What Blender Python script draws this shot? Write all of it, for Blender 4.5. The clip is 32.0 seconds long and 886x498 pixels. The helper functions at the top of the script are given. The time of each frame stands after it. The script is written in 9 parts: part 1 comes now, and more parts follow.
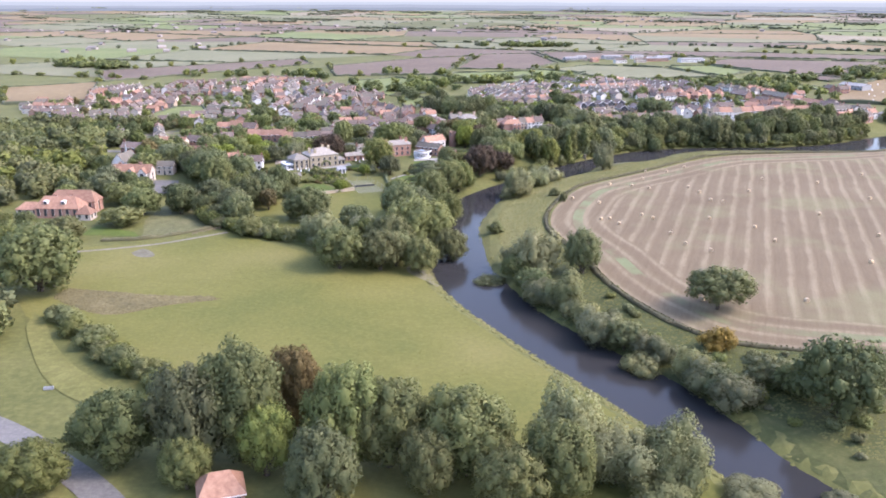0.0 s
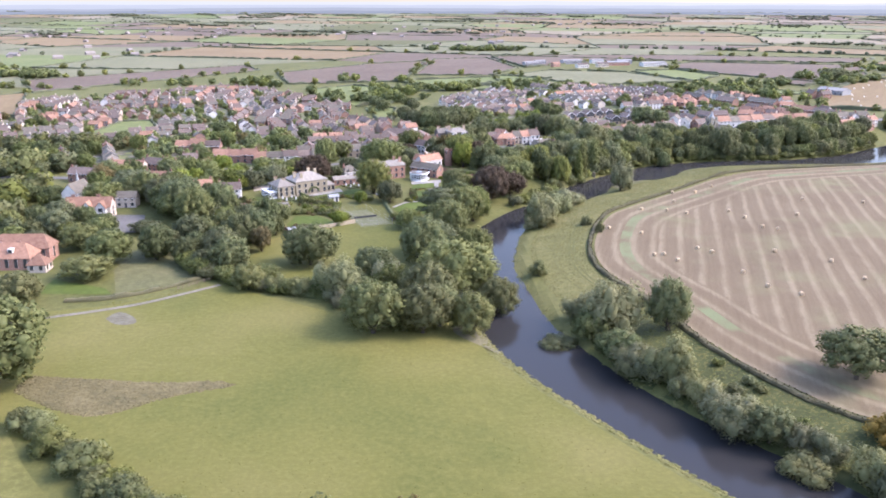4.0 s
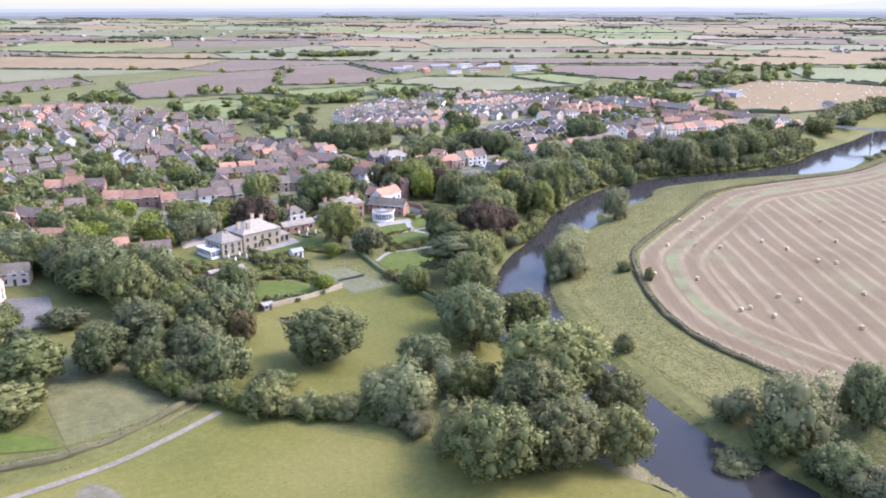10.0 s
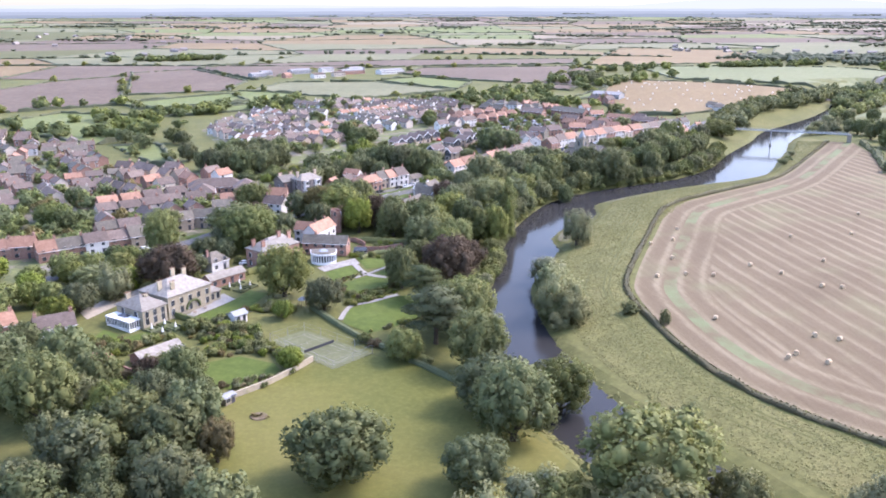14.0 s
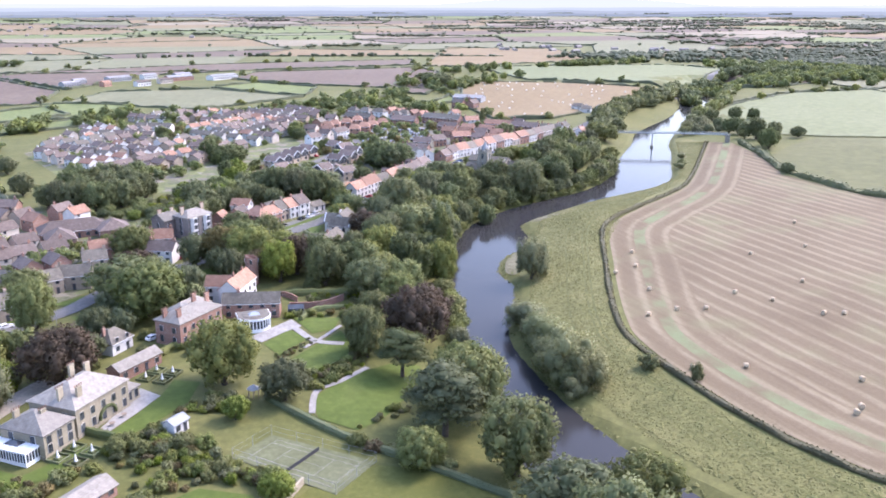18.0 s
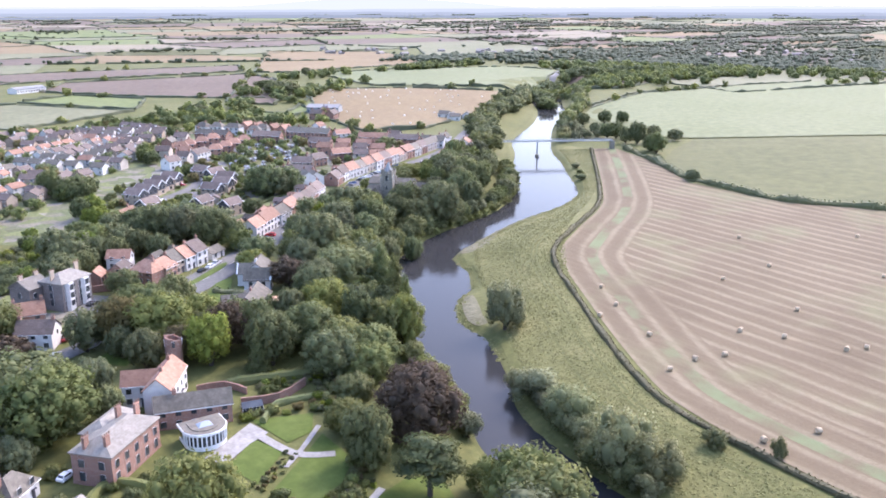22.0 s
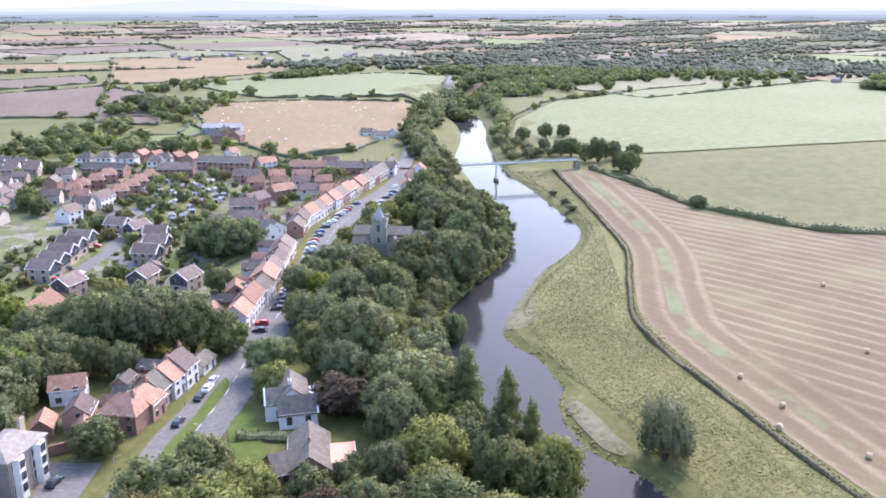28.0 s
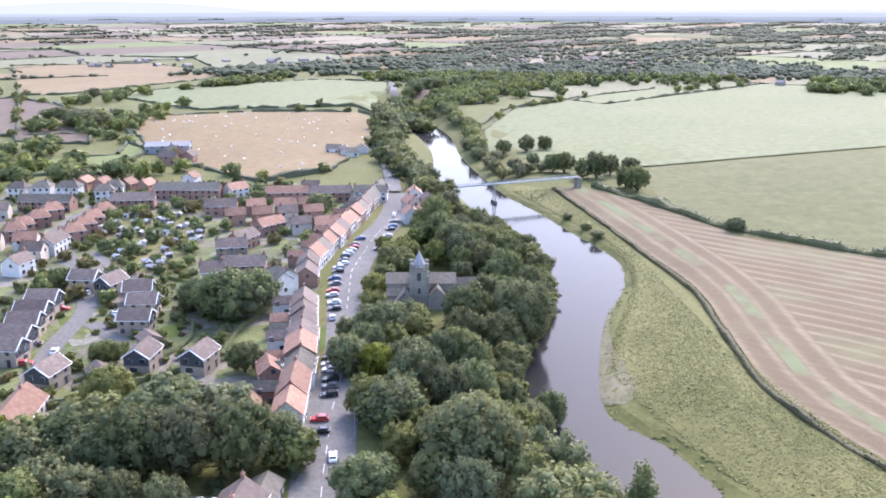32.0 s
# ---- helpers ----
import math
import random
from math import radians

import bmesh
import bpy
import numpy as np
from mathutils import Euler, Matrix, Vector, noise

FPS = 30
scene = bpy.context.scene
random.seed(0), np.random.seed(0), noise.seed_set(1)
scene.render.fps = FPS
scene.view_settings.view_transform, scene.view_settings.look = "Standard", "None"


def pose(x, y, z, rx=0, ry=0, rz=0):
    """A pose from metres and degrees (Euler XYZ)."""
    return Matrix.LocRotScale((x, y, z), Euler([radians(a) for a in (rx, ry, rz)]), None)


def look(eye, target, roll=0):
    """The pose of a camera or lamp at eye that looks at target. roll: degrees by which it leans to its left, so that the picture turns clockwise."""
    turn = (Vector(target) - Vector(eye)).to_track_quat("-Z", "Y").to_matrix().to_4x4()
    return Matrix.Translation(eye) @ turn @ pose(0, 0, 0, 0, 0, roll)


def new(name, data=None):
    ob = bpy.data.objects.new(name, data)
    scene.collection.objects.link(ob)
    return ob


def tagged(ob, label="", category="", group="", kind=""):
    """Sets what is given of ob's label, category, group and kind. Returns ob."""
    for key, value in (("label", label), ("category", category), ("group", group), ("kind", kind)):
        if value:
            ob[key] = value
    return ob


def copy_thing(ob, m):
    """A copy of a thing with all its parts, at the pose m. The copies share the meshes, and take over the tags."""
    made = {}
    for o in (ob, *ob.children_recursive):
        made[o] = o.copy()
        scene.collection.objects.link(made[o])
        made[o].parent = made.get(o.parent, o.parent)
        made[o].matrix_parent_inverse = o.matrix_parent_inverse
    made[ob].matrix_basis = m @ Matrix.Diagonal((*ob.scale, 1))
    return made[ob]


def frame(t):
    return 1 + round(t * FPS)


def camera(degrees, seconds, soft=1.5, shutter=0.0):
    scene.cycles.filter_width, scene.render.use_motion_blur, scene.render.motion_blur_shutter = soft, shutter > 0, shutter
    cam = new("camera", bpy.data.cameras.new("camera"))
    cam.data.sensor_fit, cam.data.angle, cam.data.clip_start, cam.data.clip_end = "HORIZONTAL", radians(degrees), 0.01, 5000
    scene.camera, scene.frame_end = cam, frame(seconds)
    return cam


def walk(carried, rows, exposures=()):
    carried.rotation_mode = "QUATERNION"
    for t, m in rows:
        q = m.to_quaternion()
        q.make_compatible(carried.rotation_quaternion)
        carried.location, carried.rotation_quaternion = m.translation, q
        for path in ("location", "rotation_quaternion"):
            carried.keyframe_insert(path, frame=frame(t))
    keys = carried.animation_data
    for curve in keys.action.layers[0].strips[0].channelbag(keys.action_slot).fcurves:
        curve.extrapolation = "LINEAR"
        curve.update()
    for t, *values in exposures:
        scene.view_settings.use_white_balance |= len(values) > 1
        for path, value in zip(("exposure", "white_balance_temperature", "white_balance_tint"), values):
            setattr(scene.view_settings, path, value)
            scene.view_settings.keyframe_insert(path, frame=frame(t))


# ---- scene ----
cam = camera(54.83, 32.0, 1.8)
PATH = [
    (0, (24.27, -35.37, 86.70), (20.65, 60.47, 58.38), 0.11),
    (0.5, (20.48, -27.18, 86.63), (17.36, 68.69, 58.36), 0.05),
    (1, (16.16, -19.29, 86.57), (13.68, 76.61, 58.34), 0.03),
    (1.5, (11.28, -11.70, 86.52), (9.64, 84.24, 58.37), 0.03),
    (2, (6.39, -4.13, 86.47), (5.52, 91.83, 58.36), 0.01),
    (2.5, (1.01, 3.19, 86.42), (1.34, 99.16, 58.32), 0.04),
    (3, (-4.38, 10.48, 86.37), (-2.79, 106.45, 58.31), 0.07),
    (3.5, (-9.96, 17.69, 86.32), (-6.94, 113.64, 58.30), 0.09),
    (4, (-15.56, 24.88, 86.24), (-11.23, 120.78, 58.22), 0.07),
    (4.5, (-21.19, 32.11, 86.16), (-14.83, 127.90, 58.16), 0.13),
    (5.2, (-29.03, 42.30, 85.98), (-20.80, 137.95, 57.98), 0.12),
    (5.85, (-36.20, 51.87, 85.77), (-26.41, 147.37, 57.79), 0.10),
    (6.5, (-43.21, 61.56, 85.57), (-31.82, 156.89, 57.61), 0.08),
    (7, (-48.48, 69.09, 85.44), (-36.00, 164.30, 57.55), 0.09),
    (7.5, (-53.53, 76.78, 85.32), (-39.26, 171.75, 57.46), 0.04),
    (8, (-58.58, 84.48, 85.21), (-42.41, 179.15, 57.37), -0.01),
    (8.5, (-63.30, 92.41, 85.14), (-45.41, 186.79, 57.36), -0.06),
    (9, (-68.01, 100.35, 85.09), (-47.78, 194.28, 57.36), -0.06),
    (9.5, (-72.34, 108.52, 85.07), (-49.89, 201.95, 57.36), -0.05),
    (10, (-76.66, 116.70, 85.07), (-51.99, 209.57, 57.39), -0.04),
    (10.5, (-80.57, 125.06, 85.11), (-53.53, 217.27, 57.44), -0.04),
    (11, (-84.46, 133.40, 85.15), (-55.02, 224.89, 57.53), -0.03),
    (11.5, (-87.93, 141.90, 85.22), (-56.46, 232.70, 57.57), -0.02),
    (12, (-91.38, 150.38, 85.30), (-57.78, 240.42, 57.65), -0.04),
    (12.5, (-94.37, 158.99, 85.39), (-58.55, 248.16, 57.73), -0.05),
    (13, (-97.37, 167.60, 85.49), (-59.32, 255.84, 57.83), -0.05),
    (13.5, (-99.91, 176.32, 85.59), (-59.71, 263.60, 57.91), -0.05),
    (14, (-102.46, 185.05, 85.69), (-60.11, 271.30, 57.98), -0.01),
    (14.5, (-104.67, 193.89, 85.79), (-60.29, 279.11, 58.08), -0.02),
    (15.2, (-107.54, 206.49, 85.82), (-59.89, 289.92, 58.08), -0.03),
    (15.85, (-109.79, 218.37, 85.82), (-59.01, 299.92, 58.04), -0.04),
    (16.5, (-111.60, 230.37, 85.81), (-57.71, 309.89, 58.01), -0.04),
    (17, (-112.71, 239.68, 85.83), (-56.43, 317.54, 58.06), -0.03),
    (17.5, (-113.43, 249.00, 85.85), (-55.03, 325.27, 58.08), -0.01),
    (18, (-114.16, 258.33, 85.89), (-53.64, 332.94, 58.10), 0.01),
    (18.5, (-114.36, 267.66, 85.93), (-51.81, 340.56, 58.11), 0.08),
    (19, (-114.58, 276.97, 85.97), (-49.93, 348.01, 58.17), 0.12),
    (19.5, (-114.28, 286.20, 86.02), (-47.51, 355.26, 58.21), 0.14),
    (20, (-113.99, 295.39, 86.07), (-45.14, 362.39, 58.32), 0.16),
    (20.5, (-113.21, 304.49, 86.13), (-42.49, 369.53, 58.43), 0.12),
    (21, (-112.42, 313.54, 86.19), (-39.98, 376.68, 58.52), 0.05),
    (21.5, (-111.13, 322.52, 86.26), (-37.07, 383.75, 58.58), 0.01),
    (22, (-109.79, 331.48, 86.33), (-34.06, 390.65, 58.68), -0.04),
    (22.5, (-107.97, 340.41, 86.40), (-30.62, 397.44, 58.77), -0.05),
    (23, (-106.11, 349.34, 86.48), (-27.13, 404.12, 58.87), -0.10),
    (23.5, (-103.82, 358.25, 86.55), (-23.34, 410.80, 58.94), -0.11),
    (24, (-101.51, 367.17, 86.61), (-19.75, 417.74, 59.07), -0.16),
    (24.5, (-98.93, 376.07, 86.67), (-16.28, 425.18, 59.16), -0.10),
    (25, (-96.20, 384.92, 86.73), (-12.99, 433.09, 59.24), -0.08),
    (25.5, (-93.31, 393.74, 86.80), (-9.75, 441.30, 59.30), -0.03),
    (26.2, (-89.11, 405.99, 86.95), (-5.01, 452.60, 59.44), -0.03),
    (26.85, (-85.01, 417.27, 87.10), (-0.44, 462.99, 59.59), -0.04),
    (27.5, (-80.74, 428.46, 87.25), (4.35, 473.21, 59.73), -0.06),
    (28, (-77.36, 437.00, 87.33), (8.31, 480.63, 59.82), -0.01),
    (28.5, (-73.87, 445.49, 87.43), (12.18, 488.37, 59.90), -0.03),
    (29, (-70.37, 453.96, 87.51), (16.21, 495.74, 60.01), -0.03),
    (29.5, (-66.71, 462.36, 87.59), (20.54, 502.74, 60.08), -0.08),
    (30, (-63.05, 470.73, 87.65), (24.64, 510.17, 60.19), -0.09),
    (30.5, (-59.14, 479.05, 87.70), (29.35, 516.68, 60.25), -0.03),
    (31, (-55.24, 487.35, 87.74), (33.85, 523.56, 60.31), -0.03),
    (31.5, (-50.95, 495.61, 87.78), (38.47, 531.08, 60.47), -0.02),
    (32, (-46.67, 503.85, 87.81), (43.37, 537.74, 60.52), -0.01),
]
walk(cam, [(t, look(eye, target, roll)) for t, eye, target, roll in PATH], [(0.0, 2.30, 6250, 24), (14.0, 2.42, 6080, 24), (32.0, 2.40, 6080, 22)])


# ---- light ----
def daylight():
    w = bpy.data.worlds.new("world")
    w.use_nodes = True
    nt = w.node_tree
    sky = nt.nodes.new("ShaderNodeTexSky")
    sky.sky_type = "NISHITA"
    sky.sun_disc = False
    sky.sun_elevation, sky.sun_rotation = radians(SUN_UP), radians(SUN_TURN)
    sky.air_density, sky.dust_density, sky.ozone_density = 1.0, 2.0, 1.0
    nt.links.new(sky.outputs[0], nt.nodes["Background"].inputs[0])
    nt.nodes["Background"].inputs[1].default_value = SKY
    scene.world = w
    sun = new("sun", bpy.data.lights.new("sun", "SUN"))
    sun.data.energy, sun.data.angle, sun.data.color = SUN, radians(SUN_SIZE), (1.0, 0.95, 0.87)
    a, e = radians(SUN_TURN), radians(SUN_UP)
    sun.matrix_world = look((0, 0, 0), (-math.sin(a) * math.cos(e), -math.cos(a) * math.cos(e), -math.sin(e)))


SUN_UP, SUN_TURN, SUN, SUN_SIZE, SKY = 44, 95, 0.80, 16.0, 0.15
daylight()


# ---- materials ----
def material(name, rough=0.85, spec=0.3, metal=0.0):
    m = bpy.data.materials.new(name)
    m.use_nodes = True
    b = m.node_tree.nodes["Principled BSDF"]
    b.inputs["Roughness"].default_value = rough
    b.inputs["Specular IOR Level"].default_value = spec
    b.inputs["Metallic"].default_value = metal
    return m, m.node_tree, b


def ramp(nt, fac, *stops):
    r = nt.nodes.new("ShaderNodeValToRGB")
    while len(r.color_ramp.elements) < len(stops):
        r.color_ramp.elements.new(0.5)
    for e, (p, c) in zip(r.color_ramp.elements, stops):
        e.position, e.color = p, (*c, 1)
    nt.links.new(fac, r.inputs[0])
    return r.outputs[0]


def noise_fac(nt, scale, detail=4, rough=0.6, vec=None, stretch=None, distort=0.0):
    n = nt.nodes.new("ShaderNodeTexNoise")
    n.inputs["Scale"].default_value, n.inputs["Detail"].default_value, n.inputs["Roughness"].default_value = scale, detail, rough
    n.inputs["Distortion"].default_value = distort
    if vec is None:
        g = nt.nodes.new("ShaderNodeNewGeometry")
        vec = g.outputs["Position"]
    if stretch:
        mp = nt.nodes.new("ShaderNodeMapping")
        mp.inputs["Scale"].default_value = stretch
        nt.links.new(vec, mp.inputs[0])
        vec = mp.outputs[0]
    nt.links.new(vec, n.inputs["Vector"])
    return n.outputs["Fac"]


def mix(nt, kind, fac, a, b):
    n = nt.nodes.new("ShaderNodeMix")
    n.data_type, n.blend_type = "RGBA", kind
    for sock, v in ((n.inputs[0], fac), (n.inputs[6], a), (n.inputs[7], b)):
        if isinstance(v, (int, float)):
            sock.default_value = v
        elif isinstance(v, tuple):
            sock.default_value = (*v, 1)
        else:
            nt.links.new(v, sock)
    return n.outputs[2]


def bump(nt, b, fac, strength=0.5, dist=0.1):
    n = nt.nodes.new("ShaderNodeBump")
    n.inputs["Strength"].default_value, n.inputs["Distance"].default_value = strength, dist
    nt.links.new(fac, n.inputs["Height"])
    nt.links.new(n.outputs[0], b.inputs["Normal"])


def mottled(name, dark, mid, light, big=0.02, small=0.6, rough=0.9, spec=0.2, relief=0.3, fine=2.5, vary=0.0, grain=0.5):
    """A surface of three colours, mottled at two scales."""
    dark, mid, light = (tuple(0.78 * v for v in c) for c in (dark, mid, light))
    m, nt, b = material(name, rough, spec)
    big_f, small_f = noise_fac(nt, big, 5), noise_fac(nt, small, 6, 0.7)
    c = ramp(nt, big_f, (0.36, dark), (0.5, mid), (0.64, light))
    d = ramp(nt, small_f, (0.28, tuple(0.55 * v for v in mid)), (0.5, mid), (0.72, tuple(min(1, 1.35 * v) for v in light)))
    out = mix(nt, "MIX", grain, c, d)
    if vary:
        info = nt.nodes.new("ShaderNodeObjectInfo")
        hs = nt.nodes.new("ShaderNodeHueSaturation")
        rg = nt.nodes.new("ShaderNodeMapRange")
        rg.inputs["To Min"].default_value, rg.inputs["To Max"].default_value = 1 - vary, 1 + vary
        nt.links.new(info.outputs["Random"], rg.inputs[0])
        nt.links.new(rg.outputs[0], hs.inputs["Value"])
        nt.links.new(out, hs.inputs["Color"])
        out = hs.outputs[0]
    nt.links.new(out, b.inputs["Base Color"])
    if relief:
        bump(nt, b, noise_fac(nt, fine, 4), relief, 0.15)
    return m


def foliage(name, dark, mid, light, vary=1.0):
    """Leaves: the shade differs from clump to clump and from tree to tree."""
    m, nt, b = material(name, 0.7, 0.2)
    dark, light = (tuple(0.55 * v + 0.45 * w for v, w in zip(c, mid)) for c in (dark, light))
    g = nt.nodes.new("ShaderNodeNewGeometry")
    info = nt.nodes.new("ShaderNodeObjectInfo")
    c = ramp(nt, g.outputs["Random Per Island"], (0.0, dark), (0.5, mid), (1.0, light))
    c = mix(nt, "MULTIPLY", 0.6, c, ramp(nt, noise_fac(nt, 0.22, 4, 0.65), (0.32, (0.74, 0.80, 0.78)), (0.66, (1.16, 1.10, 0.98))))
    hs = nt.nodes.new("ShaderNodeHueSaturation")
    for lo, hi, step, sock in ((0.5 - 0.014 * vary, 0.5 + 0.014 * vary, 1.0, "Hue"), (1 - 0.20 * vary, 1 + 0.24 * vary, 7.31, "Value"), (1 - 0.15 * vary, 1 + 0.10 * vary, 3.77, "Saturation")):
        rg = nt.nodes.new("ShaderNodeMapRange")
        rg.inputs["To Min"].default_value, rg.inputs["To Max"].default_value = lo, hi
        part_of = nt.nodes.new("ShaderNodeMath")
        part_of.operation = "FRACT"
        grow = nt.nodes.new("ShaderNodeMath")
        grow.operation = "MULTIPLY"
        grow.inputs[1].default_value = step
        nt.links.new(info.outputs["Random"], grow.inputs[0])
        nt.links.new(grow.outputs[0], part_of.inputs[0])
        nt.links.new(part_of.outputs[0], rg.inputs[0])
        nt.links.new(rg.outputs[0], hs.inputs[sock])
    nt.links.new(c, hs.inputs["Color"])
    nt.links.new(hs.outputs[0], b.inputs["Base Color"])
    tr = nt.nodes.new("ShaderNodeBsdfTranslucent")
    nt.links.new(hs.outputs[0], tr.inputs[0])
    mx = nt.nodes.new("ShaderNodeMixShader")
    mx.inputs[0].default_value = 0.42
    nt.links.new(b.outputs[0], mx.inputs[1])
    nt.links.new(tr.outputs[0], mx.inputs[2])
    nt.links.new(mx.outputs[0], nt.nodes["Material Output"].inputs[0])
    return m


def plain(name, colour, rough=0.7, spec=0.3, metal=0.0, grain=1.5):
    """One paint or stone, faintly mottled by weather."""
    m, nt, b = material(name, rough, spec, metal)
    f = noise_fac(nt, grain, 4)
    c = ramp(nt, f, (0.2, tuple(0.8 * v for v in colour)), (0.6, colour), (0.9, tuple(min(1, 1.12 * v) for v in colour)))
    nt.links.new(c, b.inputs["Base Color"])
    return m


GRASS = mottled("grass", (0.088, 0.095, 0.026), (0.118, 0.120, 0.035), (0.155, 0.146, 0.051), 0.03, 0.45)
MEADOW = mottled("meadow_grass", (0.095, 0.105, 0.022), (0.135, 0.132, 0.031), (0.181, 0.162, 0.051), 0.014, 0.7, grain=0.32)
LAWN = mottled("mown_lawn", (0.071, 0.100, 0.017), (0.089, 0.121, 0.021), (0.112, 0.139, 0.030), 0.08, 0.4, grain=0.4)
ROUGH_GRASS = mottled("rough_grass", (0.113, 0.113, 0.036), (0.152, 0.146, 0.049), (0.202, 0.181, 0.071), 0.05, 0.55, grain=0.5, relief=0.6)
SOIL = mottled("bank_soil", (0.10, 0.075, 0.045), (0.17, 0.13, 0.08), (0.24, 0.19, 0.12), 0.1, 0.8)
ASPHALT = mottled("asphalt", (0.119, 0.114, 0.108), (0.160, 0.152, 0.140), (0.202, 0.189, 0.173), 0.05, 0.9, 0.9)
LEAF = foliage("broad_leaves", (0.120, 0.135, 0.048), (0.169, 0.184, 0.067), (0.227, 0.234, 0.090))
LEAF_DARK = foliage("dark_leaves", (0.100, 0.116, 0.055), (0.138, 0.153, 0.070), (0.186, 0.199, 0.092))
LEAF_LIME = foliage("bright_leaves", (0.130, 0.162, 0.026), (0.173, 0.205, 0.037), (0.221, 0.244, 0.054))
LEAF_GREY = foliage("willow_leaves", (0.147, 0.153, 0.074), (0.200, 0.204, 0.101), (0.256, 0.256, 0.137))
LEAF_AUTUMN = foliage("autumn_leaves", (0.115, 0.094, 0.044), (0.155, 0.124, 0.056), (0.20, 0.158, 0.070))
LEAF_GOLD = foliage("golden_leaves", (0.19, 0.135, 0.034), (0.24, 0.170, 0.042), (0.29, 0.21, 0.055), 0.0)
LEAF_COPPER = foliage("copper_leaves", (0.072, 0.053, 0.037), (0.094, 0.069, 0.048), (0.121, 0.092, 0.063), 0.4)
BARK = mottled("bark", (0.05, 0.04, 0.03), (0.09, 0.072, 0.055), (0.13, 0.105, 0.08), 0.5, 3.0)


# ---- the lie of the land ----
WATER = -14.2
BANK_VILLAGE = [(170, 30), (108.2, 87.2), (82.9, 127), (54.2, 176.6), (42.5, 196), (23.6, 230.3), (12.6, 255.4), (7.5, 277.4), (2.5, 319.2), (4.2, 366.1), (16.8, 398.9),
                (34.4, 430.6), (46.2, 445.3), (61, 469), (88.8, 504.6), (122.9, 537.7), (148.1, 553.9), (176.3, 561.9), (204.6, 564.7), (238.8, 568.2), (282.9, 586.2),
                (322.8, 615.6), (382.7, 652.9), (435.4, 688.9), (533.5, 731.8), (612.6, 778.2), (692.7, 838.7), (809.4, 889.9)]
BANK_FIELD = [(205, 40), (134.5, 85.8), (101.1, 129.8), (90.7, 154.5), (80.5, 180.2), (67, 199.7), (49.2, 228.2), (37.3, 259.4), (30.5, 283.5), (28.5, 310.3), (26.4, 338.4), (29.2, 359.4),
              (34.9, 386.3), (43.5, 410.2), (56.3, 436), (75.2, 453.5), (94.4, 474.5), (97.6, 485), (106.5, 495.2), (119, 502.8), (128, 504.6), (146.3, 519.7), (156.3, 534.4), (182.6, 541.4),
              (226.9, 547.6), (270.1, 548.5), (301.4, 558), (338.6, 585.3), (373.7, 611), (414.9, 643.3), (511.3, 699.8), (606.6, 744.2), (705.1, 803.8), (817.3, 850)]
HEIGHTS = [(110, 290, -9.8), (70, 360, -10), (110, 420, -9.7), (300, 490, -9.7), (416, 595, -9.8), (500, 340, -9), (240, 430, -9.6), (-100, 245, -10.5),
           (-121, 278, -9.5), (-110, 307, -8.6), (-87, 314, -9.0), (0, 195, -12.5), (-60, 215, -11.5), (-200, 250, -9.5), (-60, 150, -11.5), (-58, 335, -11.2),
           (-62, 378, -11.6), (-30, 360, -12.0), (-35, 408, -9.6), (5, 470, -7.2), (9, 428, -9.6), (-55, 452, -6.4), (-110, 445, -6.8), (-160, 410, -8),
           (-180, 440, -8), (0, 500, -5.4), (70, 590, -4.6), (111, 591, -5.2), (150, 612, -5.3), (200, 645, -5.2), (155, 674, -4.8), (200, 790, -4),
           (400, 720, -4.5), (580, 990, -1), (300, 1280, -2)]


def smooth_line(pts, step=4.0):
    """A smooth curve through pts, sampled about every step metres."""
    p = np.array([pts[0], *pts, pts[-1]], float)
    out = []
    for i in range(1, len(p) - 2):
        n = max(1, int(np.hypot(*(p[i + 1] - p[i])) / step))
        for k in range(n):
            t = k / n
            a, b, c, d = p[i - 1:i + 3]
            out.append(0.5 * (2 * b + (c - a) * t + (2 * a - 5 * b + 4 * c - d) * t * t + (3 * b - a - 3 * c + d) * t ** 3))
    return np.array([*out, p[-1]])


def line_distance(q, line, closed=False):
    """The distance of each point of q from a line of points."""
    a = line if closed else line[:-1]
    b = np.roll(line, -1, 0) if closed else line[1:]
    if len(q) < 40:
        d = b - a
        t = np.clip(((q[:, None] - a) * d).sum(-1) / np.maximum((d * d).sum(-1), 1e-9), 0, 1)
        gap = q[:, None] - a - t[..., None] * d
        return np.sqrt((gap * gap).sum(-1)).min(1)
    best = np.full(len(q), 1e9)
    for s, e in zip(a, b):
        d = e - s
        t = np.clip(((q - s) @ d) / max(d @ d, 1e-9), 0, 1)
        best = np.minimum(best, np.hypot(*(q - s - t[:, None] * d).T))
    return best


def inside(q, ring):
    ring = np.asarray(ring, float)
    if len(q) < 40:
        nxt = np.roll(ring, -1, 0)
        x, y = q[:, :1], q[:, 1:2]
        rise = np.where(nxt[:, 1] == ring[:, 1], 1e-12, nxt[:, 1] - ring[:, 1])
        cross = ((ring[:, 1] > y) != (nxt[:, 1] > y)) & (x < ring[:, 0] + (y - ring[:, 1]) * (nxt[:, 0] - ring[:, 0]) / rise)
        return cross.sum(1) % 2 == 1
    hit = np.zeros(len(q), bool)
    for (x0, y0), (x1, y1) in zip(ring, np.roll(ring, -1, 0)):
        if y0 != y1:
            hit ^= ((y0 > q[:, 1]) != (y1 > q[:, 1])) & (q[:, 0] < x0 + (q[:, 1] - y0) * (x1 - x0) / (y1 - y0))
    return hit


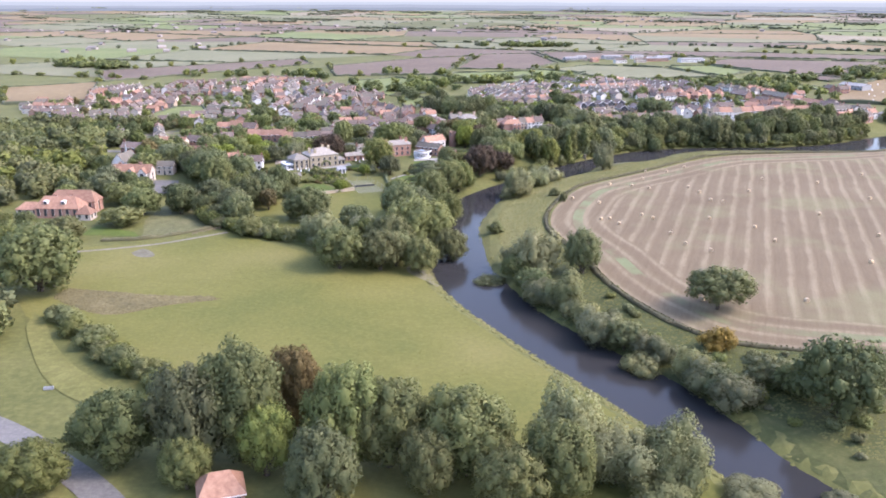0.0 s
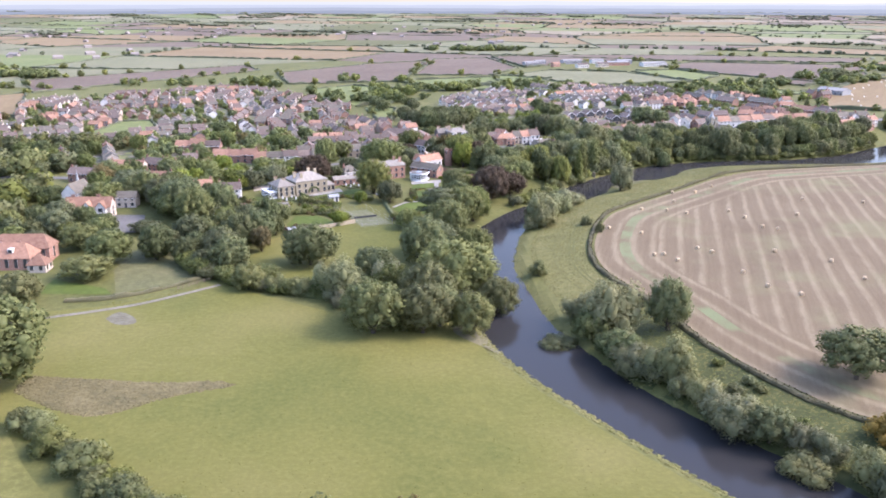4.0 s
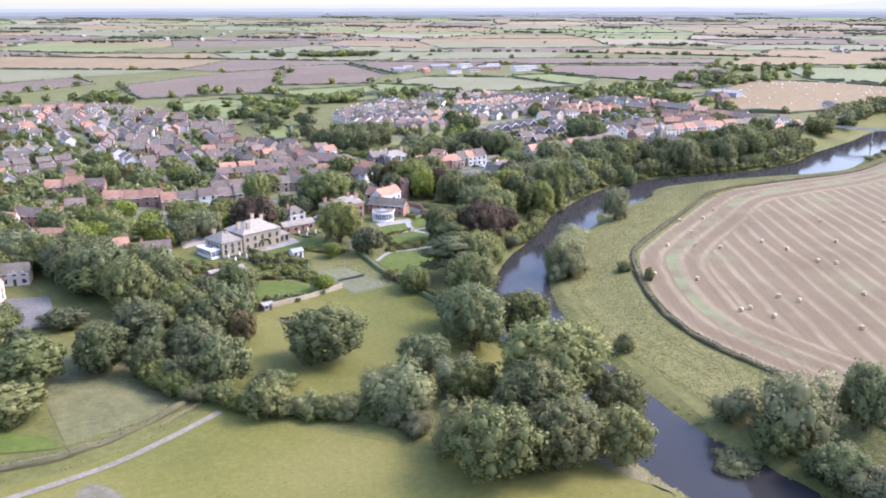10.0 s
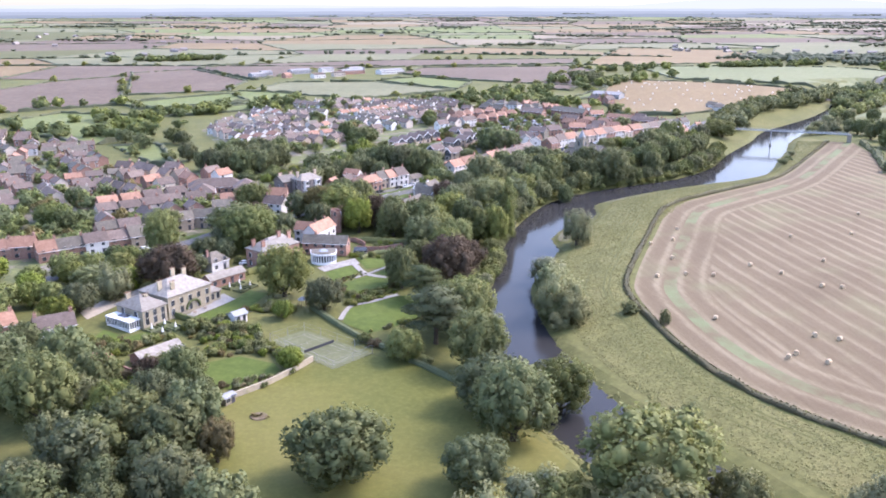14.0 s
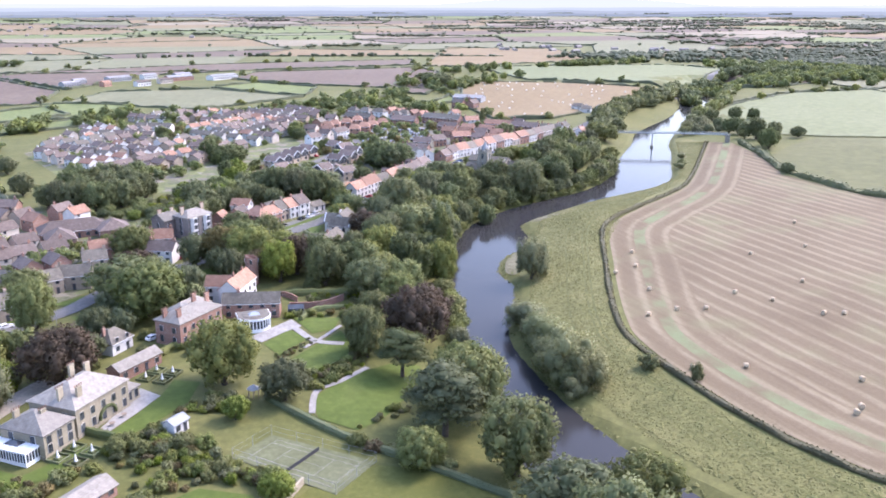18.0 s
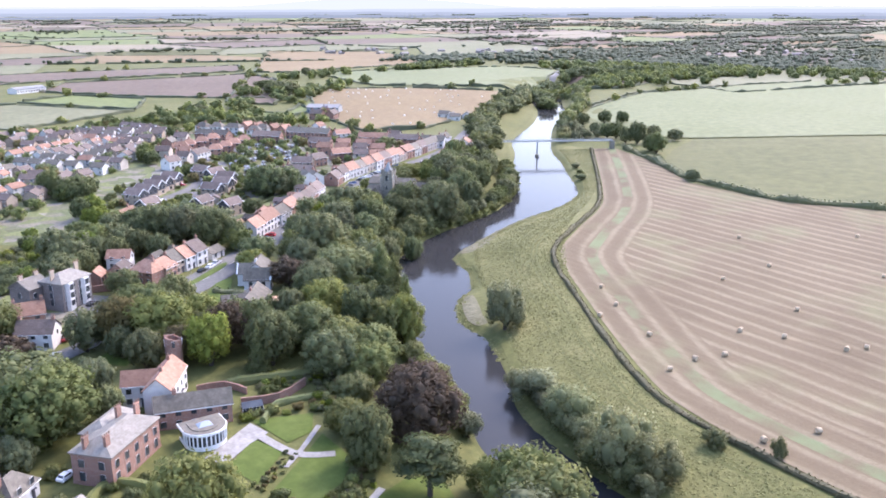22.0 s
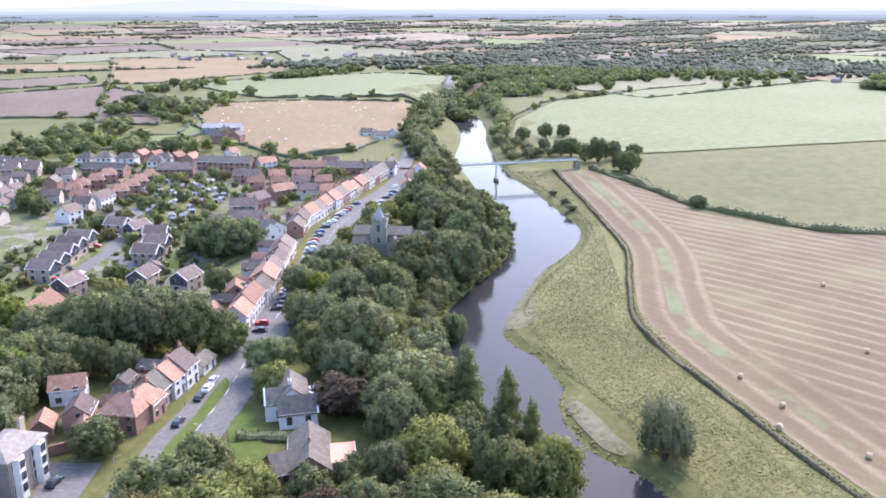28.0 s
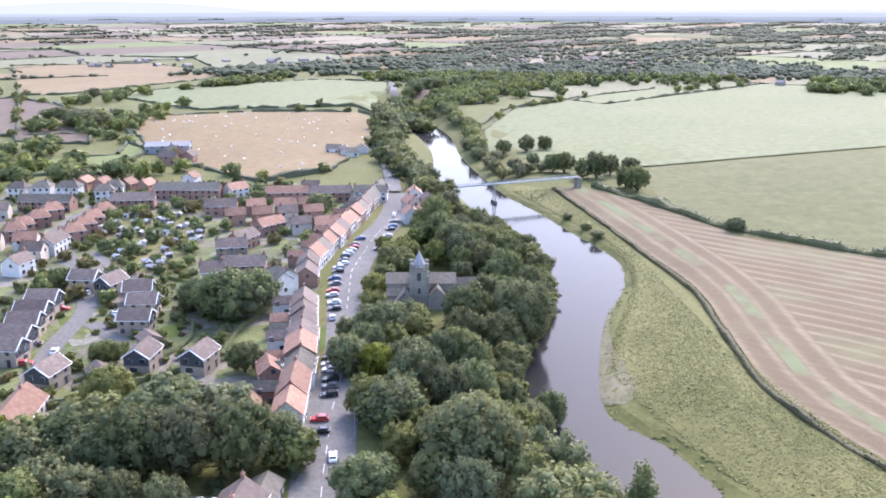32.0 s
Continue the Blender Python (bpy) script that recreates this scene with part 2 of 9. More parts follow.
LEFT, RIGHT = smooth_line(BANK_VILLAGE, 6), smooth_line(BANK_FIELD, 6)
RIVER = np.concatenate([LEFT, RIGHT[::-1]])


def land(q):
    """The height of the ground at each point of q."""
    q = np.asarray(q, float).reshape(-1, 2)
    k = np.array(HEIGHTS)
    d2 = ((q[:, None, :] - k[None, :, :2]) ** 2).sum(-1)
    w = 1 / (d2 + 45 ** 2) ** 2
    base = (w * k[:, 2]).sum(1) / w.sum(1)
    far = np.hypot(q[:, 0], q[:, 1] - 300)
    base = base + np.clip((far - 1500) / 3300, 0, 1) ** 2 * 46
    near = (np.abs(q[:, 0] - 300) < 650) & (np.abs(q[:, 1] - 450) < 550)
    out = base.copy()
    if near.any():
        s = line_distance(q[near], RIVER, True)
        wet = inside(q[near], RIVER)
        t, u = np.clip(s / 4.0, 0, 1), np.clip(s / 34.0, 0, 1)
        low = np.minimum(base[near], WATER + 1.3)
        rise = WATER + (low - WATER) * t * t * (3 - 2 * t) + (base[near] - low) * u * u * (3 - 2 * u)
        out[near] = np.where(wet, WATER - 1.4 * np.clip(s / 4, 0, 1), rise)
    return out


def ground_z(x, y):
    return float(land([(x, y)])[0])


# ---- building ----
def mesh_object(name, verts, faces, mat, parent=None):
    me = bpy.data.meshes.new(name)
    me.from_pydata([tuple(v) for v in verts], [], [tuple(f) for f in faces])
    me.materials.append(mat)
    ob = new(name, me)
    ob.parent = parent
    return ob


def part(name, bm, mat, parent, label=""):
    """One mesh under a thing or a part."""
    me = bpy.data.meshes.new(name)
    bm.to_mesh(me)
    bm.free()
    me.materials.append(mat)
    ob = new(name, me)
    ob.parent = parent
    return tagged(ob, label)


def thing(name, label, category, group=""):
    ob = new(name)
    ob.empty_display_size = 0.5
    return tagged(ob, label, category, group)


def ground_sheet():
    def axis(lo, hi, step):
        mid = np.arange(lo, hi + 0.1, step)
        grow, s, v = [], step, 0.0
        while v < 5200:
            s *= 1.12
            v += s
            grow.append(v)
        grow = np.array(grow)
        return np.concatenate([lo - grow[::-1], mid, hi + grow])
    xs, ys = axis(-200, 560, 3.0), axis(-50, 820, 3.0)
    gx, gy = np.meshgrid(xs, ys)
    q = np.c_[gx.ravel(), gy.ravel()]
    r = np.hypot(q[:, 0], q[:, 1] - 250)
    z = land(q)
    n = len(xs)
    i, j = np.meshgrid(np.arange(n - 1), np.arange(len(ys) - 1))
    a = (j * n + i).ravel()
    keep = (r[a] < 4850)
    f = np.c_[a, a + 1, a + n + 1, a + n][keep]
    return tagged(mesh_object("ground", np.c_[q, z], f.tolist(), GRASS), "rolling green and yellowed grassland", "ground", kind="structure")


def drape(name, ring, mat, label, lift=0.12, step=6.0, category="field", kind="structure", edge=None):
    """A sheet inside a ring of points, laid on the ground."""
    ring = np.asarray(ring, float)
    pts = []
    for s, e in zip(ring, np.roll(ring, -1, 0)):
        m = max(1, int(np.hypot(*(e - s)) / step))
        pts += [s + (e - s) * k / m for k in range(m)]
    ring = np.array(pts)
    lo, hi = ring.min(0), ring.max(0)
    gx, gy = np.meshgrid(np.arange(lo[0] + step / 2, hi[0], step), np.arange(lo[1] + step / 2, hi[1], step))
    g = np.c_[gx.ravel(), gy.ravel()]
    g = g[inside(g, ring)]
    if len(g):
        g = g[line_distance(g, ring, True) > step * 0.4]
    from mathutils.geometry import delaunay_2d_cdt
    n = len(ring)
    v, _, faces, *_ = delaunay_2d_cdt([Vector(p) for p in [*ring, *g]], [(k, (k + 1) % n) for k in range(n)], [list(range(n))], 1, 1e-4)
    q = np.array([tuple(p) for p in v])
    z = land(q) + lift
    ob = mesh_object(name, np.c_[q, z], [list(f) for f in faces], mat)
    if edge is not None:
        lay = ob.data.uv_layers.new(name="edge")
        d, a = line_distance(q, np.asarray(edge, float)), q[:, 0]
        idx = np.zeros(len(ob.data.loops), int)
        ob.data.loops.foreach_get("vertex_index", idx)
        lay.data.foreach_set("uv", np.c_[d[idx], a[idx]].ravel().astype(np.float32))
    return tagged(ob, label, category, kind=kind)


def ribbon(line, width):
    """The ring round a strip of that width along a line."""
    line = np.asarray(line, float)
    d = np.gradient(line, axis=0)
    nrm = np.c_[-d[:, 1], d[:, 0]] / np.hypot(d[:, 0], d[:, 1])[:, None]
    w = np.asarray(width, float) / 2
    w = w[:, None] if w.ndim else w
    return np.concatenate([line + nrm * w, (line - nrm * w)[::-1]])


ground_sheet()


def water():
    m, nt, b = material("river_water", 0.07, 0.5)
    b.inputs["Base Color"].default_value = (0.022, 0.021, 0.018, 1)
    b.inputs["IOR"].default_value = 1.33
    b.inputs["Specular Tint"].default_value = (0.78, 0.80, 0.82, 1)
    bump(nt, b, noise_fac(nt, 0.5, 5, 0.6), 0.20, 0.12)
    silt = nt.nodes.new("ShaderNodeBsdfDiffuse")
    silt.inputs[0].default_value = (0.033, 0.033, 0.035, 1)
    mx = nt.nodes.new("ShaderNodeMixShader")
    mx.inputs[0].default_value = 0.52
    nt.links.new(b.outputs[0], mx.inputs[1])
    nt.links.new(silt.outputs[0], mx.inputs[2])
    nt.links.new(mx.outputs[0], nt.nodes["Material Output"].inputs[0])
    left = LEFT + (ribbon(LEFT, 12)[:len(LEFT)] - LEFT)
    right = RIGHT - (ribbon(RIGHT, 12)[:len(RIGHT)] - RIGHT)
    verts = [(x, y, WATER) for x, y in [*left, *right]]
    k = np.linspace(0, len(right) - 1, len(left)).round().astype(int)
    faces = []
    for i in range(len(left) - 1):
        faces.append([i, len(left) + k[i], len(left) + k[i + 1], i + 1] if k[i] != k[i + 1] else [i, len(left) + k[i], i + 1])
    tagged(mesh_object("water", verts, faces, m), "dark slow river reflecting its wooded banks", "river", kind="structure")


water()

FIELD_WEST = [(322.5, 154.5), (190.7, 176.9), (140.7, 192.3), (117.9, 196.6), (97.2, 206), (84.8, 223.9), (73.8, 251.3), (67.1, 287.7), (59.6, 317.5), (58.5, 337.8), (63.1, 363.8), (75.7, 398.4), (89.3, 417.7),
              (129.9, 457), (169.7, 491.7), (205.6, 505.6), (258.6, 521.5), (311.1, 548), (413.8, 609)]


def stubble():
    m, nt, b = material("stubble", 0.95, 0.15)
    uv = nt.nodes.new("ShaderNodeUVMap")
    uv.uv_map = "edge"
    sep = nt.nodes.new("ShaderNodeSeparateXYZ")
    nt.links.new(uv.outputs[0], sep.inputs[0])
    geo = nt.nodes.new("ShaderNodeNewGeometry")

    def calc(op, a, bb=None, c=None):
        n = nt.nodes.new("ShaderNodeMath")
        n.operation = op
        for s, v in zip(n.inputs, (a, bb, c)):
            if v is None:
                continue
            if isinstance(v, (int, float)):
                s.default_value = v
            else:
                nt.links.new(v, s)
        return n.outputs[0]
    pos = nt.nodes.new("ShaderNodeSeparateXYZ")
    nt.links.new(geo.outputs["Position"], pos.inputs[0])
    wob = noise_fac(nt, 0.03, 2)
    across = calc("ADD", calc("MULTIPLY", pos.outputs[0], ROW_X), calc("MULTIPLY", pos.outputs[1], ROW_Y))
    across = calc("ADD", across, calc("MULTIPLY", wob, 3.0))
    rows = calc("SINE", calc("MULTIPLY", across, 2 * math.pi / ROW))
    ring = calc("SINE", calc("MULTIPLY", calc("ADD", sep.outputs[0], calc("MULTIPLY", wob, 3.0)), 2 * math.pi / ROW))
    inner = nt.nodes.new("ShaderNodeMapRange")
    inner.inputs["From Min"].default_value, inner.inputs["From Max"].default_value = 24.5, 25.5
    nt.links.new(sep.outputs[0], inner.inputs[0])
    stripe = nt.nodes.new("ShaderNodeMix")
    nt.links.new(inner.outputs[0], stripe.inputs[0])
    nt.links.new(ring, stripe.inputs[2])
    nt.links.new(rows, stripe.inputs[3])
    crest = calc("POWER", calc("MULTIPLY_ADD", stripe.outputs[0], 0.5, 0.5), 2.2)
    between = calc("POWER", calc("MULTIPLY_ADD", calc("SINE", calc("MULTIPLY_ADD", across, 4 * math.pi / ROW, 0.9)), 0.5, 0.5), 6.0)
    crest = calc("SUBTRACT", calc("MULTIPLY", crest, calc("MULTIPLY_ADD", noise_fac(nt, 0.05, 3), 1.2, 0.5)), calc("MULTIPLY", between, 0.22))
    fac = calc("MULTIPLY_ADD", crest, 0.27, 0.38)
    along = calc("ADD", calc("MULTIPLY", pos.outputs[0], -ROW_Y), calc("MULTIPLY", pos.outputs[1], ROW_X))
    lane = nt.nodes.new("ShaderNodeCombineXYZ")
    nt.links.new(across, lane.inputs[0])
    nt.links.new(calc("MULTIPLY", along, 0.06), lane.inputs[1])
    fac = calc("ADD", fac, calc("MULTIPLY", calc("SUBTRACT", noise_fac(nt, 0.55, 6, 0.75, lane.outputs[0]), 0.5), 0.55))
    fac = calc("ADD", fac, calc("MULTIPLY", calc("SUBTRACT", noise_fac(nt, 0.9, 6, 0.8), 0.5), 0.55))
    fac = calc("ADD", fac, calc("MULTIPLY", calc("SUBTRACT", noise_fac(nt, 0.03, 4, 0.6), 0.5), 0.5))
    col = ramp(nt, fac, (0.12, (0.095, 0.070, 0.041)), (0.5, (0.136, 0.104, 0.063)), (0.88, (0.210, 0.170, 0.109)))
    green = ramp(nt, noise_fac(nt, 0.02, 3, 0.6), (0.52, (0, 0, 0)), (0.68, (0.5, 0.5, 0.5)))
    col = mix(nt, "MIX", green, col, (0.160, 0.160, 0.080))
    band = calc("MULTIPLY", calc("GREATER_THAN", sep.outputs[0], 10.0), calc("LESS_THAN", sep.outputs[0], 14.5))
    patch = ramp(nt, noise_fac(nt, 0.045, 4, 0.6), (0.42, (0, 0, 0)), (0.6, (0.75, 0.75, 0.75)))
    col = mix(nt, "MIX", mix(nt, "MULTIPLY", 1.0, patch, band), col, (0.135, 0.165, 0.080))
    nt.links.new(col, b.inputs["Base Color"])
    bump(nt, b, fac, 0.6, 0.3)
    west = smooth_line(FIELD_WEST, 5)
    ring_pts = np.concatenate([west, [(422.5, 596.6), (394.9, 560.1), (351.2, 518.8), (336.4, 478.1), (331.2, 442.5), (345.2, 312.8)]])
    drape("stubble_field", ring_pts, m, "harvested stubble field with curving straw rows", 0.12, 6, edge=west)


ROW_X, ROW_Y, ROW = 0.954, -0.30, 7.6
stubble()


# ---- trees ----
def leaf_cards(rng, pts, nrm, size, flat=1.0):
    """A small bent leaf spray of two triangles at each point."""
    n = len(pts)
    d = nrm + rng.normal(0, 0.55, (n, 3))
    d /= np.linalg.norm(d, axis=1)[:, None]
    a = np.cross(d, rng.normal(0, 1, (n, 3)))
    a /= np.linalg.norm(a, axis=1)[:, None] + 1e-9
    b = np.cross(d, a)
    s = size * rng.uniform(0.6, 1.35, (n, 1))
    v = np.stack([pts - a * s - b * s * 0.5, pts + a * s * 0.2 - b * s * 0.9 + d * s * 0.3, pts + a * s + b * s * 0.4, pts - a * s * 0.2 + b * s * 0.9 + d * s * 0.25], 1)
    v[:, :, 2] = pts[:, None, 2] + (v[:, :, 2] - pts[:, None, 2]) * flat
    k = np.arange(n)[:, None] * 4
    return v.reshape(-1, 3), (k + np.arange(4)).tolist()


def lobe(centre, radius, rng, fine=2):
    bm = bmesh.new()
    bmesh.ops.create_icosphere(bm, subdivisions=fine, radius=1)
    off = Vector(rng.uniform(-50, 50, 3).tolist())
    for v in bm.verts:
        k = 0.86 + 0.30 * noise.noise(v.co * 1.7 + off)
        v.co = Vector(centre) + Vector([c * r * k for c, r in zip(v.co, radius)])
    bm.verts.index_update()
    out = [tuple(v.co) for v in bm.verts], [[v.index for v in f.verts] for f in bm.faces]
    bm.free()
    return out


def crown_mesh(name, seed, mat, shape, cards, size):
    """A crown of uneven boughs with leaf sprays all over them; it is 2 wide and 1 high, from 0 up."""
    rng = np.random.default_rng(seed)
    lobes = []
    mid = (0, 0, 0.45)
    if shape == "round":
        lobes.append(((0, 0, 0.46), (0.76, 0.76, 0.41)))
        n = 40 if cards > 4000 else 24 if cards > 900 else 7 if cards > 200 else 4
        for k in range(n):
            u = 1 - 1.75 * (k + 0.5) / n
            w, a = math.sqrt(max(0.0, 1 - u * u)), k * 2.39996 + rng.uniform(-0.3, 0.3)
            far = rng.uniform(0.64, 0.84)
            r = rng.uniform(0.16, 0.28) if n > 7 else rng.uniform(0.3, 0.42)
            c = (far * w * math.cos(a), far * w * math.sin(a), 0.47 + 0.47 * far * u)
            lobes.append((c, (r, r, r * rng.uniform(0.50, 0.72))))
    elif shape == "tall":
        for k in range(22):
            z = 0.06 + 0.040 * k
            w = 0.95 * math.sin(math.pi * min(1, 0.22 + z * 0.80)) ** 0.7
            a = k * 2.4
            lobes.append(((0.42 * w * math.cos(a), 0.42 * w * math.sin(a), z), (0.50 * w, 0.50 * w, 0.085)))
    elif shape == "flat":
        for k in range(15):
            a, z = k * 2.4, 0.22 + 0.72 * (k / 15)
            w = 0.62 * (1.05 - 0.55 * (k / 15))
            lobes.append(((w * math.cos(a), w * math.sin(a), z), (0.42, 0.42, 0.055)))
        lobes.append(((0, 0, 0.86), (0.4, 0.4, 0.10)))
    elif shape == "cone":
        for k in range(24):
            z = 0.06 + 0.038 * k
            w, a = 1.0 - 0.92 * (k / 24), k * 2.4
            lobes.append(((0.35 * w * math.cos(a), 0.35 * w * math.sin(a), z), (0.62 * w, 0.62 * w, 0.07)))
    elif shape == "weep":
        lobes.append(((0, 0, 0.62), (0.6, 0.6, 0.36)))
        for k in range(20):
            a = k * 2.4
            r = rng.uniform(0.16, 0.28)
            lobes.append(((0.68 * math.cos(a), 0.68 * math.sin(a), rng.uniform(0.22, 0.66)), (r, r, rng.uniform(0.22, 0.34))))
    else:
        for k in range(20 if cards > 900 else 8):
            a = k * 2.4
            w = rng.uniform(0.1, 0.76)
            r = rng.uniform(0.22, 0.38)
            lobes.append(((w * math.cos(a), w * math.sin(a), rng.uniform(0.2, 0.72 - 0.25 * w)), (r, r, r * 0.8)))
        mid = (0, 0, 0.2)
    verts, faces, normals = [], [], []
    pts, nrm = [], []
    area = np.array([r[0] * r[1] + r[0] * r[2] * 2 for _, r in lobes])
    for n, ((c, r), share) in enumerate(zip(lobes, area / area.sum())):
        lv, lf = lobe(c, tuple(0.70 * x for x in r), rng, 2 if n == 0 and cards > 900 else 1)
        n0 = len(verts)
        verts += lv
        normals += [((np.array(v) - c) / np.array(r)) for v in lv]
        faces += [[i + n0 for i in f] for f in lf]
        m = int(cards * share)
        d = rng.normal(0, 1, (m, 3))
        d /= np.linalg.norm(d, axis=1)[:, None]
        pts.append(np.array(c) + d * np.array(r) * rng.uniform(0.70, 1.12, (m, 1)))
        nrm.append(d)
    pts, nrm = np.concatenate(pts), np.concatenate(nrm)
    own = pts[:, 2] > 0.0
    for c, r in lobes:
        own &= (((pts - np.array(c)) / (np.array(r) * 0.68)) ** 2).sum(1) > 1
    pts, nrm = pts[own], nrm[own]
    cv, cf = leaf_cards(rng, pts, nrm, size, 0.3 if shape in ("tall", "cone") else 0.5)
    n0 = len(verts)
    # sprays catch the light like the bough that they sit on
    out = (pts - np.array(mid)) * (1, 1, 1.6)
    out /= np.linalg.norm(out, axis=1)[:, None] + 1e-9
    soft = 0.62 * nrm + 0.62 * out + rng.normal(0, 0.20, nrm.shape)
    normals = np.concatenate([np.array(normals), np.repeat(soft, 4, 0)])
    normals /= np.linalg.norm(normals, axis=1)[:, None] + 1e-9
    me = bpy.data.meshes.new(name)
    me.from_pydata(verts + [tuple(v) for v in cv], [], faces + [[i + n0 for i in f] for f in cf])
    me.materials.append(mat)
    soften(me, normals)
    NORMALS[me.name] = normals
    return me


NORMALS = {}


def soften(me, normals):
    me.polygons.foreach_set("use_smooth", [True] * len(me.polygons))
    me.normals_split_custom_set_from_vertices(normals.tolist())


def tube(bm, a, b, ra, rb, sides=7):
    a, b = Vector(a), Vector(b)
    d = (b - a).normalized()
    u = d.orthogonal().normalized()
    w = d.cross(u)
    rings = []
    for p, r in ((a, ra), (b, rb)):
        rings.append([bm.verts.new(p + (u * math.cos(t) + w * math.sin(t)) * r) for t in (2 * math.pi * k / sides for k in range(sides))])
    for k in range(sides):
        bm.faces.new((rings[0][k], rings[0][(k + 1) % sides], rings[1][(k + 1) % sides], rings[1][k]))
    bm.faces.new(rings[1])


def trunk_mesh(clear):
    """A tapered trunk with limbs, 1 high; the crown begins at clear."""
    bm = bmesh.new()
    tube(bm, (0, 0, -0.04), (0.01, 0, clear + 0.12), 0.05, 0.034)
    for k in range(5):
        a = k * 1.26 + 0.4
        tube(bm, (0.01, 0, clear + 0.02 * k), (0.26 * math.cos(a), 0.26 * math.sin(a), clear + 0.30), 0.022, 0.008, 5)
    me = bpy.data.meshes.new("trunk")
    bm.to_mesh(me)
    bm.free()
    me.materials.append(BARK)
    return me


TREE_KINDS = {
    "o": ("tree", "broadleaf tree with a full green crown", "tree", LEAF, "round", 0.04),
    "d": ("tree", "dark green broadleaf tree with a dense crown", "tree", LEAF_DARK, "round", 0.03),
    "l": ("tree", "bright yellow-green broadleaf tree", "tree", LEAF_LIME, "round", 0.06),
    "a": ("tree", "broadleaf tree turning russet and gold", "tree", LEAF_AUTUMN, "round", 0.10),
    "c": ("copper_beech", "dark purple-leaved copper beech tree", "tree", LEAF_COPPER, "round", 0.03),
    "g": ("willow_tree", "grey-green bushy willow by the river", "tree", LEAF_GREY, "bush", 0.03),
    "w": ("weeping_willow", "weeping willow at the water's edge", "tree", LEAF_GREY, "weep", 0.05),
    "p": ("poplar_tree", "slender upright green poplar", "tree", LEAF, "tall", 0.05),
    "k": ("cedar_tree", "cedar tree with flat layered branches", "tree", LEAF_DARK, "flat", 0.26),
    "K": ("oak_tree", "lone spreading oak with a bare trunk", "tree", LEAF, "round", 0.20),
    "y": ("conifer_tree", "dark green cone-shaped conifer", "tree", LEAF_DARK, "cone", 0.05),
    "s": ("shrub", "yellow-leaved shrub in a garden border", "shrub", LEAF_LIME, "bush", 0.0),
    "r": ("shrub", "russet-leaved shrub in a garden border", "shrub", LEAF_AUTUMN, "bush", 0.0),
    "e": ("shrub", "grey-green shrub in a garden border", "shrub", LEAF_GREY, "bush", 0.0),
    "q": ("bush", "golden yellow autumn bush by the field", "bush", LEAF_GOLD, "bush", 0.0),
    "b": ("bush", "rounded green hedgerow bush", "bush", LEAF, "bush", 0.0),
}
CROWNS = {}
TRUNKS = {}


def crown_of(kind, near, n):
    key = kind, near, n
    if key not in CROWNS:
        mat, shape = TREE_KINDS[kind][3:5]
        cards, size = {3: (15000, 0.025), 2: (5200, 0.036), 1: (2100, 0.054), 0: (380, 0.13), -1: (120, 0.21)}[near]
        if shape in ("tall", "cone"):
            size *= 1.1
        if kind in "bserq":
            cards, size = cards // 2, size * 1.3
        CROWNS[key] = crown_mesh("crown", 200 + 11 * n + 101 * near + ord(kind), mat, shape, cards, size)
    return CROWNS[key]


PLANTED = []
CLEAR = [(198, 604, 9.5), (190, 599, 6.0), (55, 532, 7.5), (47, 533, 6.5), (51, 526, 6.0), (69, 551, 7.0), (61, 545, 5.0), (60, 582, 8.0)]


def plant(x, y, height, wide, kind, near=1, group=""):
    """One tree: a trunk and a crown of that height and width."""
    name, label, category, _, shape, clear = TREE_KINDS[kind]
    if any((x - a) ** 2 + (y - b) ** 2 < r * r for a, b, r in CLEAR):
        return None
    rng = random.Random(int(x * 31 + y * 17))
    ob = thing(name, label, category, group)
    ob.matrix_world = pose(x, y, ground_z(x, y) - 0.1, 0, 0, rng.uniform(0, 360))
    crown = new("crown", crown_of(kind, near, rng.randrange(3)))
    crown.parent = ob
    crown.location = (0, 0, height * clear)
    crown.scale = (wide / 1.9, wide / 1.9 * rng.uniform(0.9, 1.1), height * (1 - clear) / 0.97)
    if kind not in "bserq":
        if clear not in TRUNKS:
            TRUNKS[clear] = trunk_mesh(clear)
        trunk = new("trunk", TRUNKS[clear])
        trunk.parent = ob
        w = max(6.0, min(height, wide * 1.2))
        trunk.scale = (w, w, height)
    PLANTED.append((x, y, wide))
    return ob


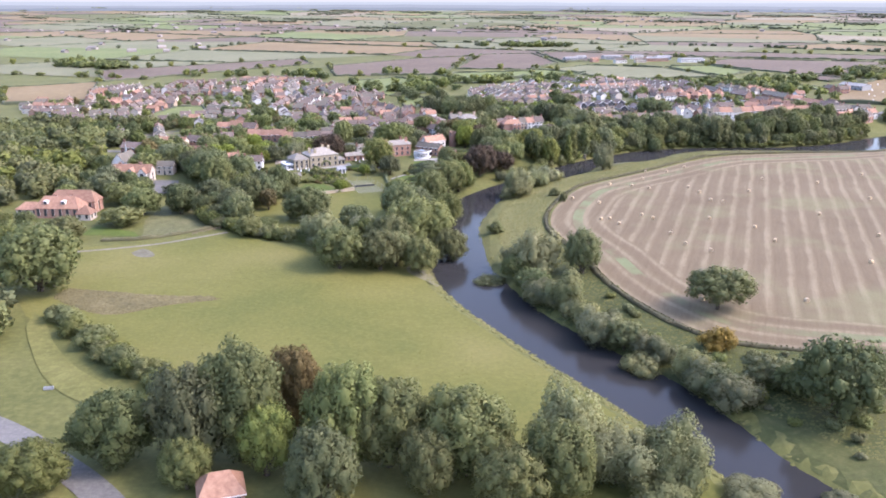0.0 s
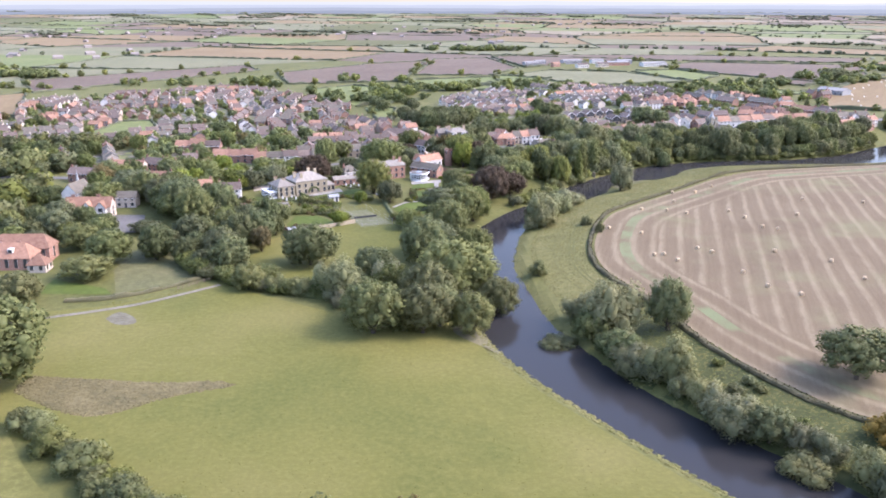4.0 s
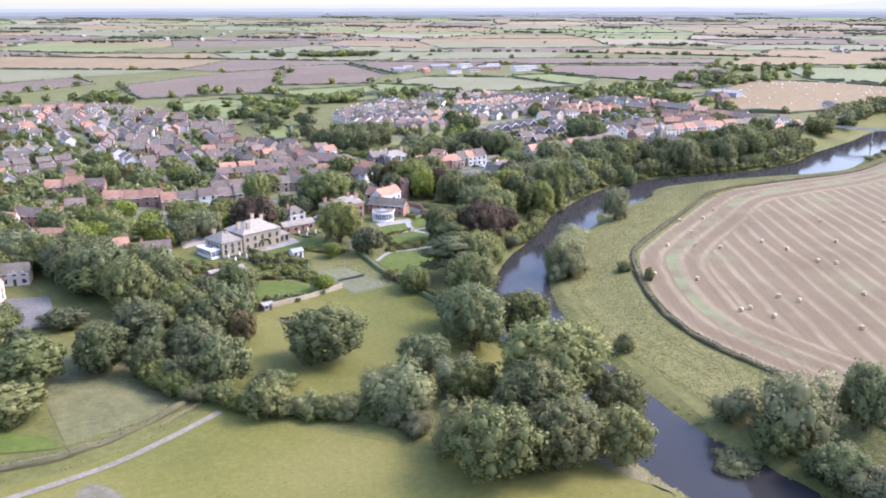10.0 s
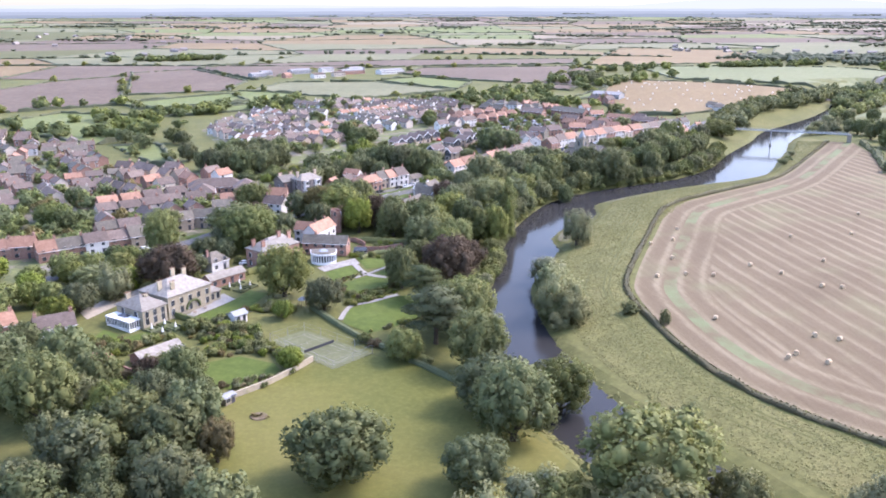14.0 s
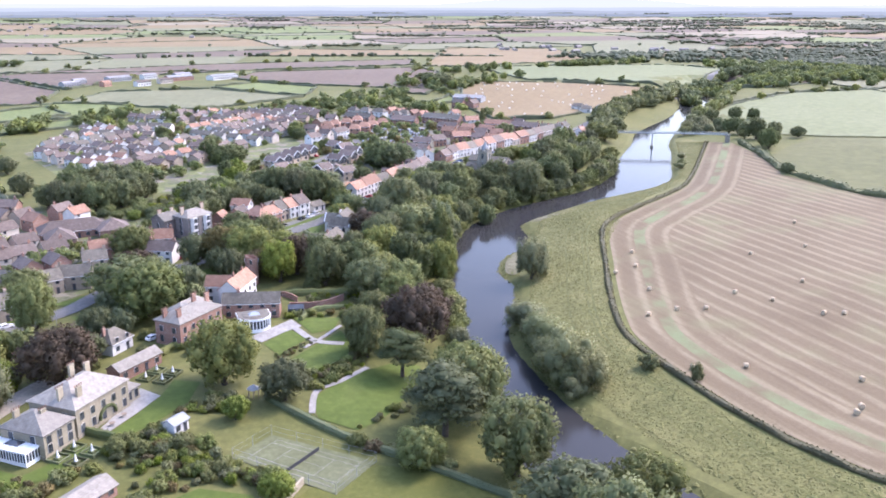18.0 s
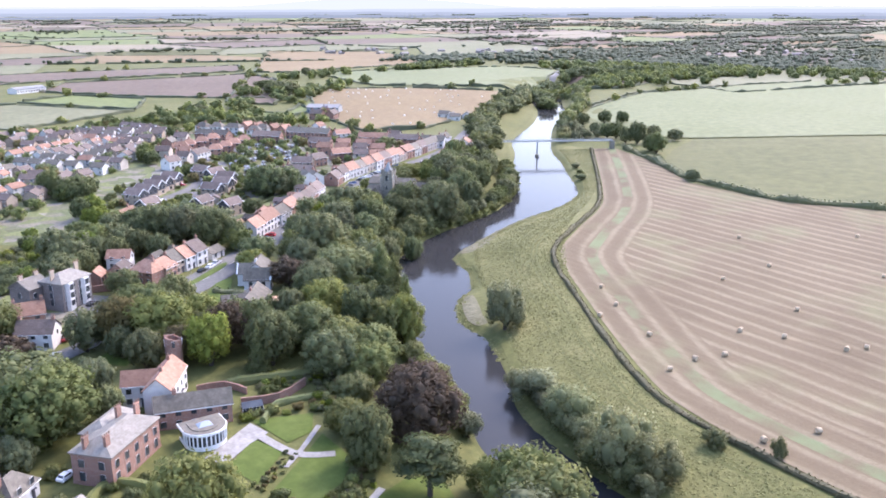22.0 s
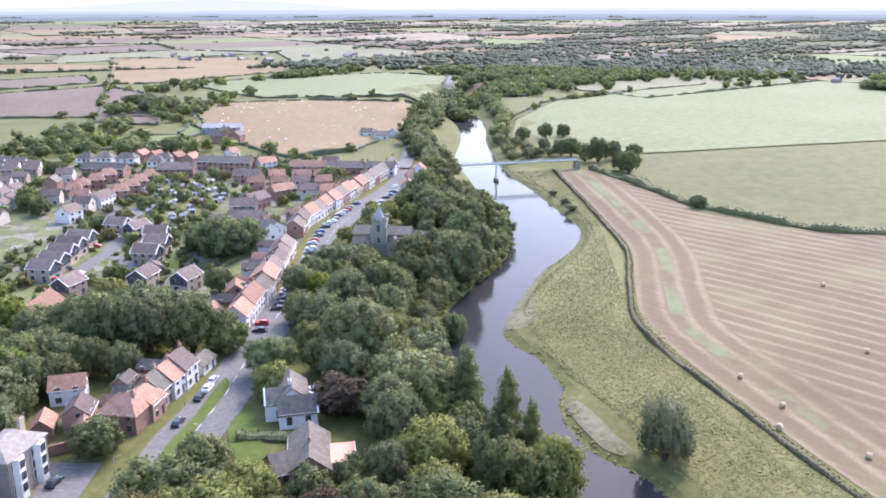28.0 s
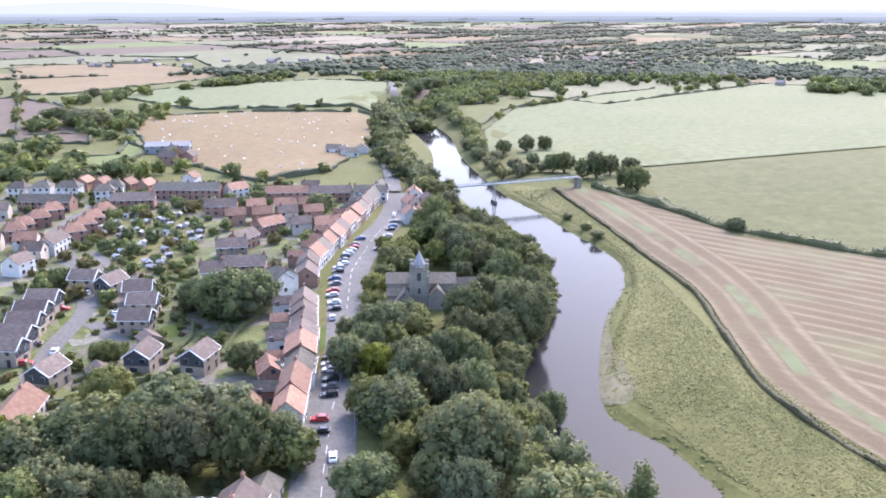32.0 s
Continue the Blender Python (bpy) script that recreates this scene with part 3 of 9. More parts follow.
def wood(name, rows, label, category="trees", group="", fine=0):
    """Trees too far to part, joined into one mesh: (x, y, height, width, kind) each."""
    mats, verts, faces, slots, turned, n0 = [], [], [], [], [], 0
    for x, y, h, w, kind in rows:
        if any((x - a) ** 2 + (y - b) ** 2 < r * r for a, b, r in CLEAR):
            continue
        rng = random.Random(int(x * 31 + y * 17))
        me = crown_of(kind, fine, rng.randrange(3))
        if me.materials[0] not in mats:
            mats.append(me.materials[0])
        co = np.zeros(len(me.vertices) * 3)
        me.vertices.foreach_get("co", co)
        a = rng.uniform(0, 6.28)
        co = co.reshape(-1, 3) * (w / 1.9, w / 1.9, h * 0.97)
        co = np.c_[co[:, 0] * math.cos(a) - co[:, 1] * math.sin(a) + x, co[:, 0] * math.sin(a) + co[:, 1] * math.cos(a) + y, co[:, 2] + ground_z(x, y) - 0.1]
        verts.append(co)
        nr = NORMALS[me.name]
        turned.append(np.c_[nr[:, 0] * math.cos(a) - nr[:, 1] * math.sin(a), nr[:, 0] * math.sin(a) + nr[:, 1] * math.cos(a), nr[:, 2]])
        faces += [[i + n0 for i in p.vertices] for p in me.polygons]
        slots += [mats.index(me.materials[0])] * len(me.polygons)
        n0 += len(co)
        PLANTED.append((x, y, w))
    me = bpy.data.meshes.new(name)
    me.from_pydata(np.concatenate(verts).tolist(), [], faces)
    for m in mats:
        me.materials.append(m)
    me.polygons.foreach_set("material_index", slots)
    soften(me, np.concatenate(turned))
    return tagged(new(name, me), label, category, group, "stuff")


def grove(kind, rows, near=1, group=""):
    for x, y, h, w in rows:
        plant(x, y, h, w, kind, near, group)


def belt(line, spacing, tall, wide, kinds, near=1, jitter=2.0, seed=1, group=""):
    """Trees along a line, of uneven size."""
    rng = random.Random(seed)
    pts = smooth_line(line, 1.0)
    d = np.r_[0, np.cumsum(np.hypot(*np.diff(pts, axis=0).T))]
    s, rows = 0.0, []
    while s < d[-1]:
        x, y = np.interp(s, d, pts[:, 0]) + rng.uniform(-jitter, jitter), np.interp(s, d, pts[:, 1]) + rng.uniform(-jitter, jitter)
        k = rng.uniform(0.8, 1.2)
        rows.append((x, y, tall * k, wide * k * rng.uniform(0.9, 1.1), rng.choice(kinds)))
        s += spacing * rng.uniform(0.8, 1.2)
    if not near:
        wood("trees", rows, "row of close-set " + group)
    else:
        for x, y, h, w, kind in rows:
            plant(x, y, h, w, kind, near, group)




# ---- building stuff ----
def roof_material(name, dark, mid, light, course=0.34):
    """Tiles or slates in courses, with patches of lichen."""
    dark, mid, light = (tuple(0.82 * v for v in c) for c in (dark, mid, light))
    m, nt, b = material(name, 0.8, 0.3)
    tex = nt.nodes.new("ShaderNodeTexCoord")
    sep = nt.nodes.new("ShaderNodeSeparateXYZ")
    nt.links.new(tex.outputs["Object"], sep.inputs[0])
    wave = nt.nodes.new("ShaderNodeMath")
    wave.operation = "FRACT"
    mul = nt.nodes.new("ShaderNodeMath")
    mul.operation = "MULTIPLY"
    mul.inputs[1].default_value = 1 / (course * 0.7)
    nt.links.new(sep.outputs[2], mul.inputs[0])
    nt.links.new(mul.outputs[0], wave.inputs[0])
    c = ramp(nt, noise_fac(nt, 0.8, 5, 0.7, tex.outputs["Object"]), (0.3, dark), (0.5, mid), (0.75, light))
    c = mix(nt, "MULTIPLY", 0.45, c, ramp(nt, wave.outputs[0], (0.0, (0.55, 0.55, 0.55)), (0.25, (1, 1, 1))))
    info = nt.nodes.new("ShaderNodeObjectInfo")
    hs = nt.nodes.new("ShaderNodeHueSaturation")
    rg = nt.nodes.new("ShaderNodeMapRange")
    rg.inputs["To Min"].default_value, rg.inputs["To Max"].default_value = 0.72, 1.22
    nt.links.new(info.outputs["Random"], rg.inputs[0])
    nt.links.new(rg.outputs[0], hs.inputs["Value"])
    nt.links.new(c, hs.inputs["Color"])
    nt.links.new(hs.outputs[0], b.inputs["Base Color"])
    bump(nt, b, wave.outputs[0], 0.4, 0.05)
    return m


def brick_material(name, a, c, mortar):
    a, c, mortar = (tuple(0.85 * v for v in k) for k in (a, c, mortar))
    m, nt, b = material(name, 0.88, 0.2)
    tex = nt.nodes.new("ShaderNodeTexCoord")
    mp = nt.nodes.new("ShaderNodeMapping")
    mp.inputs["Rotation"].default_value = (radians(90), 0, radians(20))
    nt.links.new(tex.outputs["Object"], mp.inputs[0])
    br = nt.nodes.new("ShaderNodeTexBrick")
    br.inputs["Scale"].default_value = 4.4
    br.inputs["Mortar Size"].default_value = 0.012
    for s, v in (("Color1", a), ("Color2", c), ("Mortar", mortar)):
        br.inputs[s].default_value = (*v, 1)
    nt.links.new(mp.outputs[0], br.inputs[0])
    stain = ramp(nt, noise_fac(nt, 0.7, 5, 0.7, tex.outputs["Object"]), (0.3, (0.72, 0.72, 0.70)), (0.65, (1, 1, 1)))
    out = mix(nt, "MULTIPLY", 0.8, br.outputs[0], stain)
    info = nt.nodes.new("ShaderNodeObjectInfo")
    hs = nt.nodes.new("ShaderNodeHueSaturation")
    rg = nt.nodes.new("ShaderNodeMapRange")
    rg.inputs["To Min"].default_value, rg.inputs["To Max"].default_value = 0.82, 1.2
    nt.links.new(info.outputs["Random"], rg.inputs[0])
    nt.links.new(rg.outputs[0], hs.inputs["Value"])
    nt.links.new(out, hs.inputs["Color"])
    nt.links.new(hs.outputs[0], b.inputs["Base Color"])
    return m


def glass_material():
    m, nt, b = material("window_glass", 0.08, 0.6)
    c = ramp(nt, noise_fac(nt, 0.35, 2), (0.3, (0.02, 0.022, 0.025)), (0.7, (0.07, 0.075, 0.08)))
    nt.links.new(c, b.inputs["Base Color"])
    return m


RED_TILE = roof_material("red_pantiles", (0.209, 0.110, 0.073), (0.299, 0.164, 0.108), (0.380, 0.233, 0.163))
BROWN_TILE = roof_material("brown_tiles", (0.105, 0.076, 0.062), (0.150, 0.112, 0.093), (0.21, 0.165, 0.140))
SLATE = roof_material("grey_slates", (0.095, 0.081, 0.064), (0.140, 0.122, 0.096), (0.205, 0.180, 0.143))
STONE_SLATE = roof_material("pale_stone_slates", (0.168, 0.149, 0.125), (0.241, 0.216, 0.182), (0.336, 0.302, 0.255))
BRICK = brick_material("red_brick", (0.292, 0.153, 0.112), (0.367, 0.205, 0.153), (0.400, 0.346, 0.292))
BUFF = brick_material("buff_brick", (0.34, 0.26, 0.19), (0.42, 0.33, 0.25), (0.42, 0.37, 0.31))
STONE = brick_material("buff_stone", (0.316, 0.264, 0.183), (0.412, 0.353, 0.250), (0.383, 0.334, 0.255))
GREY_STONE = brick_material("grey_stone", (0.224, 0.200, 0.162), (0.302, 0.270, 0.216), (0.314, 0.281, 0.225))
RENDER = plain("white_render", (0.558, 0.535, 0.502), 0.85, 0.2, 0, 0.6)
PINK = plain("cream_render", (0.46, 0.395, 0.33), 0.85, 0.2, 0, 0.6)
CLAD = plain("dark_cladding", (0.055, 0.055, 0.062), 0.6)
WHITE = plain("white_paint", (0.78, 0.77, 0.75), 0.5)
DARK_DOOR = plain("dark_door", (0.05, 0.05, 0.06), 0.5)
GLASS = glass_material()
LEAD = plain("lead", (0.24, 0.245, 0.25), 0.6)
PAVING = mottled("paving", (0.24, 0.22, 0.20), (0.31, 0.29, 0.265), (0.38, 0.36, 0.33), 0.2, 1.2)
GRAVEL = mottled("gravel", (0.27, 0.23, 0.18), (0.34, 0.295, 0.235), (0.42, 0.37, 0.30), 0.1, 1.0)
WOOD = plain("weathered_wood", (0.20, 0.155, 0.115), 0.85)


def box(bm, x0, y0, z0, x1, y1, z1):
    v = [bm.verts.new(p) for p in ((x0, y0, z0), (x1, y0, z0), (x1, y1, z0), (x0, y1, z0), (x0, y0, z1), (x1, y0, z1), (x1, y1, z1), (x0, y1, z1))]
    for f in ((3, 2, 1, 0), (4, 5, 6, 7), (0, 1, 5, 4), (1, 2, 6, 5), (2, 3, 7, 6), (3, 0, 4, 7)):
        bm.faces.new([v[i] for i in f])
    return v


def solid(name, corners, mat, parent, label=""):
    bm = bmesh.new()
    for c in corners:
        box(bm, *c)
    return part(name, bm, mat, parent, label)


def prism(bm, ring, z0, z1):
    a = [bm.verts.new((x, y, z0)) for x, y in ring]
    b = [bm.verts.new((x, y, z1)) for x, y in ring]
    n = len(ring)
    for k in range(n):
        bm.faces.new((a[k], a[(k + 1) % n], b[(k + 1) % n], b[k]))
    bm.faces.new(a[::-1])
    bm.faces.new(b)


WINDOWS = {}


def window_mesh(w, h):
    """A casement or sash: a white frame with glazing bars proud of dark glass; it looks towards -y."""
    key = round(w, 2), round(h, 2)
    if key not in WINDOWS:
        bm = bmesh.new()
        t = 0.07
        xs, zs = (-w / 2 - t, 0, w / 2 + t), (-t, h / 2, h + t)
        g = [[bm.verts.new((x, -0.10, z)) for x in xs] for z in zs]
        cells = [bm.faces.new((g[i][j], g[i][j + 1], g[i + 1][j + 1], g[i + 1][j])) for i in (0, 1) for j in (0, 1)]
        bmesh.ops.inset_individual(bm, faces=cells, thickness=t, depth=-0.05)
        rim = [g[0][0], g[0][1], g[0][2], g[1][2], g[2][2], g[2][1], g[2][0], g[1][0]]
        back = [bm.verts.new((v.co.x, 0.02, v.co.z)) for v in rim]
        for k in range(8):
            bm.faces.new((rim[k], back[k], back[(k + 1) % 8], rim[(k + 1) % 8]))
        me = bpy.data.meshes.new("window")
        for f in bm.faces:
            f.material_index = 0 if f in cells else 1
        bm.to_mesh(me)
        bm.free()
        me.materials.append(GLASS)
        me.materials.append(WHITE)
        WINDOWS[key] = me
    return WINDOWS[key]


def put_window(parent, x, y, z, turn, w=1.1, h=1.25):
    ob = new("window", window_mesh(w, h))
    ob.parent = parent
    ob.matrix_basis = pose(x, y, z, 0, 0, turn)
    return ob


def gable_roof(bm, L, W, eaves, rise, over=0.35, hip=0.0, thick=0.22, x0=0.0, y0=0.0):
    """Two slopes with thick eaves; hip: how far the ridge ends stand in."""
    a, b = L / 2 + over, W / 2 + over
    drop = rise * over / (W / 2)
    e, r = eaves - drop, eaves + rise
    k = hip + (over if hip else 0)
    for lift, low in ((thick, False), (0.0, True)):
        p = [bm.verts.new((x0 + x, y0 + y, z + lift)) for x, y, z in ((-a, -b, e), (a, -b, e), (a, b, e), (-a, b, e), (-a + k, 0, r), (a - k, 0, r))]
        faces = [(0, 1, 5, 4), (2, 3, 4, 5)]
        if hip:
            faces += [(1, 2, 5), (3, 0, 4)]
        for f in faces:
            bm.faces.new([p[i] for i in (f[::-1] if low else f)])
        if not low:
            top = p
    for i, j in ((0, 1), (2, 3), *(((1, 2), (3, 0)) if hip else ((1, 5), (5, 2), (3, 4), (4, 0)))):
        bm.faces.new((p[i], p[j], top[j], top[i]))


def chimney(parent, x, y, z, mat, w=0.9, h=1.7, pots=2):
    bm = bmesh.new()
    box(bm, x - w / 2, y - 0.3, z - 1.2, x + w / 2, y + 0.3, z + h)
    box(bm, x - w / 2 - 0.08, y - 0.38, z + h - 0.28, x + w / 2 + 0.08, y + 0.38, z + h - 0.1)
    ob = part("chimney", bm, mat, parent)
    for k in range(pots):
        bm = bmesh.new()
        px = x + (k - (pots - 1) / 2) * w * 0.45
        tube(bm, (px, y, z + h), (px, y, z + h + 0.55), 0.13, 0.11, 8)
        part("chimney_pot", bm, RED_TILE, ob)
    return ob


HOUSES = {}
FOOT = []


def free_spot(x, y, r):
    return all((x - a) ** 2 + (y - b) ** 2 > (r + c) ** 2 for a, b, c in FOOT)


def build_house(key):
    L, W, eaves, rise, wall, roof, hip, stacks, panel, detail, label = key
    name = "bungalow" if eaves < 3.4 else "house"
    ob = thing(name, label, "house")
    bm = bmesh.new()
    ring = [(-L / 2, -W / 2), (L / 2, -W / 2), (L / 2, W / 2), (-L / 2, W / 2)]
    low, up = [bm.verts.new((x, y, -1.6)) for x, y in ring], [bm.verts.new((x, y, eaves)) for x, y in ring]
    for k in range(4):
        bm.faces.new((low[k], low[(k + 1) % 4], up[(k + 1) % 4], up[k]))
    if not hip:
        for x, i, j in ((-L / 2, 3, 0), (L / 2, 1, 2)):
            bm.faces.new((up[i], up[j], bm.verts.new((x, 0, eaves + rise))))
    part("wall", bm, wall, ob)
    bm = bmesh.new()
    gable_roof(bm, L, W, eaves, rise, 0.35, hip)
    part("roof", bm, roof, ob)
    if detail:
        solid("gutter", [(-L / 2 - 0.3, -W / 2 - 0.46, eaves - 0.28, L / 2 + 0.3, -W / 2 - 0.34, eaves - 0.16)], WHITE, ob)
    for s in stacks:
        x = s * (L / 2 - 0.5)
        chimney(ob, x, 0, eaves + rise, BRICK if wall in (RENDER, BRICK, PINK) else wall, 0.9, 1.2, 2 if detail else 1)
    floors = [0.9] if eaves < 3.4 else [0.95, 3.55] if eaves < 6.5 else [1.0, 3.9, 6.2] if eaves > 7.4 else [1.0, 4.0]
    cols = max(2, int(L / 3.0))
    door = cols // 2
    for side in (-1, 1):
        for c in range(cols):
            x = (c + 0.5) / cols * L - L / 2
            for n, z in enumerate(floors):
                if n == 0 and side < 0 and c == door:
                    bm = bmesh.new()
                    box(bm, x - 0.5, -W / 2 - 0.06, 0, x + 0.5, -W / 2 + 0.05, 2.05)
                    box(bm, x - 0.65, -W / 2 - 0.5, 2.15, x + 0.65, -W / 2 + 0.05, 2.27)
                    part("door", bm, DARK_DOOR, ob)
                    continue
                if side > 0 and (detail < 2 and (c + n) % 2):
                    continue
                put_window(ob, x, side * W / 2, z, 0 if side < 0 else 180, 1.25 if n == 0 else 1.1, 1.3 if n == 0 else 1.2)
    if panel:
        for side in (-1, 1):
            bm = bmesh.new()
            v = [bm.verts.new((side * (L / 2 + d), y, z)) for d in (0.02, 0.09) for y, z in ((-W / 2 + 0.15, 2.6), (W / 2 - 0.15, 2.6), (W / 2 - 0.15, eaves - 0.1), (0, eaves + rise - 0.35), (-W / 2 + 0.15, eaves - 0.1))]
            bm.faces.new(v[5:])
            for k in range(5):
                bm.faces.new((v[k], v[(k + 1) % 5], v[5 + (k + 1) % 5], v[5 + k]))
            part("cladding", bm, CLAD, ob, "dark boarded gable")
            for y in (-W / 4, W / 4):
                put_window(ob, side * (L / 2 + 0.09), y, 3.4, 90 * side, 1.3, 1.15)
            put_window(ob, side * L / 2, 0.8, 0.8, 90 * side, 2.0, 1.3)
            bm = bmesh.new()
            gable_roof(bm, 0.14, W + 0.5, eaves - 0.28, rise, 0.1, 0, 0.3, side * (L / 2 + 0.42))
            part("bargeboard", bm, WHITE, ob)
    elif detail and not hip and eaves > 3.4:
        for side in (-1, 1):
            put_window(ob, side * L / 2, 0.6 * side, 3.6, 90 * side, 1.0, 1.1)
    return ob


def house(x, y, turn, L, W, eaves, rise, wall, roof, label, hip=0.0, stacks=(-1, 1), panel=False, detail=1, group="", dz=0.0):
    """One house; turn: degrees from +x to its ridge, its front to the right of the ridge's way."""
    key = L, W, eaves, rise, wall, roof, hip, stacks, panel, detail, label
    z = ground_z(x, y) + dz
    m = pose(x, y, z, 0, 0, turn)
    if key in HOUSES:
        ob = copy_thing(HOUSES[key], m)
    else:
        ob = HOUSES[key] = build_house(key)
        ob.matrix_world = m
    if group:
        ob["group"] = group
    n = max(1, round(L / W))
    for k in range(n):
        s = (k + 0.5) / n * L - L / 2
        FOOT.append((x + s * math.cos(radians(turn)), y + s * math.sin(radians(turn)), W / 2 + 0.5))
    return ob


def on_ridge(a, b, W, eaves, rise, wall, roof, label, least=6.0, flip=False, **more):
    """A house under a ridge that runs from a to b."""
    x, y = (a[0] + b[0]) / 2, (a[1] + b[1]) / 2
    L = max(least, round(math.hypot(b[0] - a[0], b[1] - a[1]) * 2) / 2)
    turn = math.degrees(math.atan2(b[1] - a[1], b[0] - a[0])) + (180 if flip else 0)
    return house(x, y, turn, L, W, eaves, rise, wall, roof, label, **more)


def terrace(a, b, widths, W, kinds, group, eaves=4.7, rise=3.2, flip=False, detail=2):
    """Houses wall to wall along their front line from a to b."""
    a, b = np.array(a, float), np.array(b, float)
    d = (b - a) / np.hypot(*(b - a))
    turn = math.degrees(math.atan2(d[1], d[0]))
    back = np.array([-d[1], d[0]]) * (-1 if flip else 1)
    s, total = 0.0, sum(widths)
    scale = np.hypot(*(b - a)) / total
    for w, (wall, roof, lift, label) in zip(widths, kinds):
        w *= scale
        r = random.Random(int(s * 13 + a[0] * 7))
        p = a + d * (s + w / 2) + back * (W / 2 + r.uniform(0, 0.7))
        house(p[0], p[1], turn + (180 if flip else 0), round(w - 0.06, 2), W + r.choice((-0.8, -0.4, 0, 0.4)), round(eaves + lift + r.uniform(-0.7, 0.5), 1), round(rise + r.uniform(-0.5, 0.3), 1), wall, roof, label, stacks=(1,), detail=detail, group=group)
        r = random.Random(int(p[0] * 13 + p[1] * 7))
        if r.random() < 0.75 and w > 5:
            q = p + back * (W / 2 + 2.6) + d * r.uniform(-0.15, 0.15) * w
            house(q[0], q[1], turn + 90, 5.5, 4.2, r.choice((2.6, 3.2, 4.2)), 1.7, r.choice((wall, BRICK)), r.choice((roof, roof, RED_TILE, SLATE)), "rear wing behind a street house", stacks=(), detail=0, group="rear wings")
        s += w


def joined_houses(name, rows, label):
    """Far houses in one mesh: (x, y, turn, wall, roof) each, with roof, chimney and windows."""
    mats = [GLASS, WHITE]
    verts, faces, slots = [], [], []
    bm = bmesh.new()
    L, W, eaves, rise = 8.2, 6.6, 4.4, 2.1
    box(bm, -L / 2, -W / 2, -1.5, L / 2, W / 2, eaves)
    for x in (-L / 2, L / 2):
        bm.faces.new([bm.verts.new(p) for p in ((x, -W / 2, eaves), (x, W / 2, eaves), (x, 0, eaves + rise))])
    n1 = len(bm.faces)
    gable_roof(bm, L, W, eaves, rise)
    n2 = len(bm.faces)
    box(bm, L / 2 - 1.2, -0.35, eaves + rise - 1, L / 2 - 0.3, 0.35, eaves + rise + 1.1)
    n3 = len(bm.faces)
    for side in (-1, 1):
        for x in (-2.4, 2.4):
            for z in (0.9, 2.9):
                box(bm, x - 0.7, side * W / 2 - 0.06, z, x + 0.7, side * W / 2 + 0.06, z + 1.3)
    n4 = len(bm.faces)
    for side in (-1, 1):
        for x in (-2.4, 2.4):
            for z in (0.9, 2.9):
                for dx in (-0.7, 0.0, 0.7):
                    box(bm, x + dx - 0.06, side * W / 2 - 0.10, z, x + dx + 0.06, side * W / 2 + 0.10, z + 1.3)
    bm.verts.index_update()
    bm.faces.ensure_lookup_table()
    base = np.array([tuple(v.co) for v in bm.verts])
    tmpl = [[v.index for v in f.verts] for f in bm.faces]
    bm.free()
    n0 = 0
    for x, y, turn, wall, roof in rows:
        for m in (wall, roof):
            if m not in mats:
                mats.append(m)
        a = radians(turn)
        v = np.c_[base[:, 0] * math.cos(a) - base[:, 1] * math.sin(a) + x, base[:, 0] * math.sin(a) + base[:, 1] * math.cos(a) + y, base[:, 2] + ground_z(x, y)]
        verts.append(v)
        faces += [[i + n0 for i in f] for f in tmpl]
        w, r = mats.index(wall), mats.index(roof)
        slots += [w] * n1 + [r] * (n2 - n1) + [w] * (n3 - n2) + [0] * (n4 - n3) + [1] * (len(tmpl) - n4)
        n0 += len(base)
    me = bpy.data.meshes.new(name)
    me.from_pydata(np.concatenate(verts).tolist(), [], faces)
    for m in mats:
        me.materials.append(m)
    me.polygons.foreach_set("material_index", slots)
    return tagged(new(name, me), label, "houses", kind="stuff")


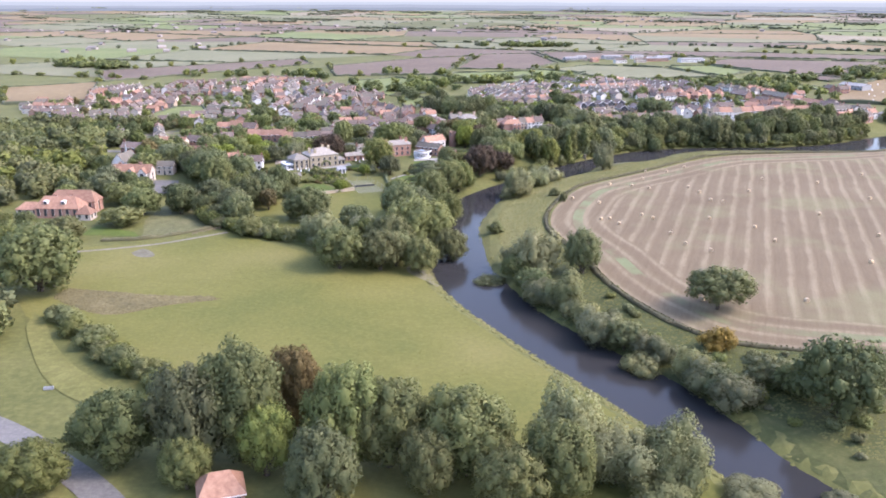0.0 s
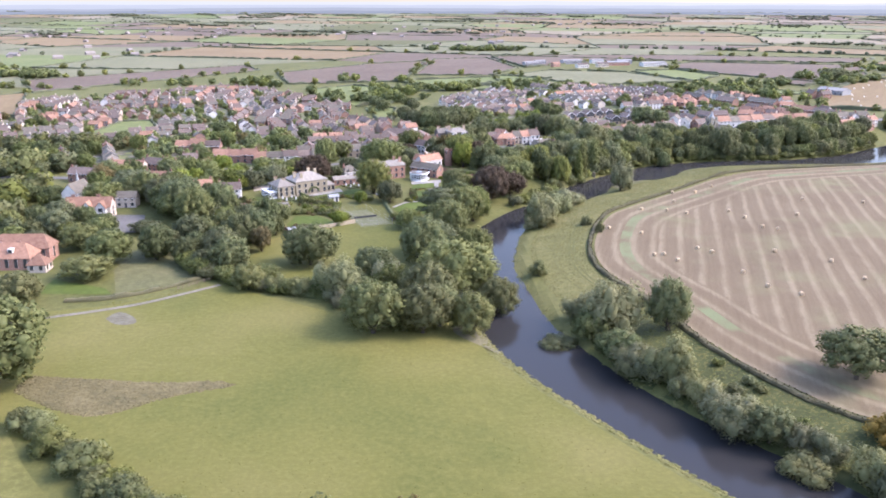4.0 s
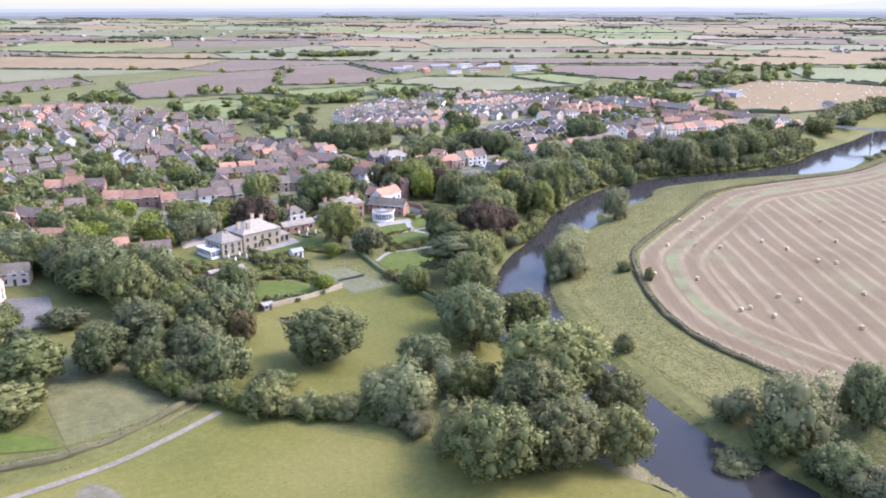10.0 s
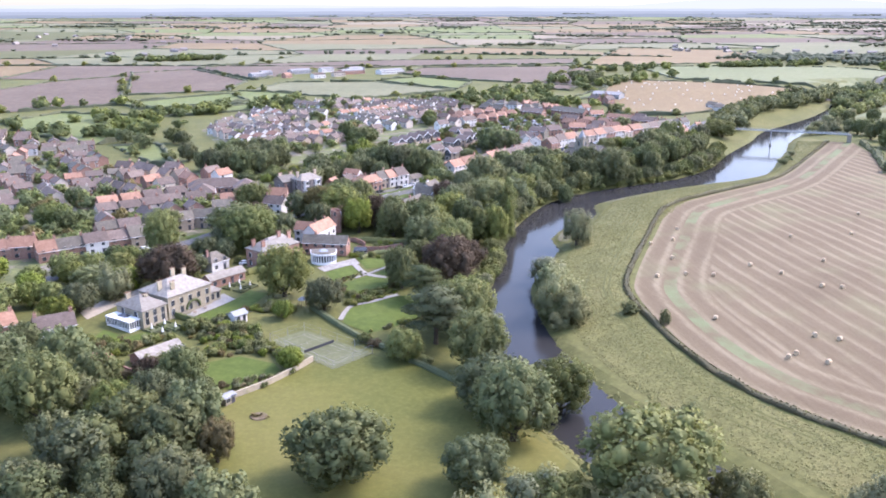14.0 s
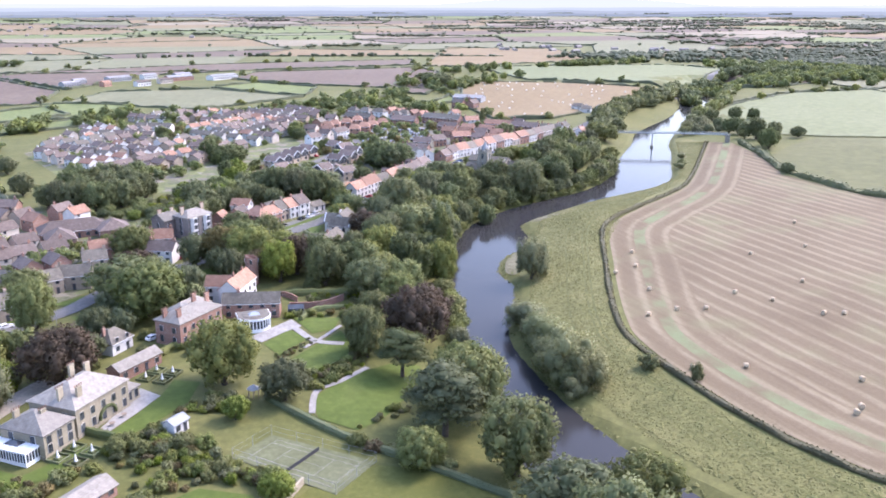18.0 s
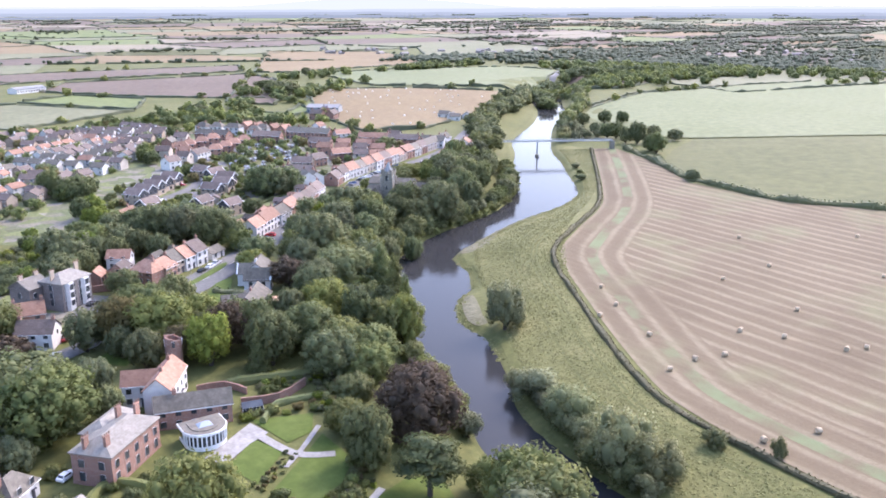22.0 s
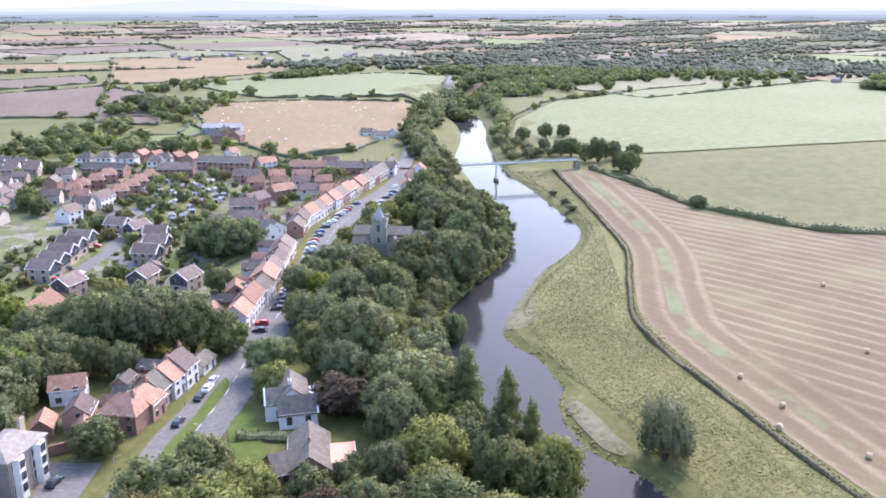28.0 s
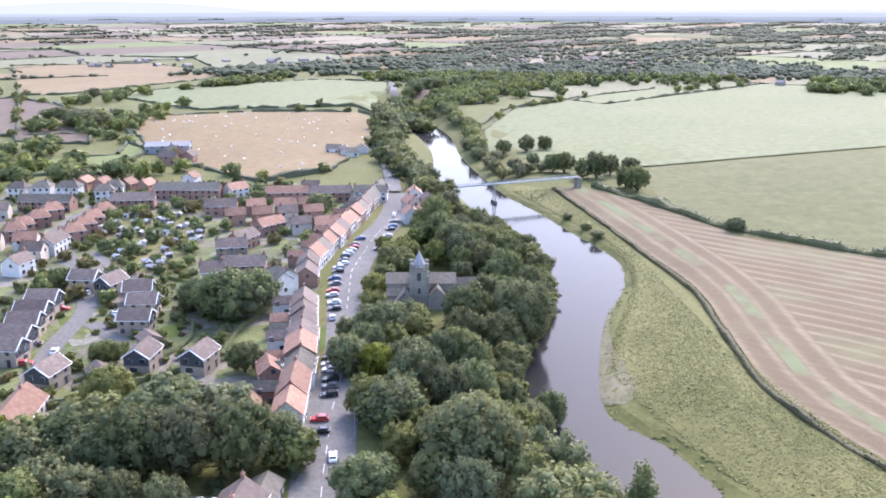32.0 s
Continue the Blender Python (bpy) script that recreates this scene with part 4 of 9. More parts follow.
# ---- hedges, walls and paths ----
def hedge(line, wide, tall, mat=LEAF, label="clipped green hedge", name="hedge", rough=0.25, step=1.2, card=0.16, per=14):
    """A hedge along a line: an uneven body with leaf sprays."""
    pts = smooth_line(line, step)
    rng = np.random.default_rng(int(abs(pts[0][0] * 7 + pts[0][1] * 3)) + 5)
    d = np.gradient(pts, axis=0)
    nrm = np.c_[-d[:, 1], d[:, 0]] / (np.hypot(d[:, 0], d[:, 1])[:, None] + 1e-9)
    z = land(pts)
    prof = [(-0.5, -0.1), (-0.52, 0.55), (-0.3, 0.98), (0.3, 1.0), (0.52, 0.55), (0.5, -0.1)]
    verts = []
    soft = np.ones(5) / 5 ** 0.5
    ks = 1 + np.convolve(rng.normal(0, rough, len(pts) + 4), soft, "valid")
    ws = 1 + np.convolve(rng.normal(0, rough * 0.6, len(pts) + 4), soft, "valid")
    for p, n, h, k, w in zip(pts, nrm, z, ks, ws):
        for u, v in prof:
            q = p + n * u * wide * w * rng.uniform(0.94, 1.06)
            verts.append((q[0], q[1], h + v * 0.85 * tall * max(0.35, k) * rng.uniform(0.95, 1.05)))
    m = len(prof)
    faces = [[i * m + j, i * m + j + 1, (i + 1) * m + j + 1, (i + 1) * m + j] for i in range(len(pts) - 1) for j in range(m - 1)]
    faces += [list(range(m)), list(range((len(pts) - 1) * m, len(pts) * m))[::-1]]
    v = np.array(verts)
    cnt = per * len(pts)
    i = rng.integers(0, len(pts), cnt)
    j = rng.integers(1, 5, cnt)
    base = v[i * m + j] + rng.normal(0, 0.12 * min(wide, tall), (cnt, 3))
    out = np.c_[nrm[i] * np.array([p[0] for p in prof])[j][:, None] * 2, np.full(cnt, 0.6)]
    cv, cf = leaf_cards(rng, base, out, card)
    ob = mesh_object(name, np.concatenate([v, cv]), faces + [[a + len(v) for a in f] for f in cf], mat)
    return tagged(ob, label, "hedge")


def tufts(name, ring, count, size, mat, label, category, seed=1):
    """Tussocks and stalks standing on the ground inside a ring, in one mesh."""
    rng = np.random.default_rng(seed)
    ring = np.asarray(ring, float)
    q = rng.uniform(ring.min(0), ring.max(0), (count * 12, 2))
    q = q[inside(q, ring)][:count]
    if not len(q):
        return None
    n = len(q)
    r = size * rng.uniform(0.5, 1.5, n)
    tall = r * rng.uniform(0.12, 0.38, n)
    z = land(q)
    v = np.zeros((n, 6, 3))
    for k in range(5):
        a = 1.2566 * k + rng.uniform(-0.4, 0.4, n)
        w = r * rng.uniform(0.7, 1.2, n)
        v[:, k] = np.c_[q[:, 0] + w * np.cos(a), q[:, 1] + w * np.sin(a), z + 0.02]
    v[:, 5] = np.c_[q + rng.normal(0, 0.25, (n, 2)) * r[:, None], z + 0.12 + tall]
    f = (np.array([(0, 1, 5), (1, 2, 5), (2, 3, 5), (3, 4, 5), (4, 0, 5)])[None] + 6 * np.arange(n)[:, None, None]).reshape(-1, 3)
    return tagged(mesh_object(name, v.reshape(-1, 3), f.tolist(), mat), label, category, kind="stuff")


def garden_wall(line, tall, mat, label, thick=0.35, name="garden_wall", category="wall"):
    pts = smooth_line(line, 3.0)
    d = np.gradient(pts, axis=0)
    nrm = np.c_[-d[:, 1], d[:, 0]] / np.hypot(d[:, 0], d[:, 1])[:, None]
    z = land(pts)
    verts, faces = [], []
    for p, n, h in zip(pts, nrm, z):
        for u, v in ((-0.5, -0.6), (-0.5, tall - 0.12), (-0.72, tall - 0.12), (-0.72, tall), (0.72, tall), (0.72, tall - 0.12), (0.5, tall - 0.12), (0.5, -0.6)):
            verts.append((p[0] + n[0] * u * thick, p[1] + n[1] * u * thick, h + v))
    for i in range(len(pts) - 1):
        for j in range(7):
            faces.append([i * 8 + j, i * 8 + j + 1, (i + 1) * 8 + j + 1, (i + 1) * 8 + j])
    faces += [list(range(8))[::-1], list(range((len(pts) - 1) * 8, len(pts) * 8))]
    return tagged(mesh_object(name, verts, faces, mat), label, category)


def strip(name, line, wide, mat, label, lift=0.16, category="road", step=4.0):
    return drape(name, ribbon(smooth_line(line, step), wide), mat, label, lift, max(3.0, min(step, wide)), category)


# ---- cars ----
CARS = {}
TYRE = plain("tyre_rubber", (0.02, 0.02, 0.02), 0.9)
RIM = plain("wheel_rim", (0.45, 0.45, 0.46), 0.35, 0.5, 0.8)
LAMP = plain("lamp_glass", (0.6, 0.58, 0.55), 0.2, 0.5)


def car(x, y, turn, paint, van=False):
    key = paint, van
    if key not in CARS:
        ob = thing("van" if van else "car", f"{paint} parked {'van' if van else 'car'} on the asphalt", "van" if van else "car", "parked cars")
        rgb = {"white": (0.75, 0.75, 0.74), "silver": (0.42, 0.43, 0.45), "black": (0.015, 0.015, 0.018), "red": (0.42, 0.03, 0.03), "blue": (0.05, 0.09, 0.22), "grey": (0.12, 0.125, 0.13)}[paint]
        m = CARS.setdefault(paint + "_paint", None) or plain(paint + "_car_paint", rgb, 0.25, 0.6)
        CARS[paint + "_paint"] = m
        bm = bmesh.new()
        side = [(-2.15, 0.28), (-2.2, 0.62), (-2.1, 0.92), (-1.75, 0.98), (0.85, 0.96), (1.75, 0.86), (2.12, 0.68), (2.16, 0.32)]
        top = [(-1.85, 0.97), (-1.5, 1.44), (0.1, 1.48), (0.95, 0.95)] if not van else [(-2.1, 0.97), (-2.05, 1.95), (0.9, 1.95), (1.5, 0.95)]
        for shape, half, tuck in ((side, 0.88, 1.0), (top, 0.80, 0.86)):
            rings = []
            for s in (-1, 1):
                rings.append([bm.verts.new((px, s * half * (1 if (shape is side or pz < 1.0) else tuck), pz)) for px, pz in shape])
            n = len(shape)
            for k in range(n):
                bm.faces.new((rings[0][k], rings[0][(k + 1) % n], rings[1][(k + 1) % n], rings[1][k]))
            bm.faces.new(rings[0][::-1])
            bm.faces.new(rings[1])
        bmesh.ops.recalc_face_normals(bm, faces=bm.faces)
        part("body", bm, m, ob)
        h = 1.9 if van else 1.4
        a, b = (0.95, 1.46) if van else (0.14, 0.90)
        panes = [("windscreen", ((b + 0.03, -0.74, 1.0), (b + 0.03, 0.74, 1.0), (a + 0.04, 0.66, h), (a + 0.04, -0.66, h)))]
        if not van:
            panes.append(("rear_window", ((-1.84, 0.70, 1.02), (-1.84, -0.70, 1.02), (-1.54, -0.62, 1.40), (-1.54, 0.62, 1.40))))
        for s in (-1, 1):
            v = ((-1.6 if not van else 0.2, s * 0.815, 1.03), (0.75 if not van else 1.2, s * 0.815, 1.03), (0.08 if not van else 0.9, s * 0.73, h), (-1.4 if not van else 0.2, s * 0.73, h))
            panes.append(("side_window", v if s < 0 else v[::-1]))
        for pane, v in panes:
            bm = bmesh.new()
            bm.faces.new([bm.verts.new(p) for p in v])
            part(pane, bm, GLASS, ob)
        for wx in (-1.32, 1.32):
            for s in (-1, 1):
                bm = bmesh.new()
                tube(bm, (wx, s * 0.70, 0.32), (wx, s * 0.90, 0.32), 0.32, 0.30, 12)
                wheel = part("wheel", bm, TYRE, ob)
                bm = bmesh.new()
                tube(bm, (wx, s * 0.88, 0.32), (wx, s * 0.915, 0.32), 0.19, 0.17, 10)
                part("rim", bm, RIM, wheel)
        for s in (-0.6, 0.6):
            solid("headlight", [(2.0, s - 0.2, 0.62, 2.17, s + 0.2, 0.76)], LAMP, ob)
        CARS[key] = ob
        ob.matrix_world = pose(x, y, ground_z(x, y) + 0.16, 0, 0, turn)
        return ob
    return copy_thing(CARS[key], pose(x, y, ground_z(x, y) + 0.16, 0, 0, turn))




# ---- roads, lawns and fields ----
PLOUGH = mottled("ploughed_soil", (0.115, 0.082, 0.057), (0.139, 0.101, 0.071), (0.164, 0.123, 0.087), 0.01, 0.15)
TAN = mottled("dry_stubble", (0.177, 0.123, 0.059), (0.206, 0.147, 0.072), (0.238, 0.174, 0.088), 0.01, 0.2)
PASTURE = mottled("pasture", (0.118, 0.146, 0.044), (0.146, 0.170, 0.056), (0.178, 0.194, 0.074), 0.01, 0.2)
PALE_CROP = mottled("pale_crop", (0.146, 0.163, 0.071), (0.164, 0.178, 0.081), (0.184, 0.194, 0.096), 0.006, 0.15)
OLIVE = mottled("olive_grass", (0.140, 0.142, 0.072), (0.168, 0.166, 0.088), (0.200, 0.190, 0.108), 0.01, 0.2)
DEEP_CROP = mottled("deep_green_crop", (0.090, 0.094, 0.031), (0.107, 0.108, 0.037), (0.127, 0.124, 0.048), 0.01, 0.15)
SAND = mottled("river_sand", (0.112, 0.108, 0.051), (0.156, 0.144, 0.082), (0.216, 0.194, 0.125), 0.15, 0.8)
BRACKEN = mottled("dead_bracken", (0.090, 0.080, 0.036), (0.132, 0.112, 0.050), (0.180, 0.150, 0.074), 0.1, 0.8)

drape("meadow", [(-117, 212.2), (-78.7, 187.4), (-62.9, 162.4), (-40.6, 146.5), (-0.4, 117), (39, 109.5), (85.3, 109.5), (58.6, 160.4), (37.3, 196.1), (19.2, 229.2), (8.2, 253.3), (3.3, 276.7), (-3.7, 277.8), (-35.8, 281.7), (-62.9, 299.5), (-81, 313.9), (-93.7, 301.5), (-111.5, 290.7), (-133.7, 285.3), (-142, 248)],
      MEADOW, "mown yellow-green riverside meadow", 0.10, 6, "meadow")
drape("paddock", [(-113.8, 302.3), (-87, 316.1), (-81.2, 331.5), (-101.8, 350.1), (-110.3, 365.9), (-123.5, 354.6), (-122.7, 328.8)], mottled("worn_turf", (0.092, 0.094, 0.042), (0.130, 0.130, 0.054), (0.172, 0.156, 0.076), 0.06, 0.4, grain=0.5), "worn olive-green paddock", 0.10, 5, "paddock")
drape("park", [(-79.1, 320.3), (-50.9, 307), (-20.6, 312.8), (-2.1, 325.4), (2.4, 363), (-9.8, 383), (-22, 394.6), (-38.3, 395.6), (-62.9, 385.7), (-73.3, 372.4)], MEADOW, "yellowing parkland grass below the gardens", 0.10, 5, "lawn")
DRY = mottled("dry_pale_grass", (0.109, 0.112, 0.030), (0.147, 0.143, 0.042), (0.199, 0.184, 0.064), 0.06, 0.5, grain=0.5)
drape("dry_grass", smooth_line([(-116, 216), (-108, 207), (-98, 192), (-86, 178), (-74, 168), (-60, 157), (-50, 150), (-52, 145), (-64, 151), (-80, 160), (-92, 172), (-103, 188), (-112, 203), (-116, 216)], 2.5)[:-1], DRY, "dry yellowed grass beside the meadow hedge", 0.2, 3, "grass")
DUST = mottled("trampled_earth", (0.125, 0.115, 0.075), (0.155, 0.142, 0.098), (0.19, 0.175, 0.13), 0.3, 1.0)
drape("bare_patch", smooth_line([(-109.5, 279), (-107, 284.5), (-101.5, 280.5), (-99, 275.5), (-102, 273.6), (-106, 275), (-109.5, 279)], 1.0)[:-1], DUST, "bare grey patch of trampled ground", 0.18, 2, "ground patch")
BRACKEN_RING = smooth_line([(-114, 238), (-104, 236.5), (-95, 235.5), (-86, 234), (-77, 233.6), (-70, 234.5), (-62, 232.6), (-69, 229.2), (-75, 226.8), (-81, 223), (-87, 218), (-93, 216.5), (-100, 219), (-108, 224), (-115, 230), (-114, 238)], 2.0)[:-1]
drape("bracken_patch", BRACKEN_RING, BRACKEN, "brown patch of dead bracken and reeds", 0.2, 3, "bracken")
drape("river_strip", np.concatenate([smooth_line([(46.1, 254.8), (39.6, 293.3), (35.8, 339), (43.4, 384.1), (64.6, 430.2), (103.8, 472.5), (156.6, 521.2), (193.5, 538.2), (272.3, 543.9), (324.4, 564.8), (410.6, 632.3), (423.1, 632.1)], 6),
      smooth_line([(413.8, 613.1), (311.2, 552), (258.8, 525.7), (205.7, 509.7), (169.8, 495.9), (130, 461.1), (86.3, 420.9), (71.7, 399.6), (59.2, 364), (54.5, 338), (54.6, 317.8), (61.3, 292.1)], 6)]),
      ROUGH_GRASS, "rough tussocky grass between river and field", 0.10, 6, "grassland")
BANK_GREEN = mottled("lush_bank_grass", (0.040, 0.050, 0.016), (0.066, 0.076, 0.023), (0.104, 0.100, 0.036), 0.07, 0.5, grain=0.5, relief=0.6)
drape("bank_meadow", smooth_line([(60, 300), (68, 272), (74, 248), (84, 222), (97, 203), (118, 194), (150, 187), (200, 172), (190, 120), (150, 84), (134, 92), (112, 116), (96, 142), (86, 168), (72, 192), (54, 222), (43, 246), (46, 275), (60, 300)], 4)[:-1], BANK_GREEN, "lush rough grass on the far river bank", 0.10, 5, "grassland")
for k, ring in enumerate(([(162, 536.7), (181, 542.6), (204.9, 546.1), (241.2, 552.4), (259.4, 551.7), (242, 548.6), (213.1, 544.3), (195.6, 539.2), (175.6, 530.3), (162, 530.5)], [(99, 480), (100.5, 485), (108, 493), (118, 500.5), (121, 498.6), (114, 491), (106.5, 484), (101.5, 478.5)], [(-0.7, 277.7), (9.3, 269.5), (13.2, 255.3), (7.2, 259.4), (-0.7, 269.6)])):
    drape("sand_spit", smooth_line(ring + ring[:1], 1.5)[:-1], SAND, "pale sand and gravel at the water's edge", 0.16, 3, "sand bank")
FAR_FIELDS = [
    (PLOUGH, "pinkish brown ploughed field", [(34.2, 1383.8), (-3, 1117.3), (96.6, 1107.4), (136.4, 1191.2), (114.6, 1401.5)]),
    (PLOUGH, "pinkish brown ploughed field", [(124, 1418.2), (149.4, 1203), (280.3, 1324), (425.2, 1322.1), (651.3, 1269.9), (728.7, 1376.4), (436.6, 1460), (187.9, 1469.3)]),
    (PLOUGH, "pinkish brown ploughed field", [(337.2, 1209.1), (379.2, 1092.8), (450.6, 956), (545.6, 1055.9), (625.2, 1220.8), (407.2, 1286.2)]),
    (PASTURE, "bright green pasture", [(-13.6, 991.3), (129.2, 987.5), (160, 1053), (105.7, 1094.5), (-3, 1045.4)]),
    (PASTURE, "bright green pasture", [(-33.7, 901.3), (-3.2, 926.5), (96.6, 934.3), (143.4, 983.8), (8.3, 963.9)]),
    (OLIVE, "olive-green hay field", [(113.7, 1097), (198.7, 974), (314.4, 1004.4), (267.4, 1117.8), (173.9, 1157.1)]),
    (PASTURE, "bright green pasture", [(276.9, 1133.8), (322.1, 1014.5), (369.1, 1069.5), (339.3, 1151.2)]),
    (TAN, "tan stubble field dotted with bales", [(528.9, 997), (428.2, 915.4), (373.9, 816.7), (348.9, 759.9), (389.1, 739.4), (512, 765), (650.7, 816.9), (597.7, 924.8)]),
    (PALE_CROP, "pale green crop field", [(680.3, 1166.2), (594.6, 978.6), (641.2, 915.8), (694.9, 842.5), (946.7, 950.3), (956.2, 1049.5), (802.6, 1125.4)]),
    (TAN, "wide tan stubble field", [(1033.3, 1658.3), (650, 1244.8), (665.9, 1203.1), (879.1, 1189.9), (999.4, 1212.5), (1162.3, 1487.1)]),
    (PLOUGH, "pinkish brown ploughed field", [(606.9, 1199.6), (403.6, 991.6), (414.7, 937.2), (499.9, 1006.7), (599.2, 1150.3)]),
    (PASTURE, "bright green pasture", [(564.2, 1047.9), (472, 946.1), (390.4, 892.3), (346.4, 935.5), (312.8, 902.7), (334.7, 858.8), (412.5, 883.8)]),
    (PLOUGH, "brown ploughed field with a row of trees", [(692.3, 825.1), (872.2, 887.9), (961.7, 775.6), (822, 769.8), (764.1, 768)]),
    (PALE_CROP, "pale green crop field above the river bend", [(600, 712), (735, 728), (880, 684), (1015, 626), (1120, 520), (1190, 400), (1000, 330), (641, 414), (499, 567), (470, 612), (512, 680)]),
    (DEEP_CROP, "deeper green crop field beyond the hedge", [(494, 570), (440, 563), (392, 549), (341, 511), (326, 458), (342, 415), (360, 312), (450, 225), (660, 215), (634, 414)]),
    (TAN, "tan stubble field", [(-480.4, 870), (-403, 727.4), (-340.7, 758.3), (-405.3, 936.7)]),
    (PLOUGH, "pinkish brown ploughed field", [(-470.7, 1080.6), (-402.2, 944.3), (-210.7, 1206.4), (-247.4, 1306.7)]),
    (PLOUGH, "pinkish brown ploughed field", [(-180.6, 1167.2), (-146.7, 1016.6), (-19.9, 1035.7), (-9.3, 1118.8), (18.3, 1341.6), (-63, 1308.7)]),
    (PASTURE, "bright green pasture", [(-116.5, 952), (-100.9, 873.2), (-59, 800.4), (-19.1, 826.7), (-13.7, 937.9), (-72.2, 991.6)]),
    (PASTURE, "bright green pasture", [(-26.2, 1047.6), (10.4, 963.6), (93.8, 1005.8), (92.7, 1077.1)]),
    (PASTURE, "green playing field", [(-50.5, 783.8), (-37, 710), (-26.8, 689.2), (-22.4, 780)]),
    (PASTURE, "green playing field", [(-240.7, 715.4), (-246, 627.8), (-218.7, 627.2), (-198.1, 670.2), (-217.5, 719.4)]),
]
FIELD_RINGS = []
for mat, label, ring in FAR_FIELDS:
    drape("farm_field", ring, mat, label, 0.7 if ring[0][1] > 700 else 0.2, 30, "field")
    FIELD_RINGS.append(np.array(ring, float))



def plots_material():
    """Village gardens: small plots of grass, soil, paving and shrubs."""
    m, nt, b = material("garden_plots", 0.9, 0.2)
    g = nt.nodes.new("ShaderNodeNewGeometry")
    v = nt.nodes.new("ShaderNodeTexVoronoi")
    v.inputs["Scale"].default_value = 0.16
    nt.links.new(g.outputs["Position"], v.inputs["Vector"])
    sep = nt.nodes.new("ShaderNodeSeparateColor")
    nt.links.new(v.outputs["Color"], sep.inputs[0])
    c = ramp(nt, sep.outputs[0], (0.0, (0.10, 0.115, 0.055)), (0.3, (0.15, 0.165, 0.065)), (0.5, (0.09, 0.10, 0.05)), (0.74, (0.17, 0.155, 0.12)), (0.9, (0.20, 0.185, 0.16)), (1.0, (0.13, 0.115, 0.08)))
    d = ramp(nt, noise_fac(nt, 0.7, 6, 0.7), (0.3, (0.55, 0.55, 0.52)), (0.65, (1.15, 1.12, 1.05)))
    nt.links.new(mix(nt, "MULTIPLY", 1.0, c, d), b.inputs["Base Color"])
    return m


PLOTS = plots_material()
for ring in ([(-317.8, 618.9), (-371.8, 695.4), (-378.8, 835.7), (-214.4, 973.2), (-132.6, 901.3), (-64.2, 790.1), (-59.8, 648.4), (-103.6, 601), (-212.1, 600)],
             [(10, 710), (58.4, 637.9), (103.8, 600.6), (151.7, 621.6), (219.3, 651), (346.4, 685.1), (355.9, 761.5), (305.7, 847.8), (254.6, 917.3), (113.6, 893.6), (16.1, 836.3)],
             [(-242.3, 520.2), (-135.1, 491.7), (-92.6, 510), (-63.7, 528), (-31.2, 543), (12.7, 558.8), (28.2, 594), (9.4, 640.6), (-53.6, 701.3), (-68.1, 649.4), (-201.4, 583.6)]):
    drape("garden_ground", ring, PLOTS, "patchwork of village gardens and yards", 0.08, 8, "gardens")

STREET = [(18.8, 554.5), (43.7, 562.4), (68.8, 571.4), (91.3, 582.2), (118.4, 594.3), (151.7, 607.1), (183, 623.1), (219.4, 639.7), (260.5, 651.4), (296.1, 658.8), (326.1, 668.5), (351.7, 680.9), (410.1, 710.2), (499.5, 758.9), (578.7, 789.2), (671.9, 824.6), (823.4, 888.8), (946.7, 950.3), (1109.3, 1058.5)]
strip("road", STREET[:7], 13, ASPHALT, "worn grey village street", 0.2)
strip("road", STREET[6:12], 13, ASPHALT, "worn grey village street", 0.2)
strip("road", STREET[11:], 8, ASPHALT, "grey country road along the river", 1.1)
strip("road", [(36, 565), (47.4, 570.2), (58.5, 573.2), (72.8, 578.6), (86, 584)], 4.2, ASPHALT, "narrow lane before the cottages on the green", 0.26)
strip("road", [(-242, 498.8), (-189.7, 492.5), (-135, 487.4), (-97.8, 502.2), (-79.1, 515.9), (-61.7, 521.5), (-46.4, 526.5), (-31.2, 536.9), (-9.2, 544.7), (4.8, 548.1), (18.8, 554.5)], 7, ASPHALT, "winding asphalt village road", 0.24)
strip("road", [(101.1, 671.4), (121.9, 684.7), (136.4, 691.7), (151.9, 699.5), (164.2, 711.5), (174.5, 727.7), (193.3, 745.1), (218.3, 776.6), (245.1, 792.1)], 6, ASPHALT, "estate road of grey asphalt", 0.24)
strip("road", [(162.2, 705.4), (177.7, 700.8), (203.8, 744.9)], 5, ASPHALT, "estate road of grey asphalt", 0.28)
strip("road", [(129.2, 667.1), (135.5, 673.2), (143.7, 689.5)], 5, ASPHALT, "short asphalt drive", 0.28)
strip("road", [(245.1, 792.1), (267.7, 794.2), (296.2, 771.8)], 6, ASPHALT, "estate road of grey asphalt", 0.2)
strip("track", [(-140, 277), (-126.7, 280.8), (-105, 290.1), (-92, 300), (-80.5, 311)], 2.0, mottled("worn_track", (0.15, 0.135, 0.10), (0.20, 0.18, 0.14), (0.26, 0.235, 0.19), 0.2, 1.0), "pale gravel farm track", 0.22, "track")
strip("road", [(-123, 160.2), (-87, 142.1), (-67.4, 128.3), (-51, 114.6), (-30.7, 92.2)], 7, ASPHALT, "grey lane under trees", 0.2)
strip("path", [(-21.4, 422.6), (-14.6, 431.8), (-6.8, 433), (4, 436.2)], 1.6, PAVING, "pale stone garden path", 0.2, "path", 2)
strip("path", [(1.4, 474.5), (1.1, 459.2), (6.9, 452.4)], 2.2, PAVING, "pale stone garden steps and path", 0.24, "path", 2)
strip("path", [(-3.9, 456.4), (3.1, 459.1), (13.2, 464)], 1.2, PAVING, "pale stone garden path", 0.2, "path", 2)
